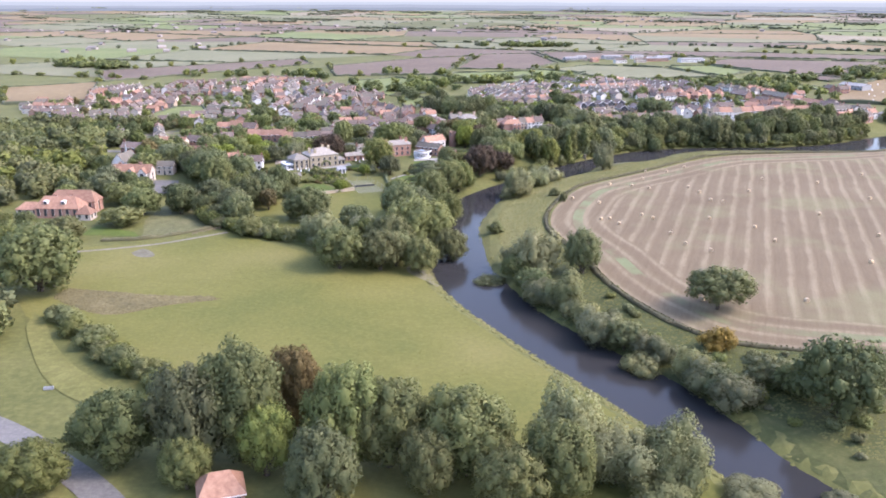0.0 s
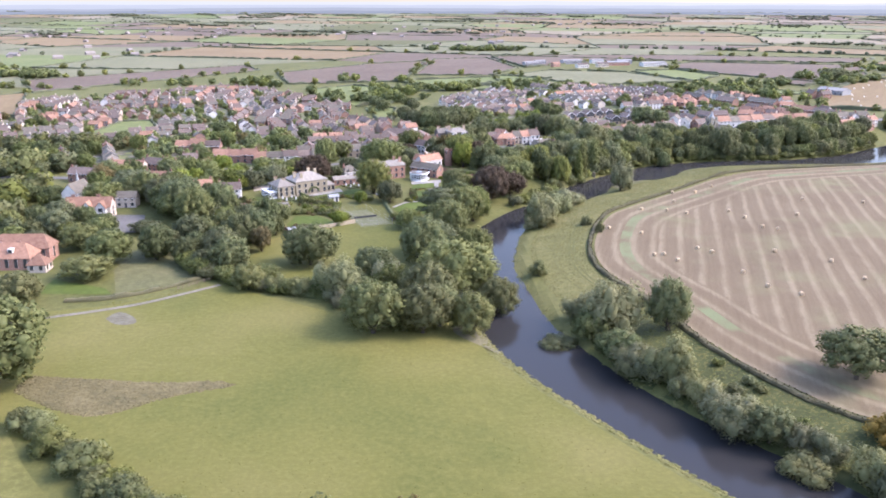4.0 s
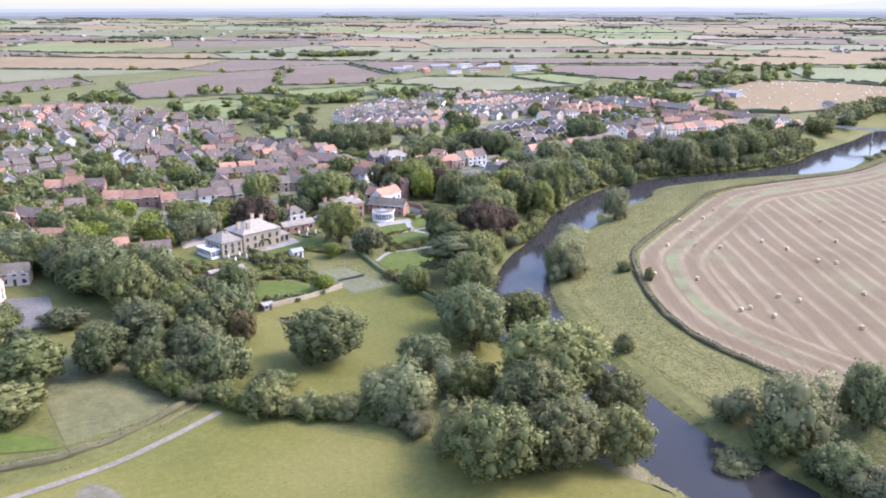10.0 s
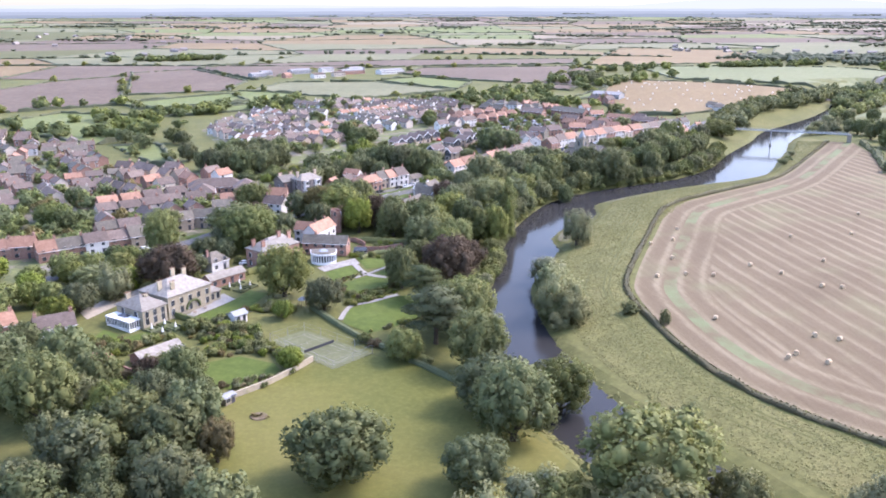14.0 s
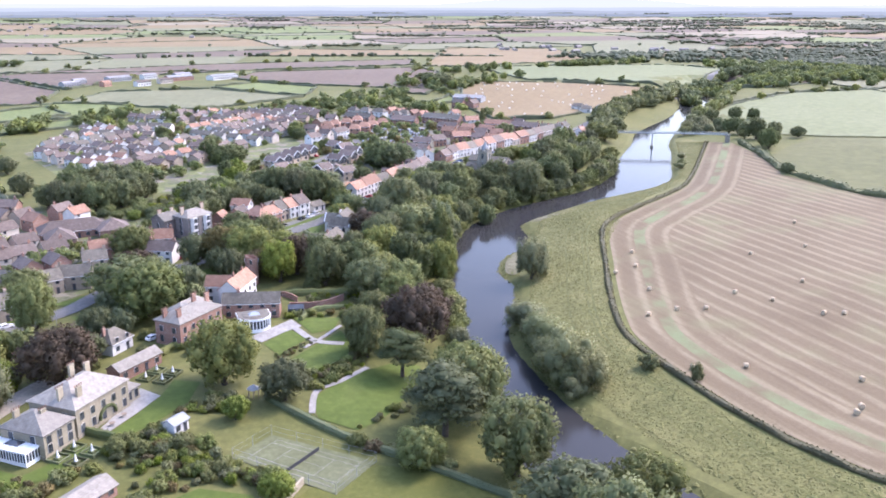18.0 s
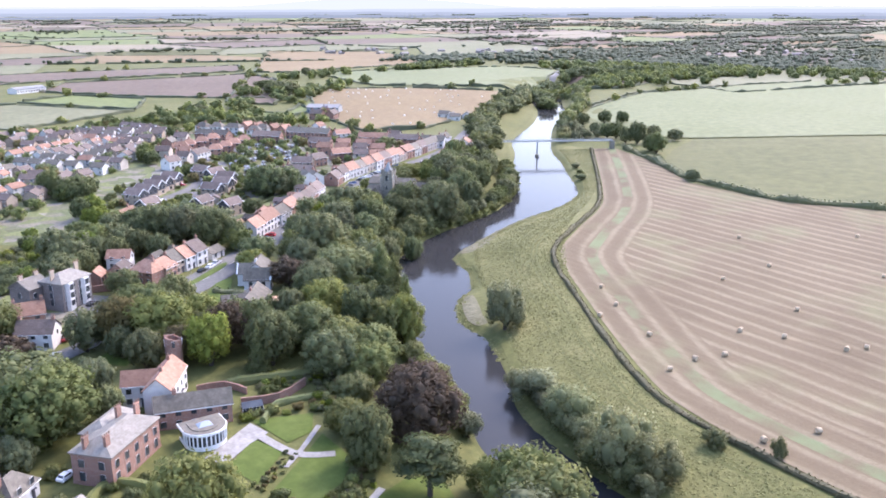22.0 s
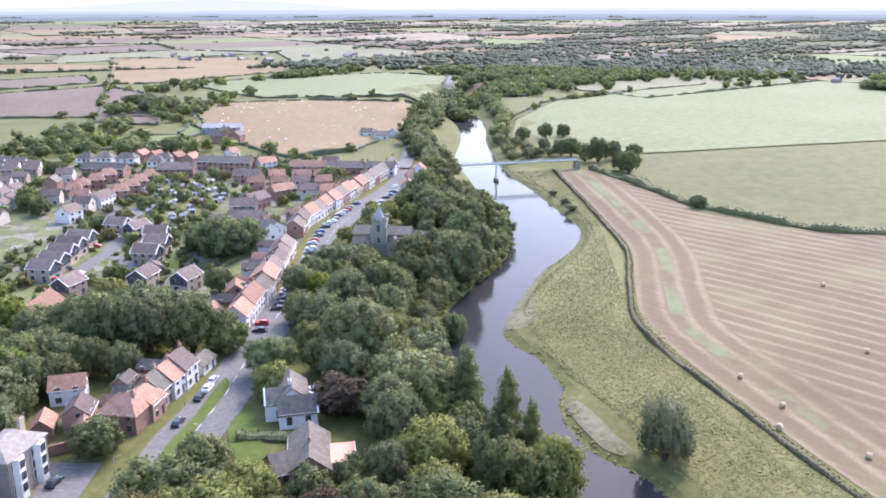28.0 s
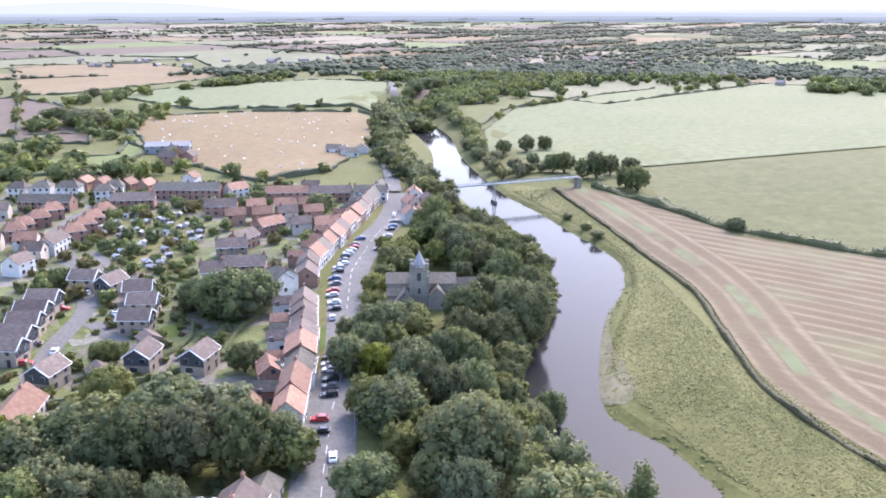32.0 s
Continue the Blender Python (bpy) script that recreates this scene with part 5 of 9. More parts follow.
LAWNS = [[(-11.8, 465.5), (-0.7, 470.3), (0.1, 461.5), (-11.9, 455.9)], [(-11.9, 451.7), (2, 457), (11.1, 460.8), (7.9, 448.2), (-0, 443.5), (-12.8, 441.6), (-12.9, 445.7)], [(4.5, 477.6), (16.4, 469.3), (10.2, 463.1), (3.2, 463.5)],
         [(-17.6, 429.1), (-4.8, 433.8), (11, 435.8), (19, 432.5), (11.2, 421.9), (-9.3, 410.4), (-17.2, 409.2), (-21.4, 419.6)], [(-64, 440), (-55, 445.8), (-48, 450.5), (-41, 458), (-36, 453), (-43, 444.5), (-53.3, 439), (-63.5, 436.2)],
         [(-66, 408.4), (-56, 409), (-48.4, 400.6), (-48, 396), (-52, 393), (-62, 390), (-68.6, 395.1)], [(-88.5, 441.6), (-83.5, 433.6), (-77, 435.2), (-70, 438.6), (-66.5, 434), (-72, 431), (-80.7, 429.5), (-86.7, 430.4), (-91.5, 437)], [(-102.8, 411.6), (-96, 411.5), (-86, 406.5), (-86.5, 398.5), (-101.5, 400)], [(-140.6, 303), (-114.7, 301.2), (-119, 307.8), (-140.1, 318)],
         [(-49.4, 535.1), (-39.3, 537.4), (-37.3, 533.2), (-45.4, 528.5)], [(-48.4, 519.4), (-37.3, 519.8), (-36.3, 514.6), (-46.4, 508.9)], [(-1.2, 536.3), (6.9, 539), (11, 531.8), (3, 526.1)], [(-82.3, 528.9), (-61.7, 530.9), (-56.6, 525.3), (-80.2, 521.3)],
         [(149.6, 614.4), (165.3, 623.4), (167.3, 620.2), (151.7, 611.2)], [(93.4, 590.4), (103.8, 596.5), (105.9, 593.4), (95.5, 587.3)],
         [(59.6, 508.4), (71.6, 515.9), (65.5, 522.3), (55.5, 516.8)],
         [(143.6, 702.8), (147.8, 699.6), (143.7, 690.5), (138.5, 696.8)], [(135.3, 696.8), (140.6, 692.6), (136.5, 684.5), (132.3, 690.8)], [(128.1, 692.9), (131.3, 687.7), (127.1, 681.6), (122.9, 686.8)], [(115.7, 687.9), (120.9, 686.8), (117.8, 681.7), (111.5, 681.7)], [(149, 667.8), (153.1, 664.6), (145.8, 657.5), (141.7, 660.7)]]
for ring in LAWNS:
    drape("lawn", ring, LAWN, "bright green mown lawn", 0.15, 3, "lawn")
drape("terrace_paving", [(-66.5, 441.6), (-64.6, 440.2), (-55, 446), (-47.2, 451.4), (-49.6, 458.4), (-53, 455), (-60, 447.6)], PAVING, "pale flagged terrace before the mansion", 0.2, 2, "terrace")
drape("patio", [(-12.8, 471.9), (3.5, 476.6), (3.3, 470.1), (-2.7, 469.3), (-11.8, 466.5)], PAVING, "pale flagged patio by the orangery", 0.2, 2, "terrace")
drape("car_park", [(13, 572), (19, 566), (32.5, 573), (27.5, 583.5)], ASPHALT, "asphalt forecourt with white bay lines", 0.26, 3, "car park")
for k in range(5):
    p = np.array((20.0 + 2.5 * k, 575.4 + 1.15 * k))
    drape("bay_line", ribbon(np.array([p, p + (0.9, -2.0), p + (1.8, -4.0)]), 0.16), PAVING, "white parking bay line", 0.36, 3, "line")
drape("forecourt", [(-92.2, 452.3), (-84, 459.9), (-71.8, 469.3), (-61.6, 474.7), (-67.7, 479.3), (-94.4, 462.9)], GRAVEL, "gravel drive behind the mansion", 0.18, 3, "drive")
drape("school_yard", [(-147.8, 408.4), (-133.9, 407.9), (-127.2, 380.1), (-137.9, 379.3)], ASPHALT, "grey asphalt yard among trees", 0.2, 4, "yard")


def tennis():
    """A worn court with white lines, posts and netting."""
    ring = [(-45.4, 415.5), (-34, 419.2), (-21.4, 395.6), (-34.8, 390.6)]
    m = mottled("tennis_court", (0.115, 0.122, 0.060), (0.140, 0.146, 0.074), (0.170, 0.170, 0.094), 0.1, 0.8)
    drape("tennis_court", ring, m, "faded green tennis court", 0.2, 3, "tennis court")
    a, b, c, d = (np.array(p, float) for p in ring)
    at = lambda u, v: (a + (b - a) * v) * (1 - u) + (d + (c - d) * v) * u
    for u0, v0, u1, v1 in ((0.1, 0.12, 0.9, 0.12), (0.1, 0.88, 0.9, 0.88), (0.1, 0.12, 0.1, 0.88), (0.9, 0.12, 0.9, 0.88), (0.1, 0.24, 0.9, 0.24), (0.1, 0.76, 0.9, 0.76), (0.3, 0.24, 0.3, 0.76), (0.7, 0.24, 0.7, 0.76), (0.3, 0.5, 0.7, 0.5)):
        drape("court_line", ribbon(np.array([at(u0, v0), at((u0 + u1) / 2, (v0 + v1) / 2), at(u1, v1)]), 0.09), PAVING, "faded white court line", 0.24, 3, "line")
    fence = thing("tennis_fence", "wire tennis fence on thin posts", "fence")
    loop = [at(u, v) for u, v in ((0, 0), (0.25, 0), (0.5, 0), (0.75, 0), (1, 0), (1, 0.5), (1, 1), (0.75, 1), (0.5, 1), (0.25, 1), (0, 1), (0, 0.5))]
    for p in loop:
        bm = bmesh.new()
        z = ground_z(*p)
        tube(bm, (p[0], p[1], z - 0.2), (p[0], p[1], z + 2.6), 0.05, 0.05, 6)
        part("post", bm, LEAD, fence)
    for p, q in zip(loop, loop[1:] + loop[:1]):
        bm = bmesh.new()
        for h in (0.1, 1.3, 2.55):
            tube(bm, (*p, ground_z(*p) + h), (*q, ground_z(*q) + h), 0.02, 0.02, 4)
        part("wire", bm, LEAD, fence)
    net = thing("tennis_net", "low dark tennis net", "net")
    p, q = at(0.5, 0.1), at(0.5, 0.9)
    garden = [(*p, ground_z(*p) + 0.25), (*q, ground_z(*q) + 0.25), (*q, ground_z(*q) + 1.1), (*p, ground_z(*p) + 1.1)]
    mesh_object("netting", garden, [(0, 1, 2, 3)], DARK_DOOR, net)
    for e in (p, q):
        bm = bmesh.new()
        tube(bm, (*e, ground_z(*e)), (*e, ground_z(*e) + 1.25), 0.05, 0.05, 6)
        part("post", bm, DARK_DOOR, net)


tennis()


# ---- the great houses ----
def block(parent, cx, cy, turn, L, W, eaves, rise, wall, roof, hip, cols, rows, stacks=(), sides=0, z=0.0):
    """A block of a large house with its roof, windows and chimney stacks, as parts of the house."""
    m = pose(cx, cy, z, 0, 0, turn)

    def place(ob):
        ob.matrix_basis = m @ ob.matrix_basis
        return ob
    bm = bmesh.new()
    box(bm, -L / 2, -W / 2, -1.5, L / 2, W / 2, eaves)
    box(bm, -L / 2 - 0.12, -W / 2 - 0.12, -1.5, L / 2 + 0.12, W / 2 + 0.12, 0.5)
    box(bm, -L / 2 - 0.25, -W / 2 - 0.25, eaves - 0.35, L / 2 + 0.25, W / 2 + 0.25, eaves - 0.02)
    if not hip:
        for x, s in ((-L / 2, 1), (L / 2, -1)):
            bm.faces.new([bm.verts.new(p) for p in ((x, -W / 2, eaves), (x, W / 2, eaves), (x, 0, eaves + rise))])
    place(part("wall", bm, wall, parent))
    bm = bmesh.new()
    gable_roof(bm, L, W, eaves, rise, 0.4, hip)
    place(part("roof", bm, roof, parent))
    for c in range(cols):
        for r in range(rows):
            x = (c + 0.5) / cols * L - L / 2
            for side in (-1, 1):
                place(put_window(parent, x, side * W / 2, 0.9 + r * (eaves - 0.9) / rows, 0 if side < 0 else 180, 1.15, 1.9 if r == 0 else 1.6))
    for k in range(sides):
        for r in range(rows):
            y = (k + 0.5) / sides * W - W / 2
            for side in (-1, 1):
                place(put_window(parent, side * L / 2, y, 0.9 + r * (eaves - 0.9) / rows, 90 * side, 1.15, 1.8 if r == 0 else 1.6))
    for x, y, h, mat in stacks:
        place(chimney(parent, x, y, eaves + rise * 0.6, mat, 1.5, h, 4))


def mansion():
    ob = thing("mansion", "buff stone country mansion with hipped slate roofs", "mansion")
    ob.matrix_world = pose(-65.6, 452.0, -7.4)
    block(ob, 0, 0, 31, 17, 13.2, 7.0, 3.3, STONE, STONE_SLATE, 5.6, 5, 2, ((-6.9, -1.2, 1.9, STONE), (-4.6, -4.4, 1.7, STONE), (-1.6, 0.6, 1.3, STONE), (3.6, 5.2, 2.2, STONE), (6.4, 3.2, 1.9, STONE)), 2)
    block(ob, -11.35, -7.6, 31, 8.8, 11.9, 5.5, 2.9, STONE, STONE_SLATE, 4.0, 3, 2, ((0.6, -1.4, 1.4, STONE), (-1.8, 3.6, 1.5, STONE)), 2)
    block(ob, 10.6, 3.4, 31, 4.6, 6.4, 3.4, 1.4, STONE, STONE_SLATE, 1.8, 2, 1)
    m = pose(0, 0, 0, 0, 0, 31)
    # glazed conservatory with a roof lantern
    c = part("conservatory", _conservatory(), WHITE, ob, "white timber conservatory")
    c.matrix_basis = pose(-16.7, -9.8, 0, 0, 0, 121)
    bm = bmesh.new()
    box(bm, -5.2, -2.4, 0.6, 5.2, 2.4, 2.7)
    part("glazing", bm, GLASS, c)
    bm = bmesh.new()
    gable_roof(bm, 4.0, 2.6, 3.2, 0.7, 0.1, 1.2, 0.08)
    part("roof_lantern", bm, GLASS, c)
    bm = bmesh.new()
    for k in range(26):
        a = math.pi * k / 25
        q = Vector((1.0 + math.cos(a) * 2.6, -6.85, math.sin(a) * 2.2 + 1.4))
        s = 0.45
        bmesh.ops.create_icosphere(bm, subdivisions=1, radius=s, matrix=Matrix.Translation(q))
    v = part("climbing_plant", bm, LEAF, ob, "climbing plant round the garden door")
    v.matrix_basis = m @ v.matrix_basis
    for dx, dy in ((-4.5, -9.0), (-1.0, -9.4), (3.5, -9.0)):
        t = m @ Vector((dx, dy, 0))
        x, y = t.x - 65.6, t.y + 452.0
        z = ground_z(x, y) + 0.2
        tab = thing("garden_table", "grey garden table on the terrace", "table", "terrace furniture")
        tab.matrix_world = pose(x, y, z)
        bm = bmesh.new()
        tube(bm, (0, 0, 0.70), (0, 0, 0.75), 0.7, 0.7, 14)
        part("tabletop", bm, WOOD, tab)
        for a in range(4):
            bm = bmesh.new()
            tube(bm, (0.45 * math.cos(a * 1.57), 0.45 * math.sin(a * 1.57), 0), (0.4 * math.cos(a * 1.57), 0.4 * math.sin(a * 1.57), 0.7), 0.04, 0.04, 5)
            part("leg", bm, WOOD, tab)
    FOOT.extend([(-68.5, 450.5, 8), (-61.5, 454.5, 8), (-77, 444.4, 7), (-82.3, 442.2, 5), (-55, 457, 5)])


def _conservatory():
    bm = bmesh.new()
    box(bm, -5.3, -2.5, -1.2, 5.3, 2.5, 0.6)
    box(bm, -5.45, -2.65, 2.7, 5.45, 2.65, 3.1)
    for k in range(15):
        x = -5.25 + k * 0.75
        for y in (-2.5, 2.5):
            box(bm, x - 0.07, y - 0.06, 0.6, x + 0.07, y + 0.06, 2.7)
    for k in range(7):
        y = -2.4 + k * 0.8
        for x in (-5.3, 5.3):
            box(bm, x - 0.06, y - 0.07, 0.6, x + 0.06, y + 0.07, 2.7)
    box(bm, -2.1, -1.4, 3.1, 2.1, 1.4, 3.3)
    return bm


def brick_hall():
    ob = thing("brick_hall", "tall red brick house with hipped slate roof", "house")
    ob.matrix_world = pose(-25.4, 484.0, -6.9)
    block(ob, 0, 0, 25, 17.4, 9.2, 7.0, 2.1, BRICK, STONE_SLATE, 4.0, 5, 2, ((-7.4, 1.8, 1.9, BRICK), (-6.4, -2.4, 2.1, BRICK), (5.2, 2.6, 2.4, BRICK), (7.4, -0.4, 2.4, BRICK)), 2)
    block(ob, 3.0, 7.2, 25, 12, 6, 6.4, 1.9, BRICK, STONE_SLATE, 2.6, 3, 2, (), 1)
    FOOT.extend([(-30, 482, 6), (-21.5, 486, 6), (-22, 491, 5)])
    ob = thing("orangery", "white bow-fronted orangery with arched glazing", "orangery")
    ob.matrix_world = pose(-8.2, 477.6, ground_z(-8.2, 477.6) + 0.3, 0, 0, -18)
    bm = bmesh.new()
    arc = [(4.6 * math.cos(a), -4.6 * math.sin(a) * 0.9) for a in np.linspace(-0.15, math.pi + 0.15, 17)]
    ring = arc + [(-4.6, 4.0), (4.6, 4.0)]
    prism(bm, ring[::-1], -1.2, 0.5)
    prism(bm, [(x * 1.06, y * 1.06) for x, y in ring[::-1]], 3.1, 3.7)
    part("wall", bm, WHITE, ob)
    bm = bmesh.new()
    prism(bm, [(x * 1.02, y * 1.02) for x, y in ring[::-1]], 3.69, 3.78)
    prism(bm, [(x * 0.7, y * 0.7) for x, y in ring[::-1]], 3.77, 3.95)
    part("roof", bm, SLATE, ob, "grey lead roof")
    for x, y in arc:
        bm = bmesh.new()
        box(bm, x - 0.13, y - 0.13, 0.5, x + 0.13, y + 0.13, 3.1)
        part("pillar", bm, WHITE, ob)
    bm = bmesh.new()
    prism(bm, [(x * 0.95, y * 0.95) for x, y in ring[::-1]], 0.5, 3.1)
    part("glazing", bm, GLASS, ob)
    bm = bmesh.new()
    gable_roof(bm, 3.0, 2.2, 4.0, 0.7, 0.1, 1.0, 0.08)
    part("roof_light", bm, plain("lantern_glass", (0.30, 0.33, 0.36), 0.2, 0.6), ob)
    FOOT.append((-8.2, 477, 5))
    on_ridge((-10.8, 492.5), (3.5, 482.9), 6.5, 4.9, 2.4, BRICK, SLATE, "long red brick coach house with slate roof", stacks=(-0.5,), detail=2, dz=-0.3)
    on_ridge((-7.8, 495.5), (3.3, 505.1), 6.5, 6.2, 2.9, RENDER, RED_TILE, "white rendered house with red pantile roof", stacks=(-0.4, 0.6), detail=2)
    on_ridge((-9, 507.5), (-1.8, 501.3), 6, 5.6, 2.6, RENDER, RED_TILE, "white rendered wing with red pantile roof", stacks=(), detail=2)
    ob = thing("brick_tower", "round ruined red brick tower among trees", "tower")
    ob.matrix_world = pose(9.5, 513.5, ground_z(9.5, 513.5), 0, 0, 40)
    bm = bmesh.new()
    for k in range(20):
        a0, a1 = 2 * math.pi * k / 20, 2 * math.pi * (k + 1) / 20
        top = 9.4 + 0.5 * math.sin(a0 * 1.0) + (0.3 if k % 5 == 0 else 0)
        quad = [(2.15 * math.cos(a0), 2.15 * math.sin(a0)), (2.15 * math.cos(a1), 2.15 * math.sin(a1)), (1.6 * math.cos(a1), 1.6 * math.sin(a1)), (1.6 * math.cos(a0), 1.6 * math.sin(a0))]
        prism(bm, quad, -1, top)
        prism(bm, [(x * 1.05, y * 1.05) for x, y in quad], top - 1.6, top - 1.3)
    part("wall", bm, BRICK, ob)
    for k in range(4):
        put_window(ob, 2.17 * math.cos(k * 1.57 + 0.3), 2.17 * math.sin(k * 1.57 + 0.3), 7.5, math.degrees(k * 1.57 + 0.3) + 90, 0.7, 1.4)
    ob = thing("glasshouse", "small white glasshouse by the garden wall", "greenhouse")
    ob.matrix_world = pose(7.5, 480.6, ground_z(7.5, 480.6), 0, 0, -30)
    solid("base", [(-2.4, -1.5, -0.6, 2.4, 1.5, 0.7)], BRICK, ob)
    bm = bmesh.new()
    box(bm, -2.4, -1.5, 0.7, 2.4, 1.5, 1.9)
    gable_roof(bm, 4.8, 3.0, 1.9, 1.0, 0.05, 0, 0.05)
    part("glazing", bm, GLASS, ob)
    solid("frame", [(-2.45 + k * 0.8, s - 0.05, 0.7, -2.38 + k * 0.8, s + 0.05, 1.95) for k in range(7) for s in (-1.5, 1.5)], WHITE, ob)


mansion()
brick_hall()


def estate_house(a, b, panel=True, W=7.0, flip=False):
    on_ridge(a, b, W, 5.0, 2.5, BUFF, BROWN_TILE, "two-storey estate house with dark boarded gable", 8.5, stacks=(), panel=panel, detail=1, group="estate houses", flip=flip)


# lodge, low range and garden buildings
house(-46.5, 487.3, 30, 8, 7, 3.4, 2.8, RENDER, SLATE, "small lodge with steep slate roof", hip=2.6, stacks=(-0.8,), detail=2)
on_ridge((-53.4, 466.4), (-40.2, 472.5), 4.6, 3.0, 1.5, BRICK, STONE_SLATE, "long low outbuilding with stone slate roof", stacks=(), detail=0)
on_ridge((-82.9, 413.6), (-71, 419.2), 6, 2.2, 1.5, BRICK, STONE_SLATE, "low garden range with grey roof", stacks=(), detail=0)
on_ridge((-93.4, 417.6), (-89.2, 415.8), 3.5, 2.2, 1.3, WOOD, RED_TILE, "brown timber summer house", 4.0, stacks=(), detail=0)
on_ridge((-52.6, 432.4), (-48.6, 434.2), 3.4, 2.6, 0.9, RENDER, LEAD, "white garden room with glazed front", 4.0, stacks=(), detail=0)
house(-65, 383.7, 30, 3.2, 2.4, 2.0, 0.5, STONE, LEAD, "tiny white garden hut", stacks=(), detail=0)

# the row by the green
house(47.2, 581.4, 107, 9.5, 8.4, 4.6, 3.2, BRICK, RED_TILE, "brick corner house with hipped red pantile roof on the green", hip=3.4, stacks=(-0.5,), detail=2, group="row by the green")
terrace((50.8, 576.8), (73.5, 583.8), [7.5, 6.5, 7, 8], 8.4, [
    (BRICK, RED_TILE, 0, "brick cottage with red pantile roof on the green"), (BUFF, SLATE, 0.2, "buff cottage with grey slate roof on the green"),
    (RENDER, RED_TILE, -0.1, "white cottage with red pantile roof on the green"), (RENDER, BROWN_TILE, 0.4, "white cottage with brown tile roof on the green")], "row by the green")
house(78.4, 588.2, 17, 7.5, 6, 2.5, 1.6, RENDER, SLATE, "low white garage with black posts beside the row", stacks=(), detail=0, group="row by the green")
on_ridge((47.5, 606.5), (53, 600.5), 6.5, 4.2, 2.4, RENDER, RED_TILE, "white cottage with red roof behind the row", detail=2, stacks=())
on_ridge((39.5, 588.5), (45, 592.5), 6, 4.2, 2.4, BRICK, BROWN_TILE, "brick back range with brown tiles", detail=1, stacks=())
on_ridge((37, 583), (41, 587.5), 4.6, 2.8, 1.9, BRICK, RED_TILE, "low brick outbuilding with orange pantiles", 4.5, detail=0, stacks=())
on_ridge((33, 592), (38, 596.5), 4.6, 3.0, 2.0, BRICK, RED_TILE, "low red-roofed yard building", 5, detail=0, stacks=())
on_ridge((55.5, 592), (60.5, 594), 4.4, 4.2, 1.6, BRICK, SLATE, "rear wing with slate roof", 5, detail=0, stacks=())
garden_wall([(27, 587), (33, 583.5), (37.5, 580.5)], 2.4, BRICK, "red brick yard wall behind the car park")
# the lower street
terrace((105.9, 594.4), (137.2, 608.5), [7, 9, 8], 8.0, [(RENDER, RED_TILE, -0.3, "white shop with red pantile roof"), (RENDER, RED_TILE, 0.1, "white cottage with red pantiles on the street"), (RENDER, SLATE, 0.3, "tall white house with grey slate roof")], "lower street houses")
terrace((137.2, 608.5), (181, 631.5), [10, 8, 9, 7, 9], 8.5, [(BRICK, RED_TILE, 0.3, "brick house with red pantiles on the street"), (RENDER, BROWN_TILE, -0.2, "cottage with brown tiles on the street"), (RENDER, BROWN_TILE, 0.1, "white cottage with brown tile roof"), (BRICK, BROWN_TILE, -0.1, "brick cottage with brown tile roof"), (RENDER, BROWN_TILE, 0.2, "white end cottage with brown tile roof")], "lower street houses")
on_ridge((124.7, 614.9), (131, 620), 6, 3.6, 2.2, BRICK, RED_TILE, "red roofed back range behind the shops", stacks=())
on_ridge((107, 609.9), (112.2, 613), 5, 2.8, 2.0, PINK, RED_TILE, "small outhouse with orange tile roof", 5, stacks=(), detail=0)
house(184.2, 649.2, 62, 9, 7, 7.4, 2.6, RENDER, SLATE, "tall white house with a plain gable", detail=2, stacks=(1,))
house(192.5, 652, 62, 7, 8, 5.6, 2.6, RENDER, SLATE, "white house with grey slate roof on the street", detail=2)
terrace((199.8, 642.4), (218.3, 651), [9, 9], 8, [(BRICK, BROWN_TILE, 0, "brick house with brown roof on the street"), (RENDER, BROWN_TILE, 0.3, "white gabled house on the street")], "upper street houses")
terrace((218.3, 651), (349.6, 683), [9, 8, 9, 8, 9, 9, 8, 10, 9, 8, 12, 12, 9], 8, [
    (RENDER, RED_TILE, 0.2, "white house with red roof on the street"), (RENDER, SLATE, 0, "pale house with slate roof on the street"), (PINK, RED_TILE, -0.3, "cream cottage with red roof on the street"),
    (RENDER, RED_TILE, 0.3, "white house with red roof on the street"), (BRICK, BROWN_TILE, 0, "brick house with brown roof on the street"), (RENDER, RED_TILE, 0.2, "white house with red roof on the street"),
    (PINK, RED_TILE, -0.2, "cream cottage with red roof on the street"), (BRICK, RED_TILE, 0.1, "brick house with red pantiles on the street"), (RENDER, SLATE, 0, "pale house with slate roof on the street"),
    (BRICK, BROWN_TILE, 0.2, "brick house with brown roof on the street"), (PINK, SLATE, 0.3, "long pale house with slate roof"), (RENDER, SLATE, 0, "pale house with slate roof on the street"), (RENDER, SLATE, -0.2, "pale house with slate roof on the street")], "upper street houses")
for a, b, wall, roof in (((296.2, 647.5), (303.2, 652.2), RENDER, RED_TILE), ((306.2, 643.8), (316.2, 649.4), BRICK, RED_TILE), ((318.2, 655.5), (324.2, 661.4), PINK, RED_TILE), ((328.3, 650.9), (336.4, 656.8), BRICK, BROWN_TILE), ((336.4, 663), (344.6, 666.9), RENDER, RED_TILE)):
    on_ridge(a, b, 7, 4.8, 2.8, wall, roof, "cottage with tiled roof above the river", 7, group="riverside cottages")
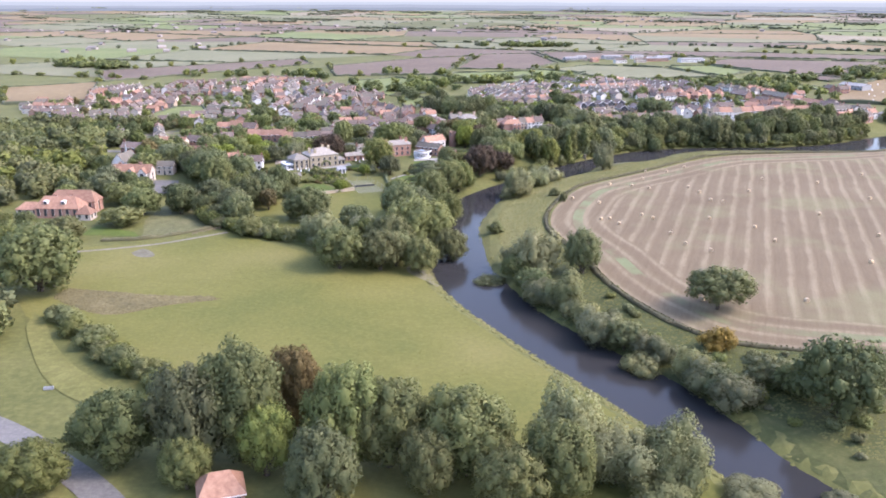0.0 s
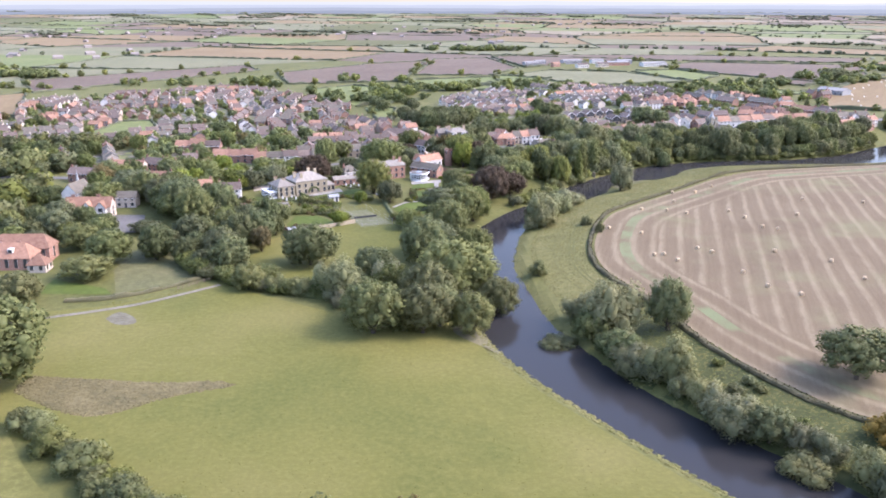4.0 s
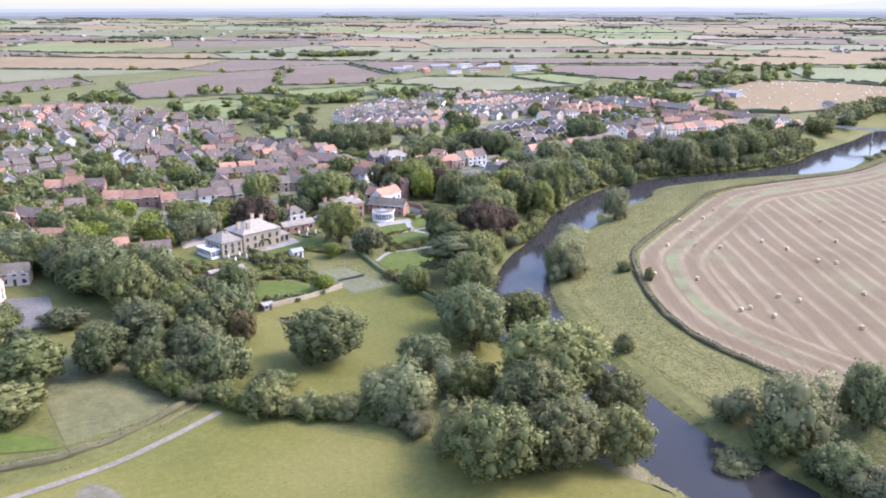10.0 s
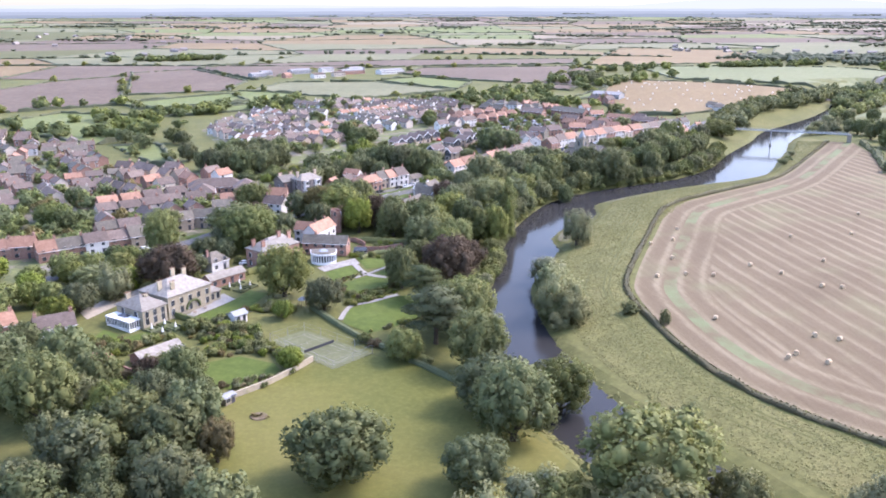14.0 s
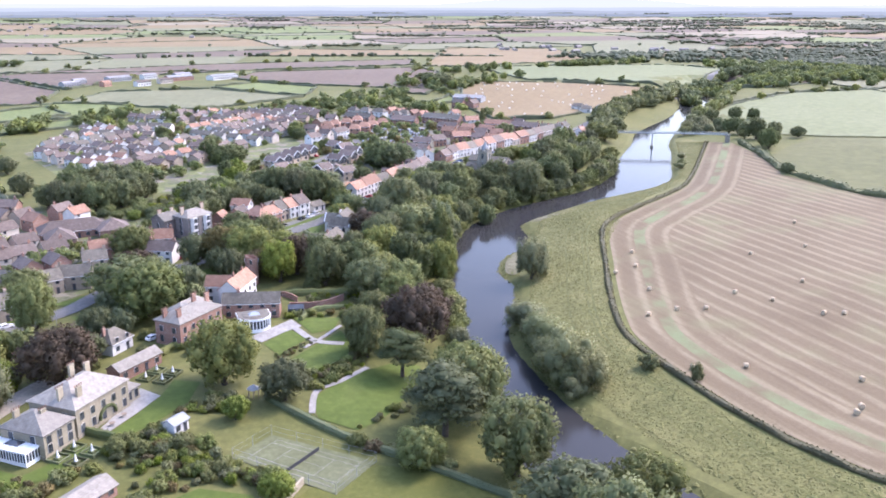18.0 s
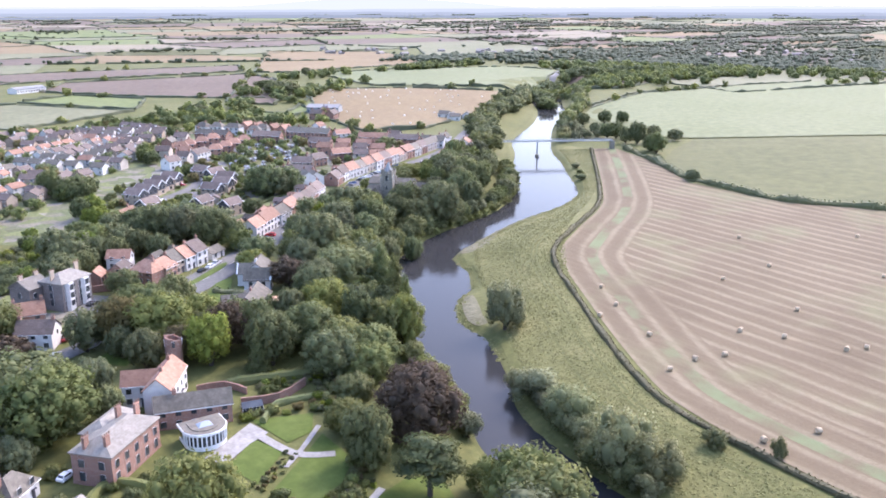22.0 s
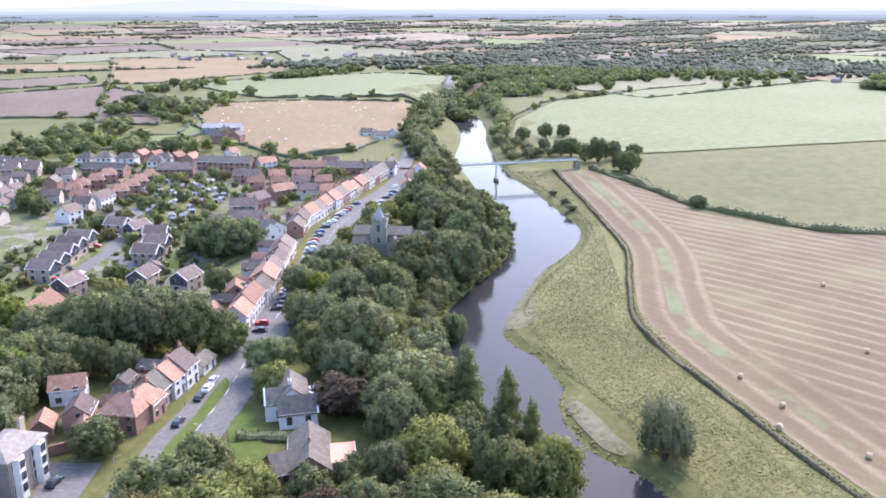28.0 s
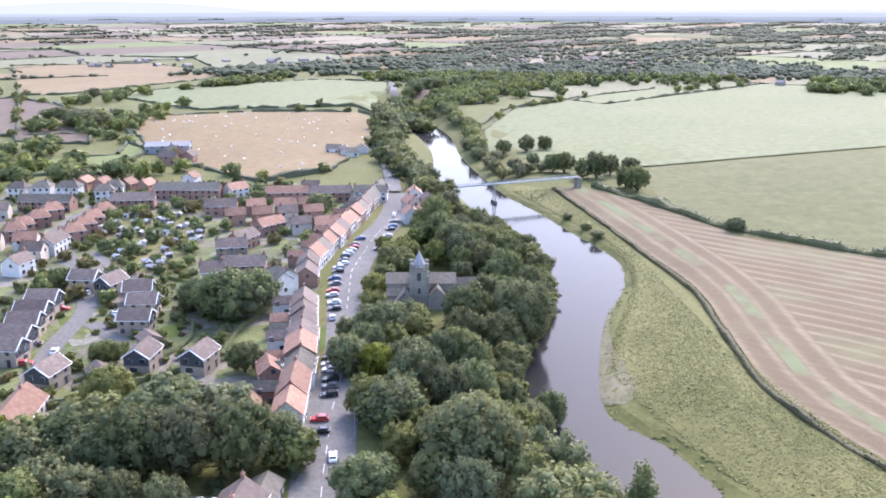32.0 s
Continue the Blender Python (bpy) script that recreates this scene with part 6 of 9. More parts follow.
# the estate
for a, b in (((145.6, 715), (148.7, 706.8)), ((136.3, 710.1), (139.5, 701.9)), ((128, 704.1), (131.2, 696.9)), ((119.8, 698.1), (121.9, 690.9)), ((111.5, 693.1), (113.6, 685.8)), ((101.1, 667.2), (108.4, 668.3)), ((167.3, 717.6), (169.4, 710.3)), ((165.3, 703.3), (171.5, 703.1)),
             ((163.4, 693.1), (167.5, 685.8)), ((154.1, 683.1), (157.3, 675.9)), ((141.7, 676.2), (144.8, 667.9)), ((118.7, 651.6), (126, 653.6)), ((123.8, 637.9), (131.1, 638.8))):
    estate_house(a, b)
house(136, 661.8, 60, 6, 5.5, 2.4, 1.6, BUFF, BROWN_TILE, "low estate garage with tiled roof", stacks=(), detail=0)
house(112.5, 657.9, 60, 7, 6, 2.5, 1.8, BUFF, BROWN_TILE, "low estate bungalow wing with tiled roof", stacks=(), detail=1)
on_ridge((79, 655.6), (93.7, 663), 9, 3.0, 3.6, PINK, RED_TILE, "pink-roofed dormer house with white lean-to", stacks=(0.6,), detail=2)
for a, b in (((205.7, 788.2), (209.9, 785)), ((214, 792.1), (218.2, 788.9)), ((226.4, 795.8), (230.6, 792.6)), ((239.8, 801.4), (244, 798.2)), ((213.2, 764.4), (217.3, 761.2)), ((224.5, 769.2), (228.7, 766)), ((234.9, 774), (239, 770.8)), ((247.2, 779.7), (252.4, 776.4))):
    on_ridge(a, b, 8, 5.0, 2.8, BRICK, RED_TILE, "red brick semi with orange hipped roof", 8.0, hip=2.0, stacks=(0,), group="red brick semis")
for a, b in (((271.1, 854), (273.2, 846.8)), ((276.3, 844.6), (279.5, 838.4)), ((280.5, 834.3), (284.8, 823.9)), ((279.8, 809.9), (285, 803.5)), ((291, 813.3), (295.1, 805.9))):
    on_ridge(a, b, 8, 5.2, 2.8, RENDER, SLATE, "white rendered semi with hipped grey roof", 9.0, hip=2.4, stacks=(0.5,), group="white semis")
on_ridge((249.8, 826.6), (257.3, 802.8), 8, 5.2, 2.6, BRICK, SLATE, "long dark brick terrace with slate roof")
on_ridge((266.7, 788.1), (276, 771.2), 8, 5.2, 2.8, BRICK, BROWN_TILE, "dark brick terrace with brown roof")
on_ridge((295.2, 785.3), (306.1, 755.3), 8, 5.4, 2.8, BRICK, SLATE, "victorian brick terrace with slate roof", stacks=(-1, -0.5, 0, 0.5, 1))
for a, b, wall, roof in (((310.9, 731.9), (319.8, 713.7), BRICK, RED_TILE), ((319.8, 712.7), (328, 693.9), BRICK, BROWN_TILE), ((330, 692.8), (335.2, 677.3), RENDER, SLATE), ((308.1, 753), (317.9, 748.9), RENDER, RED_TILE), ((274.9, 742.1), (280.9, 729.1), BRICK, BROWN_TILE),
                         ((251, 699.2), (262.3, 694.6), BRICK, RED_TILE), ((227.3, 694.9), (239.7, 694.5), BRICK, BROWN_TILE), ((218, 696.3), (224.2, 686.8), GREY_STONE, BROWN_TILE), ((199.5, 680.5), (205.8, 666.9), BRICK, BROWN_TILE), ((189.2, 683), (194.4, 676.6), PINK, BROWN_TILE),
                         ((288.9, 713.9), (293.9, 705.3), BRICK, RED_TILE), ((263.4, 679), (269.6, 672.5), BRICK, RED_TILE), ((169.4, 748.7), (177.7, 749.6), RENDER, BROWN_TILE), ((186.1, 759.9), (189.2, 752.5), PINK, BROWN_TILE), ((193.4, 756.6), (205.9, 760.5), RENDER, BROWN_TILE)):
    on_ridge(a, b, 7.5, 4.8, 2.7, wall, roof, {RED_TILE: "village house with red tile roof", BROWN_TILE: "village house with brown tile roof", SLATE: "village house with grey slate roof"}[roof], 8)
# the west end
W_END = "west street houses"
terrace((-161.7, 570.7), (-133.4, 569.4), [9, 8, 9], 8, [(BRICK, RED_TILE, 0, "red brick house with pantile roof"), (BRICK, RED_TILE, 0.4, "red brick house with pantile roof"), (BRICK, BROWN_TILE, 0, "brick house with brown roof")], W_END)
terrace((-131, 535.3), (-104.3, 530.4), [9, 8, 8], 8, [(BRICK, RED_TILE, 0.2, "brick cottage with orange pantiles"), (BRICK, RED_TILE, -0.1, "brick cottage with orange pantiles"), (BRICK, RED_TILE, 0.2, "brick cottage with orange pantiles")], W_END)
terrace((-103.2, 521.8), (-61.7, 528.8), [7, 9, 8, 8, 8], 8, [(BRICK, RED_TILE, 0.1, "brick cottage with red hipped roof"), (BRICK, SLATE, 0, "brick cottage with slate roof"), (RENDER, BROWN_TILE, 0.1, "pale cottage with brown roof"), (BRICK, BROWN_TILE, 0, "brick cottage with brown roof"), (BUFF, SLATE, 0.3, "buff cottage with slate roof")], W_END)
for a, b, wall, roof in (((-50.4, 548.7), (-43.3, 549.1), BUFF, SLATE), ((-42.3, 551.1), (-33.2, 546.2), BUFF, SLATE), ((-31.1, 563.5), (-23.1, 561.9), BUFF, SLATE), ((-25, 575.3), (-15, 573.5), BRICK, RED_TILE), ((-7.1, 561.8), (-0.3, 554.3), RENDER, BROWN_TILE), ((-2.1, 575.7), (5.7, 572.1), BRICK, RED_TILE),
                         ((-52.5, 547.8), (-58.6, 559.9), PINK, SLATE), ((-180, 506.5), (-161.2, 504), PINK, RED_TILE), ((-162.4, 513.7), (-151.5, 509), BRICK, BROWN_TILE), ((-150.4, 509.8), (-137.3, 508.9), BRICK, RED_TILE), ((-151, 471.5), (-137, 469.6), BRICK, RED_TILE),
                         ((-124.8, 444.2), (-112.1, 448), BRICK, RED_TILE), ((-106.7, 439), (-96.3, 440.2), RENDER, BROWN_TILE), ((-145, 524.8), (-136.4, 525.6), BRICK, BROWN_TILE), ((-194.8, 486.3), (-180.7, 482.7), BRICK, BROWN_TILE)):
    on_ridge(a, b, 7.5, 4.9, 2.8, wall, roof, {RED_TILE: "village house with red tile roof", BROWN_TILE: "village house with brown tile roof", SLATE: "village house with grey slate roof"}[roof], 8, detail=2)
for x, y, L, W, turn in ((-18.9, 616.1, 26, 13, -10), (-27, 605.5, 13, 11, 80), (-5.8, 606.6, 12, 12, 80)):
    house(x, y, turn, L, W, 3.2, 3.4, BRICK, BROWN_TILE, "low brick school hall with broad brown roof", hip=5.0, stacks=(), detail=1)


GREY_BRICK = brick_material("grey_brown_brick", (0.16, 0.135, 0.125), (0.21, 0.18, 0.165), (0.25, 0.23, 0.21))


def grand_house():
    ob = thing("guest_house", "tall bay-fronted grey-brown brick townhouse with white windows", "house")
    ob.matrix_world = pose(18.4, 582.5, -4.6)
    block(ob, 0, 0, 17, 12, 9, 8.2, 2.2, GREY_BRICK, STONE_SLATE, 3.5, 4, 3, ((-5, 0, 2.4, BUFF), (5, 0, 2.4, BUFF)), 1)
    block(ob, -9, 5, 17, 8, 8, 7.0, 2.4, GREY_BRICK, STONE_SLATE, 0, 2, 2, ((-3, 0, 2.4, BUFF), (3, 0, 2.2, BUFF)), 1)
    for bx in (-3.2, 3.2):
        bm = bmesh.new()
        prism(bm, [(bx - 1.7, -4.5), (bx - 1.0, -5.5), (bx + 1.0, -5.5), (bx + 1.7, -4.5)], -1, 8.0)
        bay = part("bay", bm, RENDER, ob, "white bay")
        bay.matrix_basis = pose(0, 0, 0, 0, 0, 17)
        for r in range(3):
            put_window(bay, bx, -5.5, 0.9 + r * 2.5, 0, 1.4, 1.6)
    FOOT.extend([(18.4, 582.5, 8), (10.7, 585.9, 6)])


def school_house():
    ob = thing("gabled_house", "half-timbered house with red roof and white gables", "house")
    ob.matrix_world = pose(-157.5, 406.6, ground_z(-157.5, 406.6))
    block(ob, 0, 0, 0, 20, 8, 5.6, 3.4, PINK, RED_TILE, 0, 5, 2, ((-7, 0, 2.4, BRICK), (4, 0, 2.4, BRICK)), 1)
    for x in (-6.5, 0.5, 6.5):
        bm = bmesh.new()
        box(bm, x - 2.2, -6.2, -1, x + 2.2, -3.9, 5.4)
        bm.faces.new([bm.verts.new(p) for p in ((x - 2.2, -6.2, 5.4), (x + 2.2, -6.2, 5.4), (x, -6.2, 8.0))])
        g = part("gable", bm, RENDER, ob, "white gabled bay")
        for z in (1.0, 3.6):
            put_window(g, x, -6.2, z, 0, 1.8, 1.5)
        bm = bmesh.new()
        gable_roof(bm, 5.4, 4.6, 5.3, 2.7, 0.3, 0, 0.2)
        r = part("gable_roof", bm, RED_TILE, ob)
        r.matrix_basis = pose(x, -3.8, 0, 0, 0, 90)
    FOOT.append((-157.5, 406.6, 11))
    house(-173.1, 433.8, 80, 14, 8, 6.0, 4.4, RENDER, SLATE, "white chapel with steep slate roof", stacks=(), detail=2)
    house(-146.9, 426.1, 0, 9, 7, 4.5, 2.6, PINK, SLATE, "slate-roofed house behind the trees", stacks=(), detail=1)
    ob = thing("spirelet", "thin grey spirelet on the chapel roof", "spire")
    ob.matrix_world = pose(-174.3, 439.3, ground_z(-173.1, 433.8) + 9.6)
    bm = bmesh.new()
    tube(bm, (0, 0, -0.5), (0, 0, 0.8), 0.7, 0.7, 6)
    tube(bm, (0, 0, 0.8), (0, 0, 5.5), 0.75, 0.03, 6)
    part("spire", bm, LEAD, ob)


def red_villa():
    ob = thing("villa", "large villa with red tile roofs and dormers", "house")
    ob.matrix_world = pose(-163.1, 334.9, ground_z(-163.1, 334.9))
    block(ob, 0, 0, 0, 20, 10, 4.6, 4.4, BRICK, RED_TILE, 3.0, 6, 2, ((-3, 2, 2.0, BRICK), (4, 2, 2.0, BRICK)), 2)
    block(ob, 2, 10, 0, 22, 9, 5.4, 4.2, BRICK, RED_TILE, 3.0, 5, 2, (), 1)
    block(ob, 13.5, -5, 0, 6.5, 6.5, 3.0, 3.0, PINK, RED_TILE, 3.0, 2, 1, (), 2)
    block(ob, -15, 2, 0, 10, 8, 3.2, 2.4, PINK, RED_TILE, 2.5, 3, 1)
    for x in (-5, 3):
        solid("dormer", [(x - 0.9, -4.0, 6.2, x + 0.9, -1.2, 7.7)], RENDER, ob)
        put_window(ob, x, -4.02, 6.4, 0, 1.2, 1.0)
    FOOT.extend([(-163.1, 334.9, 11), (-154.3, 342.9, 10)])
    # the house under the trees at the lane
    house(-26.5, 115.3, 20, 9, 8, 3.0, 3.2, BRICK, RED_TILE, "red-roofed house among trees by the lane", hip=2.5, stacks=(), detail=1)


def riverside_villa():
    on_ridge((59.5, 539.5), (47, 530.5), 8.5, 2.8, 3.2, BRICK, SLATE, "wide grey-roofed bungalow in the trees", stacks=(0.2,), detail=1)
    on_ridge((44.5, 538.5), (51.5, 534.0), 7.0, 2.8, 2.8, BRICK, SLATE, "cross wing of the grey-roofed bungalow", stacks=(), detail=1)
    ob = thing("sun_room", "flat orange-topped extension of the bungalow", "extension")
    ob.matrix_world = pose(56.0, 529.0, ground_z(56.0, 529.0), 0, 0, 36)
    solid("wall", [(-3.8, -2.8, -1, 3.8, 2.8, 2.9)], BRICK, ob)
    solid("roof", [(-4.1, -3.1, 2.9, 4.1, 3.1, 3.15)], plain("orange_roof", (0.50, 0.29, 0.20), 0.8), ob, "bare orange roof deck")
    solid("fascia", [(-4.2, -3.2, 2.7, 4.2, -3.1, 3.2), (-4.2, 3.1, 2.7, 4.2, 3.2, 3.2)], WHITE, ob)
    for x in (-2, 2):
        put_window(ob, x, -2.8, 0.4, 0, 2.2, 2.0)
    villa = thing("white_villa", "white villa with steep slate roofs and white bargeboards", "house")
    villa.matrix_world = pose(69.5, 551.5, ground_z(69.5, 551.5), 0, 0, 40)
    block(villa, 2.5, 0, 0, 11, 7.5, 4.8, 3.0, RENDER, SLATE, 0, 3, 2, ((-2.5, 0.4, 2.2, RENDER),), 1)
    block(villa, -4.8, -1.0, 90, 8.5, 5.2, 3.6, 3.2, RENDER, SLATE, 0, 2, 1, (), 1)
    block(villa, -0.6, 3.2, 90, 6.0, 5.0, 4.4, 2.8, RENDER, SLATE, 0, 1, 1, (), 1)
    for x, y, L, eaves in ((-4.8, -5.4, 5.2, 3.6), (-0.6, 6.3, 5.0, 4.4)):
        bm = bmesh.new()
        gable_roof(bm, 0.16, L + 0.5, eaves - 0.25, 3.0, 0.1, 0, 0.32, 0, 0)
        barge = part("bargeboard", bm, WHITE, villa, "white painted bargeboard")
        barge.matrix_basis = pose(x, y, 0, 0, 0, 90)
    FOOT.extend([(69.5, 551.5, 7), (52, 534, 7), (56, 529, 5)])
    room = thing("conservatory", "white glazed conservatory beside the villa", "conservatory")
    room.matrix_world = pose(77.3, 552.1, ground_z(77.3, 552.1), 0, 0, 40)
    solid("base", [(-2.4, -1.8, -0.6, 2.4, 1.8, 0.6)], RENDER, room)
    solid("glazing", [(-2.3, -1.7, 0.6, 2.3, 1.7, 2.3)], GLASS, room)
    for x in (-2.35, -1.2, 0, 1.2, 2.35):
        for y in (-1.75, 1.75):
            solid("mullion", [(x - 0.06, y - 0.06, 0.6, x + 0.06, y + 0.06, 2.3)], WHITE, room)
    solid("roof", [(-2.6, -2.0, 2.3, 2.6, 2.0, 2.5)], WHITE, room)


grand_house()
school_house()
red_villa()
riverside_villa()


def church():
    """A nave behind a square tower, with a lower aisle and chancel."""
    ob = thing("church", "grey stone parish church with short spire on its tower", "church")
    ob.matrix_world = pose(194.7, 602.8, ground_z(194.7, 602.8), 0, 0, -69)
    block(ob, 0.5, 5.2, 0, 22, 8.5, 7.4, 2.2, GREY_STONE, SLATE, 0, 6, 1, (), 1)
    block(ob, -6.2, -0.4, 0, 8, 4.6, 4.6, 1.6, GREY_STONE, SLATE, 0, 3, 1)
    block(ob, -4.6, -3.2, 90, 6, 4.6, 4.2, 2.4, GREY_STONE, SLATE, 0, 1, 1)
    block(ob, 5.8, -0.6, 90, 5.5, 5.0, 4.6, 2.6, GREY_STONE, SLATE, 0, 1, 1)
    block(ob, 15.0, 5.2, 0, 8, 6.5, 5.6, 2.4, GREY_STONE, SLATE, 0, 2, 1, (), 1)
    bm = bmesh.new()
    box(bm, -2.7, -2.7, -1, 2.7, 2.7, 13.0)
    t = part("tower", bm, GREY_STONE, ob, "square stone tower")
    for h in (4.5, 9.0, 12.6):
        solid("string_course", [(-2.9, -2.9, h, 2.9, 2.9, h + 0.3)], GREY_STONE, t)
    for sx in (-1, 1):
        for sy in (-1, 1):
            solid("buttress", [(sx * 2.65 - 0.5, sy * 2.65 - 0.5, -1, sx * 2.65 + 0.5, sy * 2.65 + 0.5, 11.0)], GREY_STONE, t)
    for k in range(4):
        a = math.radians(90 * k)
        for h, w, tall in ((9.4, 1.1, 2.6), (5.2, 0.7, 1.8)):
            put_window(t, 2.72 * math.sin(a), -2.72 * math.cos(a), h, 90 * k, w, tall)
        for j in range(4):
            bm = bmesh.new()
            p = Matrix.Rotation(a, 4, "Z") @ Vector((-2.1 + 1.4 * j, -2.55, 13.0))
            box(bm, p.x - 0.42, p.y - 0.42, 13.0, p.x + 0.42, p.y + 0.42, 13.9 if 0 < j < 3 else 15.0)
            part("battlement", bm, GREY_STONE, t)
    bm = bmesh.new()
    tube(bm, (0, 0, 13.0), (0, 0, 14.4), 2.2, 2.0, 8)
    tube(bm, (0, 0, 14.4), (0, 0, 18.6), 2.0, 0.06, 8)
    part("spire", bm, LEAD, t, "short leaded spire")
    bm = bmesh.new()
    tube(bm, (0, 0, 18.4), (0, 0, 20.2), 0.07, 0.04, 6)
    part("flagpole", bm, LEAD, t)
    FOOT.append((198, 604, 12))


church()


def footbridge():
    """A long slender deck with lattice rails, carried by one trestle in the river."""
    ob = thing("footbridge", "slender pale steel footbridge on a river trestle", "bridge")
    a, b = np.array((360.0, 665.0)), np.array((421.0, 599.0))
    d = (b - a) / np.hypot(*(b - a))
    L = float(np.hypot(*(b - a)))
    steel = plain("pale_steel", (0.30, 0.31, 0.30), 0.6, 0.4)
    ob.matrix_world = pose(a[0], a[1], -3.6, 0, 0, math.degrees(math.atan2(d[1], d[0])))
    solid("deck", [(0, -1.2, -0.55, L, 1.2, -0.15)], steel, ob)
    for s in (-1.2, 1.2):
        solid("girder", [(0, s - 0.07, -0.6, L, s + 0.07, 0.1)], steel, ob, "pale painted side girder")
        for k in range(int(L / 2.5) + 1):
            x = k * 2.5
            bm = bmesh.new()
            tube(bm, (x, s, 0), (x, s, 1.2), 0.045, 0.045, 5)
            part("post", bm, steel, ob)
        for h in (0.65, 1.2):
            solid("rail", [(0, s - 0.035, h - 0.035, L, s + 0.035, h + 0.035)], steel, ob)
    x = 38.0
    for s in (-1.0, 1.0):
        bm = bmesh.new()
        tube(bm, (x, s * 1.6, -10.0), (x, s * 0.9, -0.5), 0.28, 0.22, 8)
        part("trestle_leg", bm, steel, ob)
    for h in (-3.2, -6.5):
        bm = bmesh.new()
        tube(bm, (x, -1.2, h), (x, 1.2, h), 0.10, 0.10, 6)
        part("cross_brace", bm, steel, ob)
    bm = bmesh.new()
    prism(bm, [(x - 0.9, -2.4), (x, -3.2), (x + 0.9, -2.4), (x + 0.9, 2.4), (x, 3.2), (x - 0.9, 2.4)], -12.5, -9.2)
    part("pier_foot", bm, GREY_STONE, ob)
    for end in (0.0, L):
        solid("abutment", [(end - 1.4, -1.8, -9.0, end + 1.4, 1.8, -0.6)], GREY_STONE, ob)


footbridge()


# ---- bales ----
def bales():
    straw = mottled("straw", (0.42, 0.32, 0.20), (0.53, 0.41, 0.26), (0.63, 0.50, 0.33), 0.6, 3.0)
    wrap = plain("pale_bale_wrap", (0.72, 0.68, 0.60), 0.6, 0.4)
    first = None
    spots = [(121.6, 449), (133.8, 449.6), (116.4, 429.7), (96.3, 414.4), (107.4, 411.8), (115.4, 406.4), (136.5, 409.5), (139.5, 397.3), (182, 431.8), (209, 424.1), (85, 372.9), (72.9, 381.5), (140.6, 380.2), (145.6, 376), (101.2, 348.9), (85.4, 341.5), (117.9, 292.1), (113, 253.7),
             (146.5, 329.3), (148, 307.7), (88.3, 333.1), (105.2, 343.5), (130.6, 343.6), (165.7, 401.3), (183.1, 353.1), (134.4, 234.8), (100.4, 235.3), (107.5, 317.1), (110.1, 301.2), (146.4, 461.6), (81.4, 340.7), (174.6, 279.1), (194.2, 317), (164.4, 239.9), (220.8, 387), (221.1, 285.5), (242.4, 447.6), (274.5, 408.3)]
    for x, y in spots:
        rng = random.Random(x * 7 + y)
        if first is None:
            ob = thing("hay_bale", "round straw bale on the stubble", "bale", "bales on the stubble field")
            bm = bmesh.new()
            prof = [(0.0, 0.62), (0.05, 0.70), (0.6, 0.72), (1.15, 0.70), (1.2, 0.62)]
            rings = [[bm.verts.new((px - 0.6, r * math.cos(2 * math.pi * k / 18), 0.7 + r * math.sin(2 * math.pi * k / 18))) for k in range(18)] for px, r in prof]
            for p, q in zip(rings, rings[1:]):
                for k in range(18):
                    bm.faces.new((p[k], p[(k + 1) % 18], q[(k + 1) % 18], q[k]))
            bm.faces.new(rings[0][::-1])
            bm.faces.new(rings[-1])
            part("straw_roll", bm, straw, ob)
            for px in (-0.3, 0.0, 0.3):
                bm = bmesh.new()
                tube(bm, (px - 0.03, 0, 0.7), (px + 0.03, 0, 0.7), 0.725, 0.725, 18)
                part("twine", bm, straw, ob)
            first = ob
            ob.matrix_world = pose(x, y, ground_z(x, y) + 0.1, 0, 0, rng.uniform(0, 180))
        else:
            copy_thing(first, pose(x, y, ground_z(x, y) + 0.1, 0, 0, rng.uniform(0, 180)))
    rng = random.Random(5)
    ring = FIELD_RINGS[7]
    pale = {}
    n = 0
    while n < 60:
        x, y = rng.uniform(350, 620), rng.uniform(755, 1000)
        if inside(np.array([(x, y)]), ring)[0]:
            ob = copy_thing(first, pose(x, y, ground_z(x, y) + 0.2, 0, 0, rng.uniform(0, 180)))
            ob["group"] = "bales on the far stubble"
            for piece in ob.children:
                if piece.data not in pale:
                    pale[piece.data] = piece.data.copy()
                    pale[piece.data].materials[0] = wrap
                piece.data = pale[piece.data]
            n += 1


bales()

# ---- cars ----
PAINTS = ["black", "white", "silver", "red", "grey", "blue", "black", "silver", "white", "grey"]
for n, (x, y) in enumerate([(181, 626.3), (186.2, 629.3), (192.5, 633.3), (196.7, 635.3), (203.9, 638.2), (209.1, 641.1), (217.3, 643.9), (221.4, 645.8), (226.6, 646.6), (230.7, 648.5), (235.8, 650.4), (240, 651.2), (244.1, 652.1), (248.2, 652.9), (252.3, 654.8), (261.5, 656.5)]):
    car(x, y, 118 + (n * 37) % 9, PAINTS[n % 10])
for n, (x, y) in enumerate([(295.1, 655.8), (287.1, 653.2), (281, 651.5), (269.8, 647.9), (262.6, 646.2), (256.5, 644.4), (249.3, 642.6)]):
    car(x, y, 105 + (n * 23) % 9, PAINTS[(n + 4) % 10])
for n, (x, y, p) in enumerate([(145.5, 609.3, "black"), (141.3, 607.4, "silver"), (138.2, 605.4, "white"), (133, 602.4, "black"), (128.9, 600.4, "grey"), (124.7, 598.4, "black"), (112.2, 594.4, "red"), (107, 591.3, "black")]):
    car(x, y, 112 + (n * 31) % 12, p)
car(148.6, 610.3, 115, "red", True)
car(173.6, 623.3, 30, "silver")
car(154.8, 608.1, 27, "black")
car(150.7, 606.1, 27, "grey")
car(97.6, 583.2, 27, "white")
car(91.3, 588.3, 20, "grey")
car(307.1, 661.2, 20, "white")
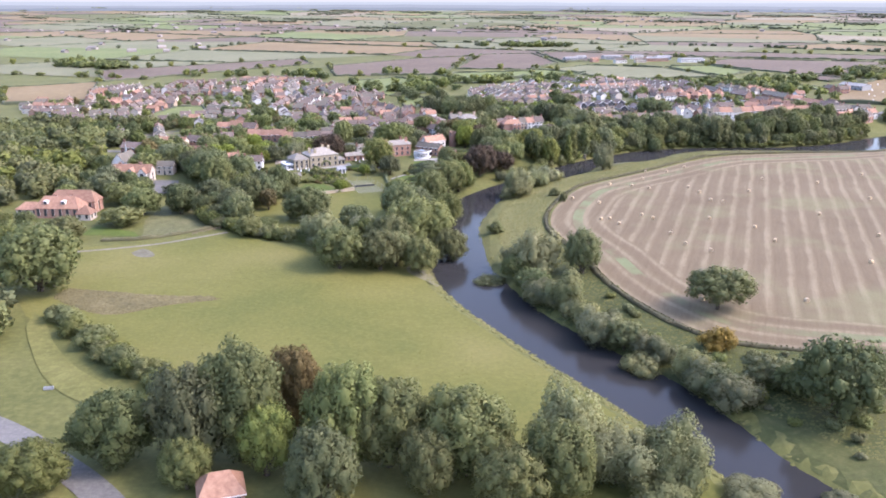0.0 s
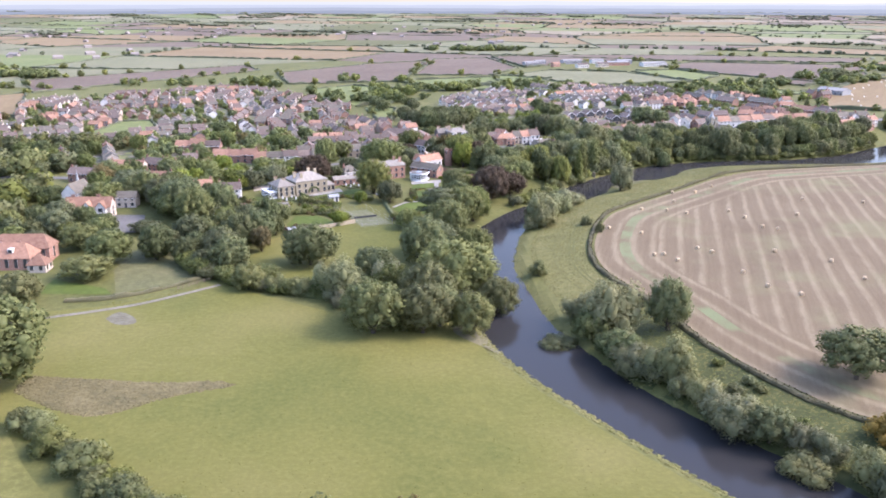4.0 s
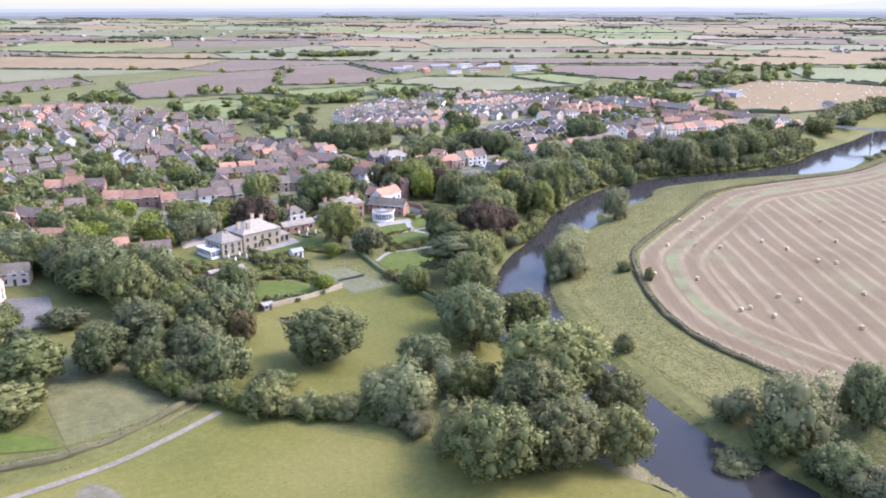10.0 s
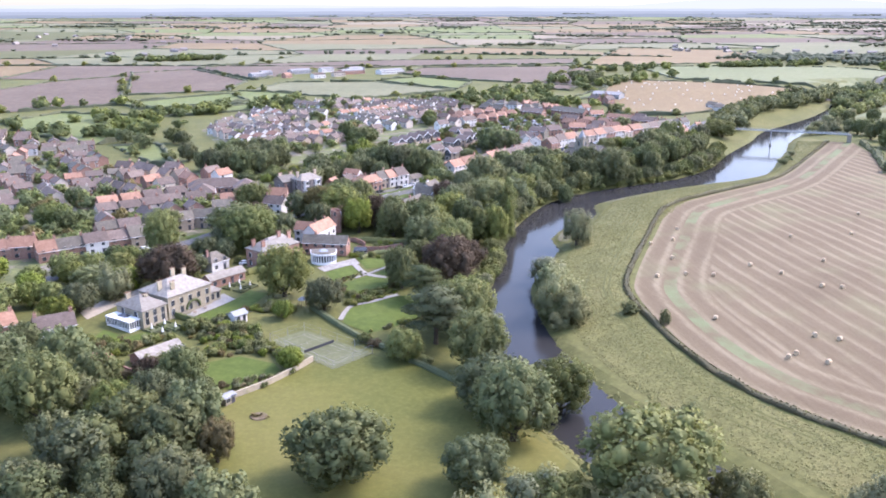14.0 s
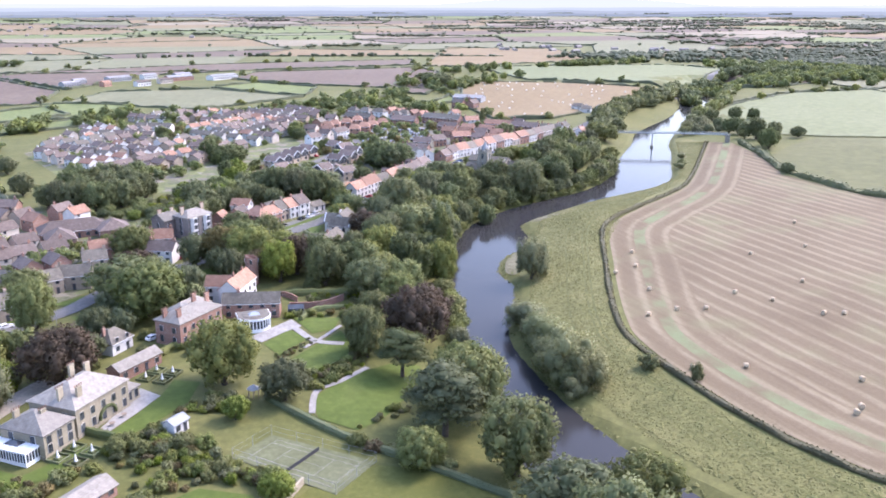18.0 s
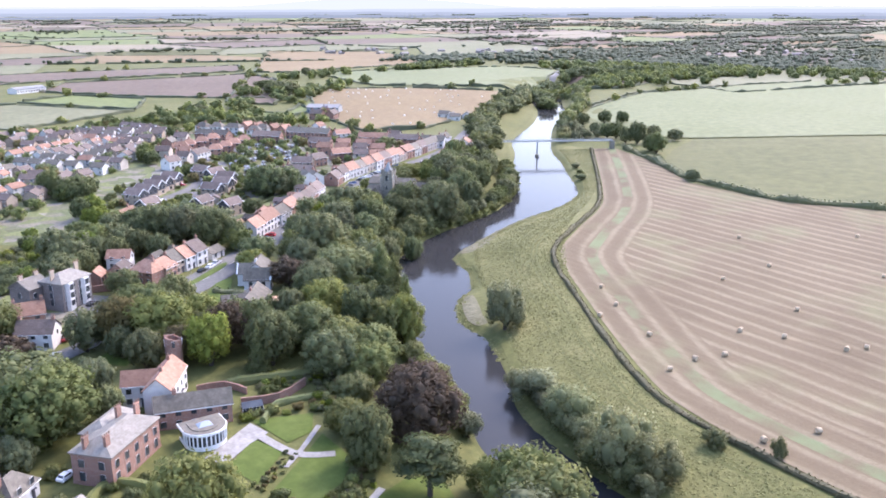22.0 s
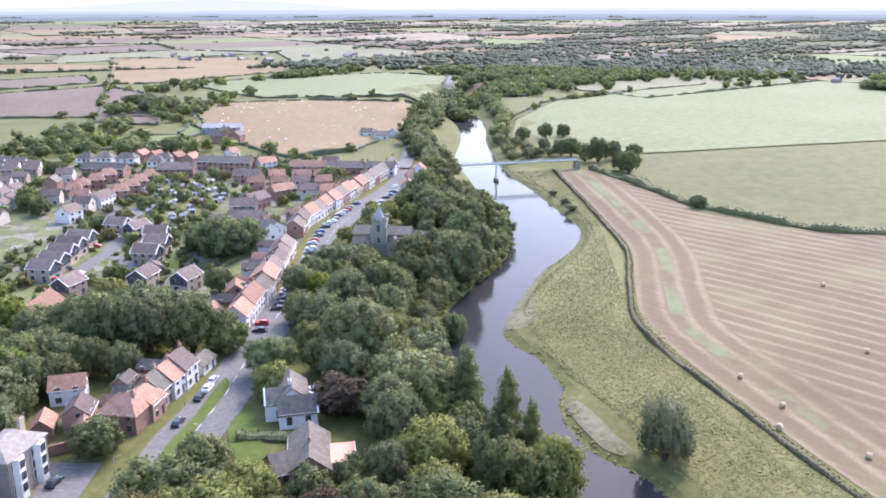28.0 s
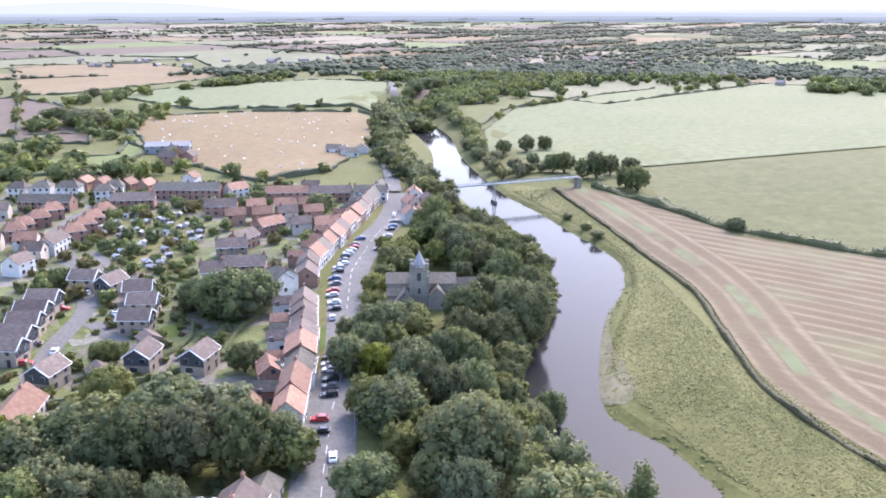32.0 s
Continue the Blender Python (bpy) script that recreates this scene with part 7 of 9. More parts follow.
for x, y, t, p in ((52.6, 571, 20, "black"), (64.6, 575.6, 20, "black"), (69.7, 577.4, 20, "white"), (73.8, 579.4, 22, "silver"), (152, 688.3, 60, "white"), (140.7, 675.2, 60, "black"), (165.3, 710.4, 30, "white"), (149.8, 706.7, -60, "red"), (124, 691.9, -60, "black"),
                   (112.5, 683.8, -60, "red"), (121.9, 682.7, 35, "white"), (2.7, 556.2, 60, "red"), (-5.3, 546.5, 40, "silver"), (-35.2, 487.1, 20, "white"), (-71.9, 522.5, 10, "black"), (-65.7, 522.9, 10, "white"), (22.5, 575.3, 20, "black"), (-12.8, 630.1, 0, "white"), (-8.8, 630.7, 0, "silver"), (-4.7, 631.4, 0, "grey")):
    car(x, y, t, p)
# meadow trees
grove('d', [(-53, 128.4, 18.0, 18.3), (-36.6, 129.5, 24.4, 19.3), (-26.5, 132, 27.7, 19.3), (6.5, 129.6, 21.6, 18.7)], 3, 'meadow trees')
grove('l', [(-19.4, 124.8, 17.3, 13.1)], 3, 'meadow trees')
grove('a', [(-16.4, 141.5, 23.8, 14.7)], 3, 'meadow trees')
grove('o', [(-2.4, 129, 25.7, 18.7), (23.3, 126.8, 20.9, 23.3), (-66.5, 116.4, 11.5, 16.7), (32.2, 115.6, 14.1, 17.7), (15.4, 119.3, 15.5, 13.2)], 3, 'meadow trees')
grove('g', [(45.8, 128.8, 23.7, 17.6), (54.6, 125.4, 15.0, 18.7), (67.1, 125.9, 16.7, 19.0), (82.5, 122.2, 4.6, 14.2), (63.3, 116.2, 6.3, 14.7)], 3, 'meadow trees')
# meadow hedge
grove('d', [(-123.6, 235.1, 24.7, 29.6)], 2, 'meadow hedge')
grove('b', [(-103, 209, 6.0, 12), (-95, 199, 6.8, 12), (-86, 192, 7.0, 12.5), (-79, 182, 5.2, 10), (-71, 176, 7.2, 12), (-64, 172, 6.4, 11), (-57, 166, 5.8, 11)], 2, 'meadow hedge')
grove('o', [(-142.5, 294, 11.2, 17.0), (-159.7, 286.3, 8.9, 14.5)], 2, 'meadow hedge')
# riverside copse
grove('g', [(-37.8, 298, 15.9, 15.8), (-22.7, 307.5, 12.7, 12.1), (-42.9, 304.1, 13.1, 11.8), (-29.8, 279.7, 13.8, 12.1)], 2, 'riverside copse')
grove('d', [(-27.6, 322.3, 11.7, 15.0), (-4.7, 353.1, 16.0, 21.1), (-17.7, 272.7, 10.5, 13.2)], 2, 'riverside copse')
grove('o', [(-25.7, 266.7, 17.6, 19.7), (-8.7, 288, 17.7, 21.1), (1.7, 303.3, 22.5, 29.0), (-5.1, 275.3, 14.5, 14.5), (-19.8, 305.4, 11.0, 14.8), (-10.7, 268.7, 16.7, 18.7), (4.2, 269.5, 14.4, 14.6), (14.5, 291.5, 15.0, 14.0), (10.7, 401.2, 19.7, 18.7)], 2, 'riverside copse')
# paddock trees
grove('o', [(-51.9, 337.4, 16.5, 21.1), (-91.8, 380.8, 12.9, 12.4), (-67, 321.6, 4.9, 13.0)], 2, 'paddock trees')
grove('d', [(-8.9, 338.4, 20.8, 19.0), (-116.9, 408.4, 17.4, 20.8), (-106.3, 388.1, 19.5, 17.9), (-99, 362.5, 12.9, 17.6), (-82.6, 379.8, 14.6, 12.4), (-75.3, 388, 16.1, 12.1), (-71.2, 380.8, 10.3, 8.2), (-85.4, 339.5, 14.0, 15.6), (-98.5, 337.4, 10.8, 11.2), (-90.3, 330.4, 8.1, 9.7)], 2, 'paddock trees')
grove('a', [(-73.3, 355.8, 11.2, 8.8)], 2, 'paddock trees')
# wood by the paddock
grove('d', [(-101, 359.1, 14.0, 15.7), (-115.9, 404.1, 13.4, 23.9), (-131.1, 435.2, 12.6, 23.9), (-149.5, 448.1, 14.0, 24.8), (-125.1, 379.8, 5.7, 15.1), (-79.1, 325.8, 14.9, 15.7)], 1, 'wood by the paddock')
grove('o', [(-128.6, 319.6, 8.8, 18.7), (-127.2, 338.3, 13.9, 18.2), (-69.9, 306.6, 9.7, 12.5), (-158.7, 426.4, 12.4, 19.4), (-143.9, 356.6, 11.6, 15.9)], 1, 'wood by the paddock')
grove('b', [(-59.9, 303.7, 4.2, 8.1), (-54.9, 302.8, 4.2, 8.0), (-48.9, 301.9, 4.2, 8.0)], 1, 'wood by the paddock')
# far bank bushes
grove('g', [(47.2, 267.8, 19.8, 18.8), (40.5, 280.2, 10.3, 13.5), (30.2, 264.2, 4.4, 12.5), (47.9, 240.7, 8.1, 14.7), (53.9, 233.4, 9.6, 12.0), (47.1, 404.1, 16.8, 16.3)], 2, 'far bank bushes')
grove('d', [(64, 264.9, 17.6, 14.3)], 2, 'far bank bushes')
grove('b', [(64.9, 389.9, 4.9, 6.5), (33.9, 326.9, 6.1, 8.7)], 2, 'far bank bushes')
# far bank bushes
grove('K', [(103.2, 227.2, 14.5, 22.5)], 2, 'far bank bushes')
grove('q', [(95.1, 197.3, 7.7, 12)], 2, 'far bank bushes')
grove('d', [(103.3, 175.4, 7.8, 14.6), (113.5, 156.3, 21.1, 23.0), (107.9, 167.9, 9.4, 12.8)], 2, 'far bank bushes')
grove('g', [(71.6, 187.8, 6.8, 12.2), (61.8, 206.2, 11.7, 13.8), (54.9, 232.4, 15.6, 16.8), (47, 252.8, 9.1, 11.9), (101.6, 124.1, 2.6, 8.1)], 2, 'far bank bushes')
# far bank bushes
grove('g', [(64.6, 436.3, 10.6, 15.1), (57.8, 423.5, 11.7, 12.9), (49.1, 403.9, 11.5, 14.6), (47.2, 395, 10.9, 11.7), (68.5, 445.3, 7.2, 7.8)], 2, 'far bank bushes')
grove('w', [(100.5, 471.0, 15.5, 14.0)], 2, 'far bank bushes')
grove('b', [(68, 376.7, 6.0, 4.1)], 2, 'far bank bushes')
# garden trees
grove('o', [(-27.3, 524.4, 14.2, 27.7), (-31.6, 448.6, 18.4, 17.6), (15.8, 409.4, 17.5, 18.2), (2.0, 376.1, 19.3, 17.5), (-14.5, 389.2, 9.6, 11.6), (8.4, 444.3, 15.2, 11.7), (-54.5, 547, 10.7, 14.6), (-73.9, 500.7, 9.0, 12.6), (-86.2, 485.2, 7.7, 16.9), (-43.4, 401, 4.4, 6.5)], 2, 'garden trees')
grove('d', [(-23.2, 432.4, 11.5, 12.6), (-2.4, 352.9, 12.6, 11.5)], 2, 'garden trees')
grove('a', [(10.6, 539.4, 15.5, 13.6)], 2, 'trees by the hall')
grove('o', [(-60.7, 510.5, 19, 14), (11.0, 349.3, 17.0, 17.0), (17.7, 531.5, 16.1, 19), (-72.3, 399.5, 9.5, 12.6)], 2, 'garden trees')
grove('g', [(-82.2, 467.5, 13.7, 12.5)], 2, 'garden trees')
grove('s', [(-63.4, 421.4, 2.6, 2.8), (-61.2, 422.6, 2.2, 2.4)], 2, 'golden shrubs')
grove('l', [(-37.3, 430.4, 6.4, 6.6), (-45.2, 395.9, 6.6, 7.6)], 2, 'garden trees')
grove('k', [(9.6, 428.2, 13.0, 15.0), (-0.5, 397.6, 17.0, 21.5)], 2, 'garden trees')
grove('c', [(27, 445.5, 18.5, 20.0), (-64, 474.5, 15.5, 18.5), (-80.8, 404.5, 6.5, 8.2)], 2, 'garden trees')
# trees by the hall
grove('d', [(41.7, 497.2, 14.7, 17.7), (40.6, 509.5, 8.9, 13.4), (23, 546.3, 14.5, 16.1), (33.6, 480.1, 13.9, 15.1)], 2, 'trees by the hall')
grove('c', [(26.5, 513.2, 15.3, 13.1), (39, 456.5, 13.3, 17.2), (-15.1, 557.3, 6.4, 17.4)], 2, 'trees by the hall')
grove('o', [(32.2, 535, 11.0, 14.1), (10.9, 543.8, 14.5, 10.5), (89.7, 531.3, 16.2, 21.5), (70.3, 486.9, 18.3, 11.9), (46.4, 478.1, 14.2, 17.1), (15, 457.4, 8.4, 10.8), (7.9, 442, 10.7, 8.9), (-12.1, 567.2, 13.7, 16.2), (-29.3, 505.2, 17.3, 25.2)], 2, 'trees by the hall')
grove('p', [(95.1, 518.4, 22, 8.6)], 2, 'trees by the hall')
grove('y', [(22.7, 496, 13.6, 7.6)], 2, 'trees by the hall')
# village trees
grove('d', [(115.3, 576.8, 11.3, 18.2), (80.9, 631.5, 14.0, 19.4), (91.3, 621.2, 15.0, 21.5), (98.6, 610.9, 13.0, 16.6), (102.6, 724.2, 11.5, 19.2), (161.4, 652.9, 16.9, 19.6), (171.8, 649.5, 14.5, 17.0), (59.5, 496, 18.2, 10.2), (108, 559.4, 11.8, 17.3)], 1, 'village trees')
grove('o', [(91.3, 589.4, 10.2, 13.5), (74.1, 560.3, 9.3, 12.3), (34.5, 576.7, 8.7, 12.0)], 1, 'village trees')
grove('l', [(85.2, 680.9, 10.9, 12.2)], 1, 'village trees')
grove('c', [(74.4, 541.2, 10.5, 15.6)], 1, 'village trees')
# churchyard trees
grove('d', [(162.1, 601.7, 12.5, 16.0), (153.9, 575.2, 15.2, 13.6), (176.8, 572.6, 14.3, 16.3), (191.4, 568.2, 22.0, 19.5), (268.9, 625.4, 10.7, 21.0), (257.6, 605.3, 13.9, 20.0), (100.8, 552.4, 20.7, 21.4), (84.2, 569.1, 10.9, 13.7), (130.8, 548.6, 12.0, 11.4), (134.1, 578.6, 14.2, 13.6), (146.4, 547.3, 11.5, 9.0), (225.6, 574.4, 15.3, 11.9), (149.6, 600, 11, 10.0)], 2, 'churchyard trees')
grove('g', [(114.3, 576.8, 14.2, 10.6)], 2, 'churchyard trees')
grove('o', [(88.7, 523.2, 10.2, 17.1), (80.5, 539.9, 5.9, 13.7), (120.4, 554, 13.3, 9.7)], 2, 'churchyard trees')
# village grove
grove('d', [(76.7, 632.6, 13.3, 17.3), (76.7, 617, 17.0, 16.6), (80.8, 607.8, 17.0, 16.3), (86, 597.5, 17.0, 16.1), (92.3, 592.4, 12.5, 10.9), (164.5, 652.9, 14.7, 24.3), (167.7, 667.3, 10.3, 15.7)], 2, 'village grove')
grove('o', [(54.1, 625.5, 12.5, 12.1), (130, 626.3, 9.0, 9.9), (119.8, 663, 7.7, 8.8)], 2, 'village grove')
grove('p', [(85.5, 503.7, 24, 8.5), (82.4, 496.6, 20, 7)], 2, 'village grove')
grove('b', [(91.6, 662, 5.5, 6.6)], 2, 'village grove')
# trees by the footbridge
grove('d', [(502.9, 667.2, 11, 12), (517.1, 655.1, 12, 13), (528.6, 645.4, 11, 11), (466.7, 637.2, 10, 9), (460.6, 616, 13, 14), (458.5, 622.3, 12, 12), (446.9, 601.6, 13, 12), (450.3, 594.4, 17, 14), (463.4, 588.2, 13, 12), (419.3, 566.1, 15, 15), (428.6, 573.1, 13, 13), (479.9, 578.8, 9, 12), (348.1, 511.6, 7.0, 9.2)], 1, 'trees by the footbridge')
grove('g', [(326.8, 570, 4.5, 8), (356.3, 590.4, 4, 7), (338.9, 577.6, 4, 7), (439.3, 648.6, 9, 13), (444.7, 640.7, 9, 12), (452.8, 637.3, 8, 12), (457.1, 658.3, 10, 14), (472.6, 666.8, 9, 13), (487.2, 667.5, 9, 13), (462.3, 648.2, 9, 12), (455.5, 628.6, 7, 9), (498.5, 683.3, 10, 14), (537.2, 704.4, 9, 13), (579.1, 717.2, 9, 13)], 1, 'trees by the footbridge')
grove('o', [(358.7, 657.7, 12.8, 21.9)], 1, 'trees by the footbridge')
# trees beyond the village
grove('y', [(338.8, 767.8, 10.6, 7.1), (324.9, 831, 6.1, 6.8)], 1, 'trees beyond the village')
grove('d', [(318.7, 855, 6.7, 13.8), (332.2, 939.9, 10.3, 19.5), (476, 991.9, 14.0, 38.0), (506, 1051.5, 9.3, 31.2), (647.5, 1142.5, 11.1, 12.5)], 1, 'trees beyond the village')
grove('o', [(293.9, 692.9, 11.2, 13.4), (168.3, 723.7, 7.5, 11.0), (305, 733.5, 6.5, 10.1), (511.4, 982.7, 7.1, 19.6)], 1, 'trees beyond the village')


# ---- the rest of the village ----
def spread(ring, spacing, seed, gap=0.0):
    """Even but irregular spots inside a ring."""
    rng = random.Random(seed)
    ring = np.array(ring, float)
    lo, hi = ring.min(0), ring.max(0)
    out = []
    y = lo[1]
    n = 0
    while y < hi[1]:
        x = lo[0] + (spacing / 2 if n % 2 else 0)
        while x < hi[0]:
            p = (x + rng.uniform(-0.35, 0.35) * spacing, y + rng.uniform(-0.35, 0.35) * spacing)
            if inside(np.array([p]), ring)[0]:
                out.append(p)
            x += spacing
        y += spacing * 0.87
        n += 1
    return out


def infill(ring, angle, kinds, rows=(17, 21), along=11.0, seed=1, group="", loose=18, joined=""):
    """Closes of houses inside a ring: each small block has its own bearing."""
    rng = random.Random(seed)
    ring = np.array(ring, float)
    made = []
    for cx, cy in spread(ring, 58, seed + 50):
        turn = angle + rng.choice((-0.6, 86.1)) + rng.uniform(-loose, loose)
        ca, sa = math.cos(radians(turn)), math.sin(radians(turn))
        wall, roof, label = rng.choice(kinds)
        v, n = -27.0, 0
        while v < 28:
            u = -28.0 + rng.uniform(-3, 3)
            side = rng.random() < 0.35
            while u < 28:
                x, y = cx + u * ca - v * sa + rng.uniform(-0.8, 0.8), cy + u * sa + v * ca + rng.uniform(-1.2, 1.2)
                u += along * rng.uniform(0.9, 1.15) + (7 if rng.random() < 0.12 else 0)
                if rng.random() < 0.4:
                    wall, roof, label = rng.choice(kinds)
                if not inside(np.array([(x, y)]), ring)[0] or not free_spot(x, y, 4.2):
                    continue
                if any((x - a) ** 2 + (y - b) ** 2 < (w * 0.40 + 3.5) ** 2 for a, b, w in PLANTED):
                    continue
                if any(inside(np.array([(x, y)]), r)[0] for r in FIELD_RINGS) or line_distance(np.array([(x, y)]), VILLAGE_ROADS)[0] < 9:
                    continue
                face = turn + (90 if side else 0) + rng.uniform(-4, 4)
                if joined:
                    made.append((x, y, face, wall, roof))
                    FOOT.append((x, y, 4.2))
                else:
                    house(x, y, face, 8.5, 7.0, 4.9, 2.6, wall, roof, label, stacks=(0.8,), detail=0, group=group)
            v += rows[n % 2]
            n += 1
    if joined:
        joined_houses("estate_houses", made, joined)


VILLAGE_ROADS = np.array([(101.1, 671.4), (121.9, 684.7), (151.9, 699.5), (164.2, 711.5), (174.5, 727.7), (193.3, 745.1), (218.3, 776.6), (245.1, 792.1), (267.7, 794.2), (296.2, 771.8)], float)
SEMI = [(BRICK, BROWN_TILE, "brick semi with brown tile roof"), (BRICK, RED_TILE, "brick semi with red tile roof"), (PINK, BROWN_TILE, "pale semi with brown tile roof"), (BUFF, BROWN_TILE, "buff brick semi with brown roof"), (BRICK, BROWN_TILE, "brick semi with brown tile roof")]
GREYS = [(PINK, SLATE, "pale house with grey roof"), (BUFF, BROWN_TILE, "buff house with brown roof"), (BRICK, BROWN_TILE, "brick house with brown roof"), (BRICK, SLATE, "brick house with grey roof"), (PINK, BROWN_TILE, "pale house with brown roof"), (BRICK, RED_TILE, "brick house with red roof"), (RENDER, BROWN_TILE, "white house with brown roof")]
PALE = [(RENDER, BROWN_TILE, "white house with brown roof"), (RENDER, SLATE, "white house with grey roof"), (RENDER, RED_TILE, "white house with red roof"), (PINK, BROWN_TILE, "pale house with brown roof"), (BUFF, BROWN_TILE, "buff house with brown roof")]
REDS = [(BRICK, RED_TILE, "brick house with red tile roof"), (RENDER, RED_TILE, "white house with red tile roof"), (PINK, BROWN_TILE, "pale house with brown roof"), (BRICK, SLATE, "brick house with slate roof")]
grove("d", [(-15.5, 708.4, 12, 13), (-13.6, 672.6, 12, 12), (1.6, 677.4, 13, 13), (18.9, 683.4, 13, 13), (34.2, 689.9, 13, 13), (7.9, 694, 13, 13), (24.2, 700.2, 13, 13), (-33.8, 766.2, 11, 14), (-42.1, 795.8, 11, 13), (-12, 783.1, 11, 13), (54.6, 638, 12, 12), (72.6, 625.3, 12, 13), (79.3, 679.9, 11, 10), (-8, 771.6, 10, 12)], 1, "village trees")
allot_ring = np.array([(229.7, 763.9), (257.6, 773.1), (273, 753.7), (251.2, 724.4), (214.9, 706.8), (193.2, 700.3), (189, 723.2)], float)
FIELD_RINGS.append(allot_ring)
infill([(-317.8, 618.9), (-371.8, 695.4), (-378.8, 835.7), (-214.4, 973.2), (-132.6, 901.3), (-64.2, 790.1), (-59.8, 648.4), (-103.6, 601), (-212.1, 600)], 8, GREYS, (17, 22), 10.8, 3, "west estate", joined="distant brick estate houses with brown and red roofs")
infill([(15.1, 709.5), (60.7, 696.2), (101.7, 731.4), (141.8, 745.8), (162.8, 776.5), (203.8, 816.4), (244.5, 845.8), (254.6, 914.4), (184.7, 908.6), (113.6, 890.4), (21.2, 833.5)], 28, PALE, (16, 20), 10.5, 4, "middle estate", joined="distant pale estate houses with grey and brown roofs")
infill([(167.3, 740.3), (188, 729.5), (239.9, 790.2), (306.2, 796.8), (350.8, 772), (335.9, 721.9), (275.9, 736.8), (244.8, 696.3), (219.3, 656.1), (285.8, 684.1), (326, 691.9), (345.9, 751.9), (316, 826.7), (259.6, 870.2), (208.8, 813.3)], 30, REDS, (17, 22), 11, 5, "north end houses")
infill([(21, 836), (75, 904), (132, 943), (205, 940), (300, 944), (268, 884), (246, 918), (184, 911), (113, 893)], 20, PALE, (16, 20), 10.5, 8, "upper estate", joined="distant pale estate houses below the fields")
infill([(36, 660), (80, 680), (121, 742), (100, 729), (61, 694), (38, 700)], 30, PALE, (16, 19), 10.5, 9, "near estate houses")
infill([(-80, 535), (-61, 536), (-41, 547), (-18, 575), (-5, 603), (-3, 626), (-6, 657), (-23, 642), (-27, 690), (-45, 720), (-66, 650), (-76, 585)], 12, REDS + SEMI, (15, 18), 9.6, 10, "old village houses")
infill([(-61.8, 640.1), (-20.9, 635.2), (-24.8, 682.5), (-53.6, 701.3), (-68.1, 670.9)], -35, SEMI, (17, 20), 9.5, 6, "school lane houses")
infill([(-242.3, 520.2), (-190, 518.5), (-173.8, 558.9), (-201.4, 583.6), (-253.5, 568.8)], 10, GREYS, (22, 26), 10.5, 7, "west lane houses", joined="brick houses along a lane")

# gardens: small trees and shrubs among the houses
rng = random.Random(21)
garden = []
for ring, gap, seed in (([(-317.8, 618.9), (-371.8, 695.4), (-378.8, 835.7), (-214.4, 973.2), (-132.6, 901.3), (-64.2, 790.1), (-59.8, 648.4), (-103.6, 601), (-212.1, 600)], 13, 1), ([(15.1, 709.5), (60.7, 696.2), (162.8, 776.5), (244.5, 845.8), (300, 944), (132, 943), (75, 904), (21.2, 833.5)], 10, 2),
                        ([(167.3, 740.3), (239.9, 790.2), (306.2, 796.8), (350.8, 772), (336.1, 691.5), (219.3, 656.1), (183.2, 662.7), (131.2, 720.4)], 13, 3), ([(-168, 520.9), (-61.7, 535.1), (-31.1, 571.7), (-61.9, 648.7), (-212.3, 616.3)], 10, 4)):
    for x, y in spread(ring, gap, seed):
        if free_spot(x, y, 2.0) and not any(inside(np.array([(x, y)]), r)[0] for r in FIELD_RINGS[:-1]):
            s = rng.uniform(0.6, 1.3) * (1.25 if seed == 4 else 1.0)
            garden.append((x, y, 5.2 * s, 6.2 * s, rng.choice("oodddboa")))
wood("garden_trees", garden, "small trees and shrubs in the village gardens")


def fill(ring, spacing, tall, wide, kinds, seed, near, group):
    r = random.Random(seed)
    made = []
    for x, y in spread(ring, spacing, seed):
        if free_spot(x, y, min(3.0, wide * 0.25)) and not any((x - a) ** 2 + (y - b) ** 2 < (0.28 * (w + wide)) ** 2 for a, b, w in PLANTED):
            k = r.uniform(0.75, 1.2)
            if near and group not in ("village trees", "village grove", "churchyard trees"):
                plant(x, y, tall * k, wide * k, r.choice(kinds), near, group)
            else:
                made.append((x, y, tall * k, wide * k, r.choice(kinds)))
    if made:
        wood("trees", made, ("close-set mixed " if near else "trees standing close ") + group, fine=min(near, 1))


# ---- taller trees that stand up among the roofs ----
TALL = [(-232.1, 540.2), (-245, 562.1), (-231.4, 563.8), (-216.7, 558), (-197.3, 515.4), (-201.2, 568.4), (-205.9, 612.9), (-186.1, 578.9), (-181.8, 596.3), (-173, 605.5), (-180, 659.3), (-170, 655.4), (-139, 596.7), (-126.8, 703.2), (-109.1, 616.6), (-83.7, 617.5), (-92.9, 572.2), (-204.8, 717.1), (-296.5, 698), (-259, 507.9), (-156.1, 456.6),
        (-157.8, 487.5), (-166.9, 456.7), (-132.9, 493.4), (-132.1, 527), (-106.2, 493.7), (-78, 508.4), (-145.8, 639.4), (-198.1, 435.2), (-213.4, 419), (-198.6, 410.9), (-183.2, 430.4), (88.6, 727.8), (97.4, 719.1), (108.5, 724), (104, 833.2), (85.8, 747.8), (173.6, 926.8), (177, 780.5), (276.4, 920.4), (253.7, 942.9), (58.9, 810), (237.4, 847.9), (43.7, 716.1), (31.3, 702.9)]
rng = random.Random(33)
tall_rows = []
for x, y in TALL:
    for k in range(rng.choice((1, 2, 2, 3))):
        p, q = x + k * rng.uniform(-9, 9), y + k * rng.uniform(-6, 6)
        if free_spot(p, q, 2.5):
            w = rng.uniform(8, 13)
            tall_rows.append((p, q, w * rng.uniform(0.85, 1.1), w, rng.choice("odddoo")))
wood("village_trees", tall_rows, "tall garden trees standing among the roofs", fine=1)
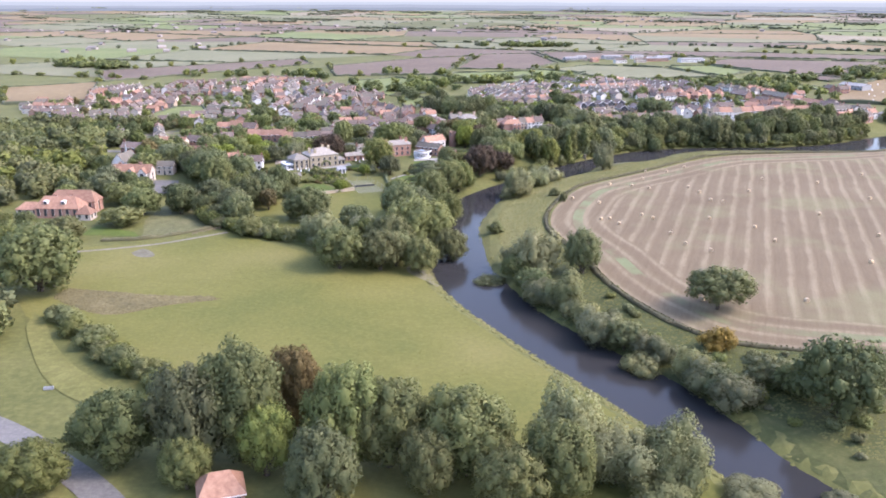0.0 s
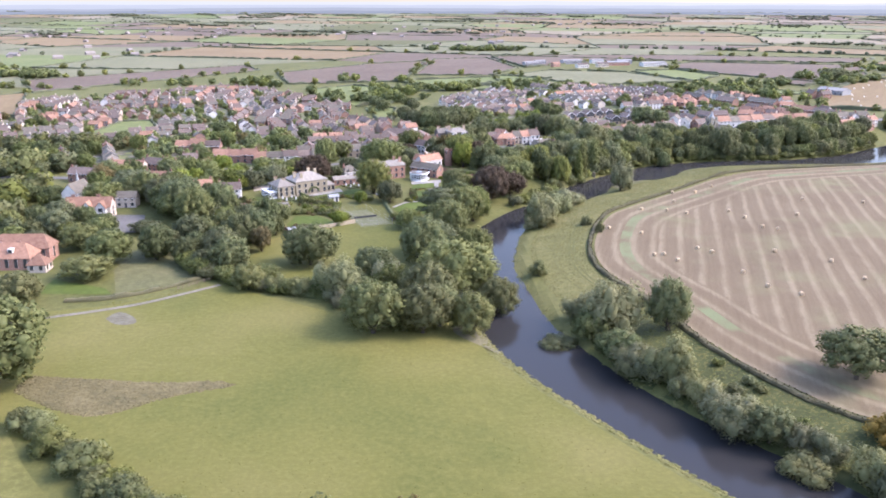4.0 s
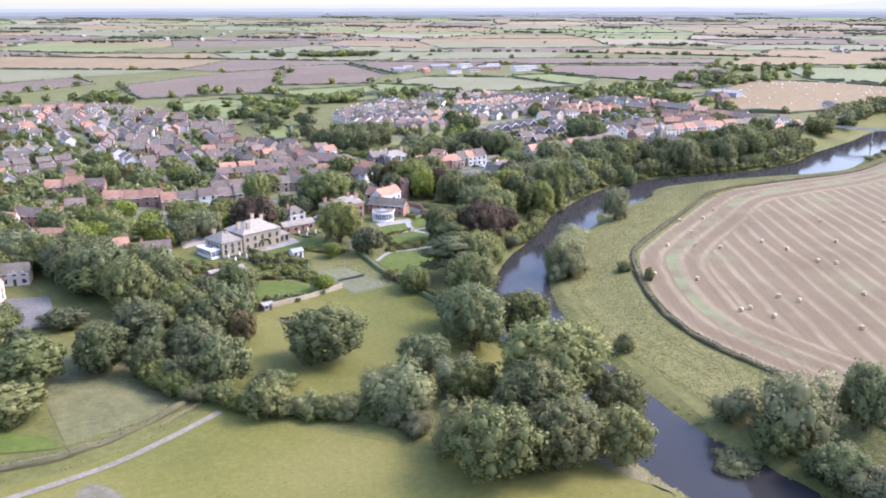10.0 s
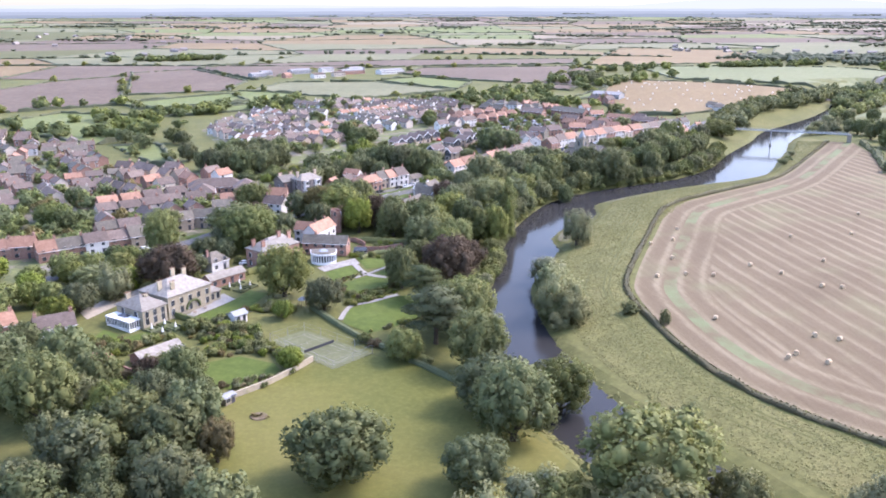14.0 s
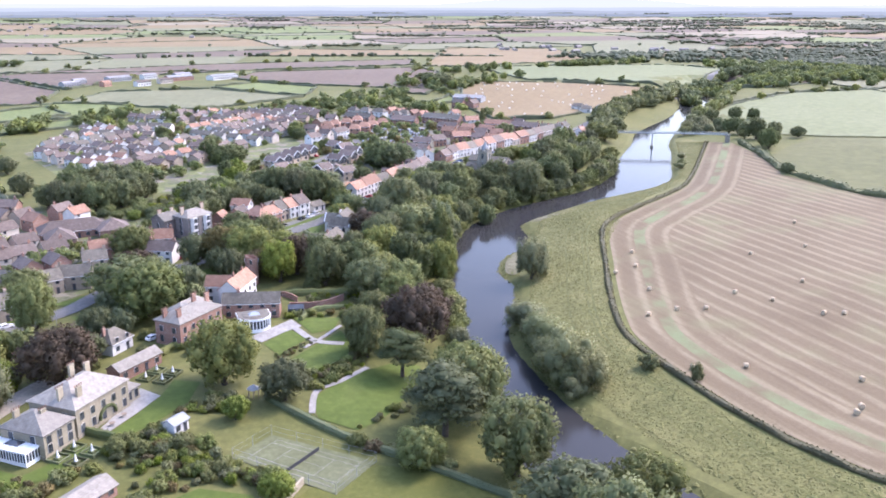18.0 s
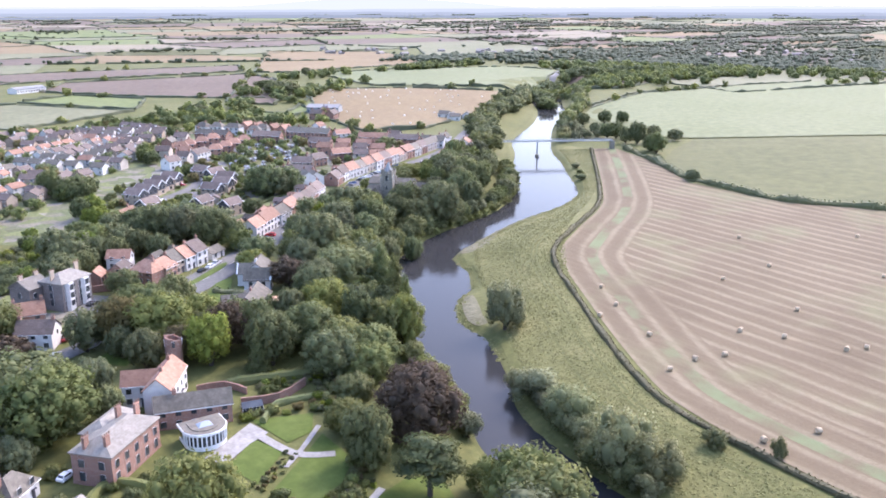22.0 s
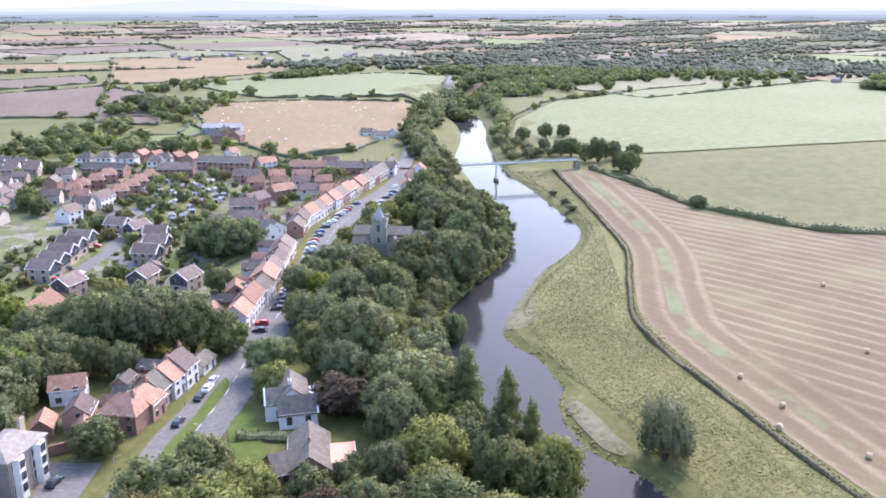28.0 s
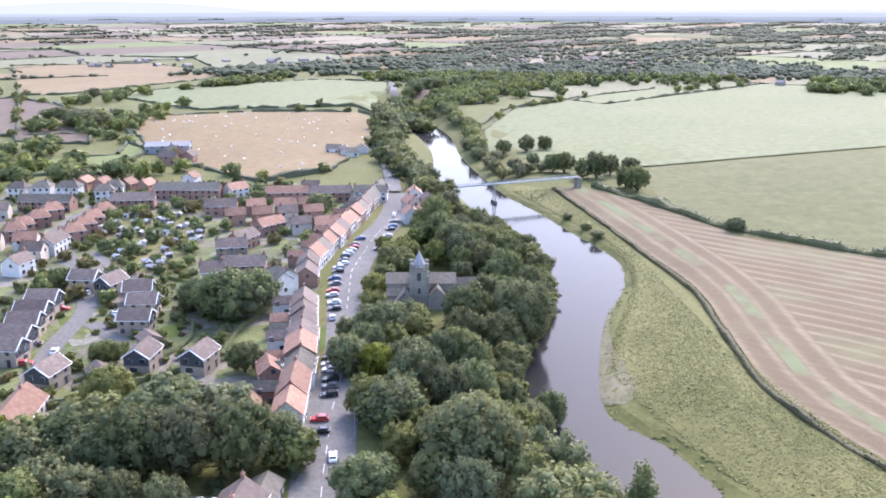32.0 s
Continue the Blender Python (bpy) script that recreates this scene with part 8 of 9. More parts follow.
fill([(-348.4, 492.1), (-252.2, 477.9), (-215.7, 497.8), (-206.7, 518.9), (-253.1, 541.9), (-349.2, 587.7)], 12, 11, 13, "ddooo", 31, 0, "below the west lane")
fill([(-317.2, 586.8), (-249.4, 571.9), (-211.9, 583.8), (-157.4, 577.4), (-157.5, 592.2), (-264.7, 615.3), (-317.8, 621)], 11, 9, 11, "ddooo", 32, 0, "before the west estate")
fill([(-178.3, 473.6), (-123.8, 450.5), (-92.4, 473.2), (-65.7, 502), (-103.1, 506), (-156.9, 514), (-189.9, 507.7)], 13, 11, 12, "dooal", 34, 1, "village trees")

# ---- woods and belts ----
belt([(65.4, 489.3), (95.7, 525.9), (132.9, 561), (167.4, 578), (209.1, 583.2), (248.3, 590.1), (287.9, 608.7), (322.2, 638.7)], 10, 14, 12.5, "dddo", 1, 2, 1, "riverside trees")
belt([(110.1, 555.3), (141.4, 575.4), (160.1, 583.3)], 10, 12, 11, "dddo", 1, 2, 2, "churchyard trees")
belt([(229.9, 600.2), (250.5, 611.8), (274, 627.2), (296.2, 636.2)], 10, 14, 12, "ddd", 1, 2, 2, "churchyard trees")
belt([(359.6, 667.7), (395.2, 683.6), (443, 716.8), (485.6, 740.9), (548.2, 764.1), (622.2, 800), (710.1, 858.2)], 10, 12, 13, "ddo", 0, 3, 3, "roadside trees")
belt([(389.2, 692.7), (442.3, 726.5), (516.3, 764.1), (599.9, 804.7)], 13, 11, 13, "do", 0, 3, 3, "roadside trees")
belt([(511.1, 689.4), (561.3, 709.2), (631.2, 739.5), (730.9, 798.9)], 11, 11, 13, "dgo", 0, 3, 4, "far bank trees")
belt([(623.3, 771.3), (733.3, 850.6), (835.9, 873.7), (941.7, 854.6), (1040.3, 792.2)], 14, 12, 17, "ddo", 0, 6, 5, "far woods")
fill([(19.5, 504.5), (51.5, 481.9), (79.4, 494.7), (99.8, 522.7), (112.1, 547), (89.4, 561.9), (75.2, 552.2), (55.6, 508.6), (33.3, 527.9), (23.2, 528.3)], 9.5, 13, 13, "ddoodoa", 5, 2, "trees by the hall")
fill([(-113.9, 342.6), (-85.3, 333.7), (-73.3, 372.4), (-79.5, 396.2), (-97.2, 426.8), (-134.7, 457.4), (-158.1, 449), (-129.7, 408.5), (-114.5, 372.4)], 10, 13, 13, "dddo", 6, 1, "wood by the paddock")
fill([(-252.1, 330.9), (-190.6, 333.1), (-186.4, 403.2), (-189.1, 453.5), (-252, 467.3)], 13, 12, 14, "dool", 7, 0, "beside the villa")
fill([(-187.3, 358.5), (-134.9, 346.3), (-129.3, 373.9), (-148.8, 393.1), (-186.4, 401.2)], 12, 11, 13, "dod", 8, 1, "trees by the villa")
fill([(-197.7, 303.6), (-141.3, 286.7), (-139.5, 302.8), (-193.3, 325.3)], 9, 7, 9, "oob", 9, 1, "garden shrubs")
fill([(-155.7, 142.2), (-111.3, 197.9), (-153.2, 234.7), (-198.6, 164.2)], 14, 11, 13, "dod", 9, 0, "beside the lane")
fill([(18.5, 588.5), (32.2, 597.9), (58.2, 607), (99.6, 601.7), (108.1, 627.5), (68.5, 643), (29, 623.5)], 11, 12, 13, "ddd", 10, 1, "village grove")
fill([(-102.6, 442.8), (-92.3, 457.5), (-71.8, 481.7), (-63.7, 507), (-80.1, 511.8), (-113.4, 475.7)], 11, 9, 11, "ooodl", 11, 1, "drive trees")
fill([(-71.2, 399.1), (-62.9, 388.7), (-81.6, 413.5), (-102.4, 421.9), (-106.4, 409.7), (-91.9, 399.3)], 8, 5, 6, "ob", 12, 1, "garden shrubs")
fill([(20.9, 439.4), (32.9, 445.1), (45, 457), (57.2, 473.1), (47.4, 478), (23.3, 466.7)], 9, 11, 12, "odo", 13, 2, "garden trees")
fill([(0.1, 392.1), (13.6, 404), (23.1, 423.3), (17.1, 427.6), (3.6, 410.5), (-8.1, 399.6)], 9, 10, 12, "oo", 14, 2, "garden trees")
belt([(-99, 336), (-90.1, 322.5), (-81.5, 317), (-72.3, 308.5), (-59.1, 304.2), (-43.8, 298.4), (-36.8, 289.8)], 5.5, 6, 8.5, "og", 2, 1, 15, "meadow hedge")
belt([(-106, 211), (-92, 198), (-78, 184), (-66, 174), (-54, 163)], 5.0, 5.0, 7.5, "obbo", 2, 2, 16, "meadow hedge")
r = random.Random(90)
for x, y in spread([(72, 245), (84, 220), (97, 202), (120, 190), (128, 160), (108, 128), (92, 160), (76, 196), (60, 222)], 9.0, 91):
    if r.random() < 0.6:
        w = r.uniform(3.0, 6.5)
        plant(x, y, w * r.uniform(0.4, 0.7), w, r.choice("bbge"), 1, "far bank bushes")
belt([(40, 263), (46, 242), (54, 228), (70, 201), (84, 180), (94, 156)], 7.5, 8.5, 11, "ggd", 2, 2, 17, "far bank bushes")
belt([(41.4, 394.3), (49, 412), (60.7, 429.4), (72.5, 443)], 7, 7, 9, "g", 2, 1.5, 18, "far bank bushes")

for ring in ([(37, 563), (45.2, 566.8), (56.7, 570.2), (71.9, 576.6), (77, 578), (72, 573.3), (55.2, 566.6), (44, 563.4), (38, 560.5)], [(44.2, 547), (53.9, 557.6), (61, 561.8), (66, 561.5), (61.3, 555.5), (47, 541.8)], [(151.7, 606.1), (168.3, 616.1), (165.2, 612), (153.8, 604)]):
    drape("verge", smooth_line(ring + ring[:1], 1.5)[:-1], LAWN, "mown grass verge beside the street", 0.34, 2, "verge")
belt([(38.9, 439.7), (50.9, 454.6), (65.1, 476.7), (79.4, 496.8), (91.6, 512.7)], 5.5, 6, 7.5, "bgob", 1, 1.5, 44, "riverside trees")
rows = []
r = random.Random(61)
for x, y in spread([(91.5, 653.6), (131.1, 637.8), (174.9, 652.6), (199.4, 698), (226.6, 762), (174.6, 744.4), (121.3, 722.6), (90.9, 700.6)], 7.0, 62) + spread([(-63.7, 522.8), (-21.1, 560.7), (-10.9, 600.8), (-61.9, 648.7), (-72.1, 586.5)], 8, 63) + spread([(167.3, 745.6), (208.8, 813.3), (259.6, 868.2), (316, 824.6), (350.9, 763.8), (336, 706.7), (275.9, 738.9), (250.2, 791.9), (219.3, 780.7)], 8, 64):
    if free_spot(x, y, 1.5) and line_distance(np.array([(x, y)]), VILLAGE_ROADS)[0] > 5:
        w = r.uniform(2.2, 5.0)
        rows.append((x, y, w * r.uniform(0.6, 1.0), w, r.choice("bobodber")))
wood("garden_shrubs", rows, "shrubs and small trees in the estate gardens")
fill([(5, 529), (21.3, 518.4), (29.6, 504), (49.5, 519.1), (43.2, 539.5), (18.9, 548.5), (-3.3, 545.4)], 8, 11, 10, "ddod", 45, 1, "trees by the hall")
fill([(12.5, 519), (16.5, 503), (28, 497), (40, 489), (52, 494), (60, 507), (44, 526), (38, 548), (22, 552), (2, 541), (5, 524)], 7.0, 13.5, 11.5, "dddodoal", 52, 2, "trees by the hall")
fill([(-59.2, 125.8), (-20.4, 135.7), (29.2, 133.5), (58.4, 122.3), (39, 111.4), (-40.7, 113.1)], 11, 16, 14, "ddo", 46, 3, "meadow trees")
fill([(174.6, 607.7), (189.3, 617.8), (219.5, 631.5), (255.5, 643.4), (273.9, 643.6), (245.3, 628.4), (226.7, 618.8), (199.8, 619.7), (187.2, 607.4)], 8, 8, 9, "doob", 47, 1, "churchyard trees")
fill([(91.4, 571), (118.4, 586.1), (151.7, 598.9), (162.1, 595.5), (130.9, 579.7), (103.9, 561.6)], 9, 10, 10, "dool", 48, 1, "churchyard trees")
near_water = LEFT[(LEFT[:, 1] > 510) & (LEFT[:, 0] < 330)]
side = ribbon(near_water, 9.0)[:len(near_water)]
belt(ribbon(near_water, 4.0)[:len(near_water)][::3].tolist(), 4.5, 4.0, 6.5, "bbdo", 0, 1.0, 49, "bushes over the river bank")
belt(side[::3].tolist(), 7.5, 9, 10.5, "ddogdo", 1, 1.5, 41, "riverside trees")
fill([(120.5, 570.5), (151.8, 585.5), (183, 586.9), (201.8, 592.7), (199.7, 607.2), (178.8, 601.4), (160, 612.1), (130.9, 596.2)], 9, 11, 11, "ddo", 42, 1, "churchyard trees")
fill([(218.5, 590.2), (255.5, 597.1), (296, 615.4), (316.2, 641.1), (292.2, 642.6), (255.6, 630.1), (230.9, 616.6)], 9, 11, 11, "ddol", 43, 1, "churchyard trees")

# ---- rough growth at the water's edge ----
for bank, lo, hi in ((RIGHT, 24, 140), (LEFT, 14, 62)):
    for mat, count, seed in ((ROUGH_GRASS, 2600, 71), (GRASS, 1800, 72)):
        tufts("bank_grass", ribbon(bank[lo:hi:2], 5.0), count, 0.7, mat, "rough grass overhanging the river bank", "grass", seed)
for off, wide in ((11.0, 0.7), (13.2, 0.7), (21.0, 0.6)):
    ln = smooth_line(FIELD_WEST[7:], 8)
    d = np.gradient(ln, axis=0)
    nrm = np.c_[-d[:, 1], d[:, 0]] / np.hypot(d[:, 0], d[:, 1])[:, None]
    drape("wheel_track", ribbon(ln[2:-12] + nrm[2:-12] * off * np.linspace(0.75, 1, len(ln))[2:-12, None], wide), GRASS, "worn wheel track through rough grass", 0.18, 4, "track")

STRIP_RING = np.concatenate([smooth_line([(46.1, 254.8), (37.7, 293.4), (33.9, 339.1), (41.4, 384.2), (62.6, 430.3), (101.8, 472.6), (156.6, 523.3), (193.5, 540.3), (272.4, 546), (324.6, 568.9), (410.8, 634.5)], 8), smooth_line([(413.8, 613.1), (311.2, 552), (205.7, 509.7), (130, 461.1), (71.7, 399.6), (54.5, 338), (61.3, 292.1)], 8)])
tufts("tussocks", STRIP_RING, 26000, 0.55, ROUGH_GRASS, "tussocks of rough grass beside the river", "grass", 1)
tufts("bracken_stalks", BRACKEN_RING * 1.0 + (BRACKEN_RING - BRACKEN_RING.mean(0)) * 0.06, 4000, 0.6, BRACKEN, "standing dead bracken and dock stalks", "bracken", 2)
tufts("meadow_tufts", [(-142, 248), (-117, 212.2), (-78.7, 187.4), (-62.9, 162.4), (-40.6, 146.5), (19.4, 142), (48.9, 164.8), (19.2, 229.2), (3.3, 276.7), (-35.8, 281.7), (-81, 313.9), (-133.7, 285.3)], 4000, 0.3, MEADOW, "scattered tufts in the meadow", "grass", 3)
tufts("bank_weeds", [(73.8, 253.3), (59.6, 322.6), (51.1, 254.6), (66.8, 206.9), (97.2, 160.1), (120.8, 128.4), (144.5, 146.1), (131.2, 189.7), (96.1, 202.1), (82.8, 221)], 6000, 0.5, GRASS, "rough weeds on the far bank", "grass", 4)
tufts("paddock_weeds", [(-113.8, 302.3), (-87, 316.1), (-81.2, 331.5), (-101.8, 350.1), (-110.3, 365.9), (-123.5, 354.6), (-122.7, 328.8)], 1200, 0.3, OLIVE, "weeds in the worn paddock", "grass", 5)

# ---- hedges and garden walls ----
BROWN_HEDGE = foliage("brown_hedge_leaves", (0.100, 0.092, 0.044), (0.135, 0.122, 0.060), (0.180, 0.160, 0.082))
hedge([(145.3, 190), (117.9, 194.6), (97.1, 203.1), (82.8, 223), (71.9, 251.4), (65.2, 287.9), (57.6, 317.6), (56.5, 337.9), (61.1, 363.9), (73.7, 399.5), (87.3, 419.9), (127.9, 459.1), (167.6, 493.8), (205.7, 507.6), (258.7, 523.6), (311.2, 550), (413.8, 611)], 1.9, 1.15, BROWN_HEDGE, "low brown-green hedge along the stubble field", rough=0.22, step=1.5, card=0.26, per=16)
hedge([(424.8, 590.5), (394, 556), (354.5, 517.8), (338.2, 485.2), (327.8, 453.7), (335.6, 416.9), (350.8, 312.6)], 4.5, 2.6, LEAF_DARK, "thick dark field hedge", rough=0.3, step=2.0, card=0.4)
hedge([(-127.8, 294.8), (-113.6, 297), (-99.8, 305.9), (-89, 317.2)], 1.6, 1.3, BROWN_HEDGE, "low hedge round the paddock", card=0.2)
hedge([(-26.4, 435.7), (-23.2, 417.3), (-19.3, 402.4), (-10.3, 381.4), (-5.5, 369)], 1.6, 1.6, LEAF_DARK, "clipped dark hedge by the tennis court", rough=0.08)
hedge([(-68.5, 445.1), (-63.2, 437.2)], 1.3, 2.0, LEAF_DARK, "clipped hedge beside the mansion", rough=0.06)
hedge([(12.4, 495.5), (23.6, 489.6), (35.7, 481.4)], 2.2, 2.4, LEAF_DARK, "tall clipped yew hedge", rough=0.05)
hedge([(-39.2, 474), (-31.1, 477.8), (-27, 469.4)], 1.4, 2.2, LEAF, "clipped garden hedge by the brick house", rough=0.08)
hedge([(5.4, 474.3), (13.6, 478.2), (25.5, 473.1)], 1.4, 1.6, LEAF, "clipped green garden hedge", rough=0.15)
hedge([(-71, 318.3), (-55.9, 304.8), (-40.8, 295.9)], 3.0, 2.6, LEAF, "tall field hedge below the park", rough=0.3, card=0.3)
hedge([(53.9, 555), (59.2, 544.8), (55.3, 537)], 3.0, 2.2, LEAF_DARK, "clipped topiary hedge before the villa", rough=0.3, card=0.25)
hedge([(95.8, 658.9), (112.4, 648.5), (135.2, 635.6)], 1.8, 2.0, LEAF_DARK, "boundary hedge behind the estate", rough=0.2)
for k, ln in enumerate(([(108.4, 663.1), (127.1, 653.6), (141.7, 653.4), (154.2, 660.4)], [(91.6, 663), (104.2, 673.5), (112.5, 682.8)], [(152, 689.3), (166.6, 680.7), (178.9, 688.5)], [(120.8, 700.1), (133.2, 708.1), (147.6, 716), (160, 728)], [(172.8, 666.1), (185.1, 680.1), (189.1, 698.4)], [(100.4, 690.1), (112.7, 700.3), (125, 712.4)], [(136.3, 637.7), (151.9, 643.7), (167.6, 645.4)])):
    hedge(ln, 1.3, 1.5, LEAF_DARK if k % 2 else LEAF, "clipped garden hedge between the estate houses", rough=0.15)
garden_wall([(-66.1, 384.5), (-52, 389.6), (-38.2, 397.9)], 1.7, STONE, "pale stone wall below the kitchen garden")
garden_wall([(-94.1, 424), (-85.5, 409.5), (-66.1, 384.8)], 1.8, BRICK, "red brick kitchen garden wall")
garden_wall([(6.7, 562), (12.7, 564.8), (18.7, 566.5)], 1.6, BRICK, "red brick wall by the car park")
garden_wall([(7.6, 484.8), (15.6, 480.2), (25.6, 481.7)], 2.2, BRICK, "old brick garden wall")
garden_wall([(5.4, 499), (11.5, 495.8), (12.6, 488.7)], 1.8, BRICK, "old brick garden wall")
garden_wall([(79.6, 511.3), (87.6, 519.1), (95.7, 512.5)], 3.0, STONE, "stone river wall by the water")


def shrubbery(ring, spacing, size, kinds, seed, group):
    """A mixed border of small shrubs inside a ring."""
    r = random.Random(seed)
    for x, y in spread(ring, spacing, seed):
        w = size * r.uniform(0.6, 1.35)
        if free_spot(x, y, 0.4):
            plant(x, y, w * r.uniform(0.55, 0.95), w, r.choice(kinds), 0 if w < 1.9 else 1, group)


for ring, gap, size, kinds in (
        ([(-63.2, 437.2), (-54, 437.9), (-48.7, 426), (-49.6, 421), (-57.9, 420.2), (-66.2, 423.4), (-67.3, 431.4)], 2.9, 3.0, "bbesbr"), ([(-67.1, 416.4), (-57.9, 420.2), (-47.6, 420.9), (-45.5, 410.4), (-47.5, 404.3), (-52.7, 408.7), (-60.9, 411.1)], 2.7, 2.8, "bbsser"),
        ([(-46.5, 409.5), (-38.4, 409), (-41.4, 396.8), (-46.5, 398.1)], 3.0, 3.4, "bser"), ([(-13.9, 456.1), (2.1, 461.4), (2, 457.6), (-12.9, 452.9)], 1.7, 1.5, "sberee"), ([(-12.8, 440.6), (4.9, 442.2), (4, 436.2), (-15.6, 431.9)], 2.2, 2.1, "bsreb"),
        ([(-42.8, 444.3), (-39.6, 435.3), (-30.5, 434.6), (-31.7, 443.6)], 3.2, 3.4, "bbe"), ([(-94.2, 437.9), (-83.8, 431.5), (-81.7, 423.6), (-85.8, 419.6), (-95.1, 429.8)], 2.8, 2.8, "bbser"), ([(-67.1, 392.9), (-58.8, 388.5), (-50.6, 395.2), (-57.8, 395.6)], 2.2, 2.2, "bere"),
        ([(-88.2, 464.4), (-83, 465), (-69.8, 483.6), (-67.8, 510.6), (-82.2, 503.6)], 4.5, 5.0, "bbse"), ([(-37.2, 477.9), (-29, 473.6), (-25, 479.6), (-31.1, 485.9)], 3.0, 3.0, "bbe"), ([(16.4, 471.5), (27.2, 464.3), (35.5, 474.6), (27.6, 479.4)], 2.6, 2.6, "bbser"),
        ([(13.6, 486.6), (33.5, 474.7), (39.6, 482.8), (19.6, 496.4)], 2.8, 2.4, "bse"), ([(19.4, 633.5), (29.1, 626.6), (39, 632.3), (39.7, 655.4), (27.6, 651.9)], 4.2, 4.2, "bbsbe"), ([(-18.2, 410.3), (-8.3, 408.4), (1.6, 410.6), (-0.5, 414.7)], 2.6, 2.4, "be")):
    shrubbery(ring, gap, size, kinds, int(ring[0][0] * 3 + 900), "garden shrubs")
grove("d", [(-47, 499, 9.5, 10), (-40.5, 497, 8.5, 9), (-53.5, 484, 7.5, 8.5), (-37.5, 511, 10, 11), (-12, 515.5, 11, 10), (-16.5, 502.5, 9, 8.5), (5.5, 520.5, 12, 11)], 2, "trees round the hall")
grove("b", [(-38.6, 475.2, 2.6, 4.2), (-41.2, 479, 2.8, 4.4), (-36.4, 489.6, 3.4, 5), (-55, 478.2, 3.2, 5), (-31, 470.6, 2.6, 4), (-25.6, 474, 2.4, 3.8)], 2, "shrubs round the hall")
fill([(47, 624), (56.3, 635.1), (64, 631.6), (72, 622.5), (81, 611), (75, 600), (66, 599), (54, 610), (44, 604), (34, 603), (38, 615)], 6.5, 10, 9.5, "dddo", 53, 2, "trees behind the row")
fill([(60, 589), (72, 594), (82, 598), (76, 602), (64, 600), (54, 598)], 5, 3.0, 4.2, "bdb", 54, 1, "shrubs behind the row")
# thick borders of the kitchen garden and the long lawn
for ln, gap, tall, wide, seed in (([(-67.5, 411.5), (-60, 414.5), (-52, 414.5), (-47, 409), (-43.5, 400)], 2.6, 3.0, 4.4, 71), ([(-64, 431), (-57, 428.5), (-51, 425.5), (-48, 421)], 2.6, 3.2, 4.6, 72), ([(-60, 435.5), (-53, 436.5), (-46.5, 439)], 2.4, 2.2, 3.2, 73), ([(-45, 440), (-40, 437.5), (-33, 437)], 2.6, 2.6, 3.8, 74),
                                  ([(-95, 435), (-90, 426.5), (-84.5, 424.5), (-77, 426.5), (-70.5, 428)], 2.8, 2.8, 4.0, 75), ([(-90, 412), (-85, 405), (-76, 393), (-69.5, 389)], 3.0, 3.6, 5.0, 76), ([(-13, 450), (-8, 436), (1, 441.5), (8, 447)], 2.8, 2.4, 3.6, 77), ([(3, 479.5), (10, 476.5), (17, 471), (22, 463)], 2.6, 2.2, 3.4, 78),
                                  ([(-62, 387.4), (-53, 391), (-45, 395.5)], 2.6, 1.8, 2.6, 79), ([(-20, 404), (-14, 393), (-8, 383)], 3.2, 2.6, 4.2, 80)):
    belt(ln, gap, tall, wide, "bbebsorb", 1, 1.2, seed, "border shrubs")
for x, y in ((-9.6, 667.9), (-6.6, 659), (-2.6, 655.4), (1.5, 650.8), (6.5, 650.3), (12.5, 649.8), (19.6, 653.5), (26.7, 658.3), (1.7, 691.3), (12.9, 691.4), (25.1, 691.5), (36.3, 693), (85.6, 731.1), (95.8, 737.9), (3.6, 670.8), (13.8, 672), (25.9, 675.4)):
    if free_spot(x, y, 2):
        plant(x, y, 14, 13, "d", 1, "village trees")
for x, y in ((53.1, 624.5), (46, 619.6), (72, 655.6), (72.7, 641.9), (78.8, 635.7), (81.9, 621.1), (94.4, 622.3), (92.7, 665.1), (99.8, 644.2)):
    if free_spot(x, y, 2):
        plant(x, y, 12, 14, "o" if x % 2 else "l", 1, "village trees")
fill([(-20.8, 650), (4.4, 643.1), (23.5, 643.7), (54.2, 675.1), (51.7, 638), (50.1, 610.3), (27.9, 617.4), (9, 600.3), (1.3, 625.6), (-8.6, 651.8)], 8, 5, 7, "obdl", 51, 1, "village trees")


def parterre(cx, cy, turn):
    ob = thing("parterre", "clipped box parterre with white obelisks", "parterre")
    z = ground_z(cx, cy)
    ob.matrix_world = pose(cx, cy, z + 0.1, 0, 0, turn)
    for i in (-1, 1):
        for j in (-1, 1):
            bm = bmesh.new()
            x, y = i * 2.4, j * 2.4
            for a, b, c, d in ((-1.9, -1.9, 1.9, -1.5), (-1.9, 1.5, 1.9, 1.9), (-1.9, -1.5, -1.5, 1.5), (1.5, -1.5, 1.9, 1.5), (-0.7, -0.7, 0.7, 0.7)):
                box(bm, x + a, y + b, -0.3, x + c, y + d, 0.55)
            bmesh.ops.bevel(bm, geom=list(bm.edges), offset=0.06, segments=1, affect="EDGES")
            part("box_hedge", bm, LEAF_DARK, ob)
            bm = bmesh.new()
            tube(bm, (x, y, 0.4), (x, y, 2.2), 0.4, 0.04, 6)
            part("obelisk", bm, WHITE, ob)


parterre(-43, 462.5, 35)
parterre(-72.2, 435.4, 31)


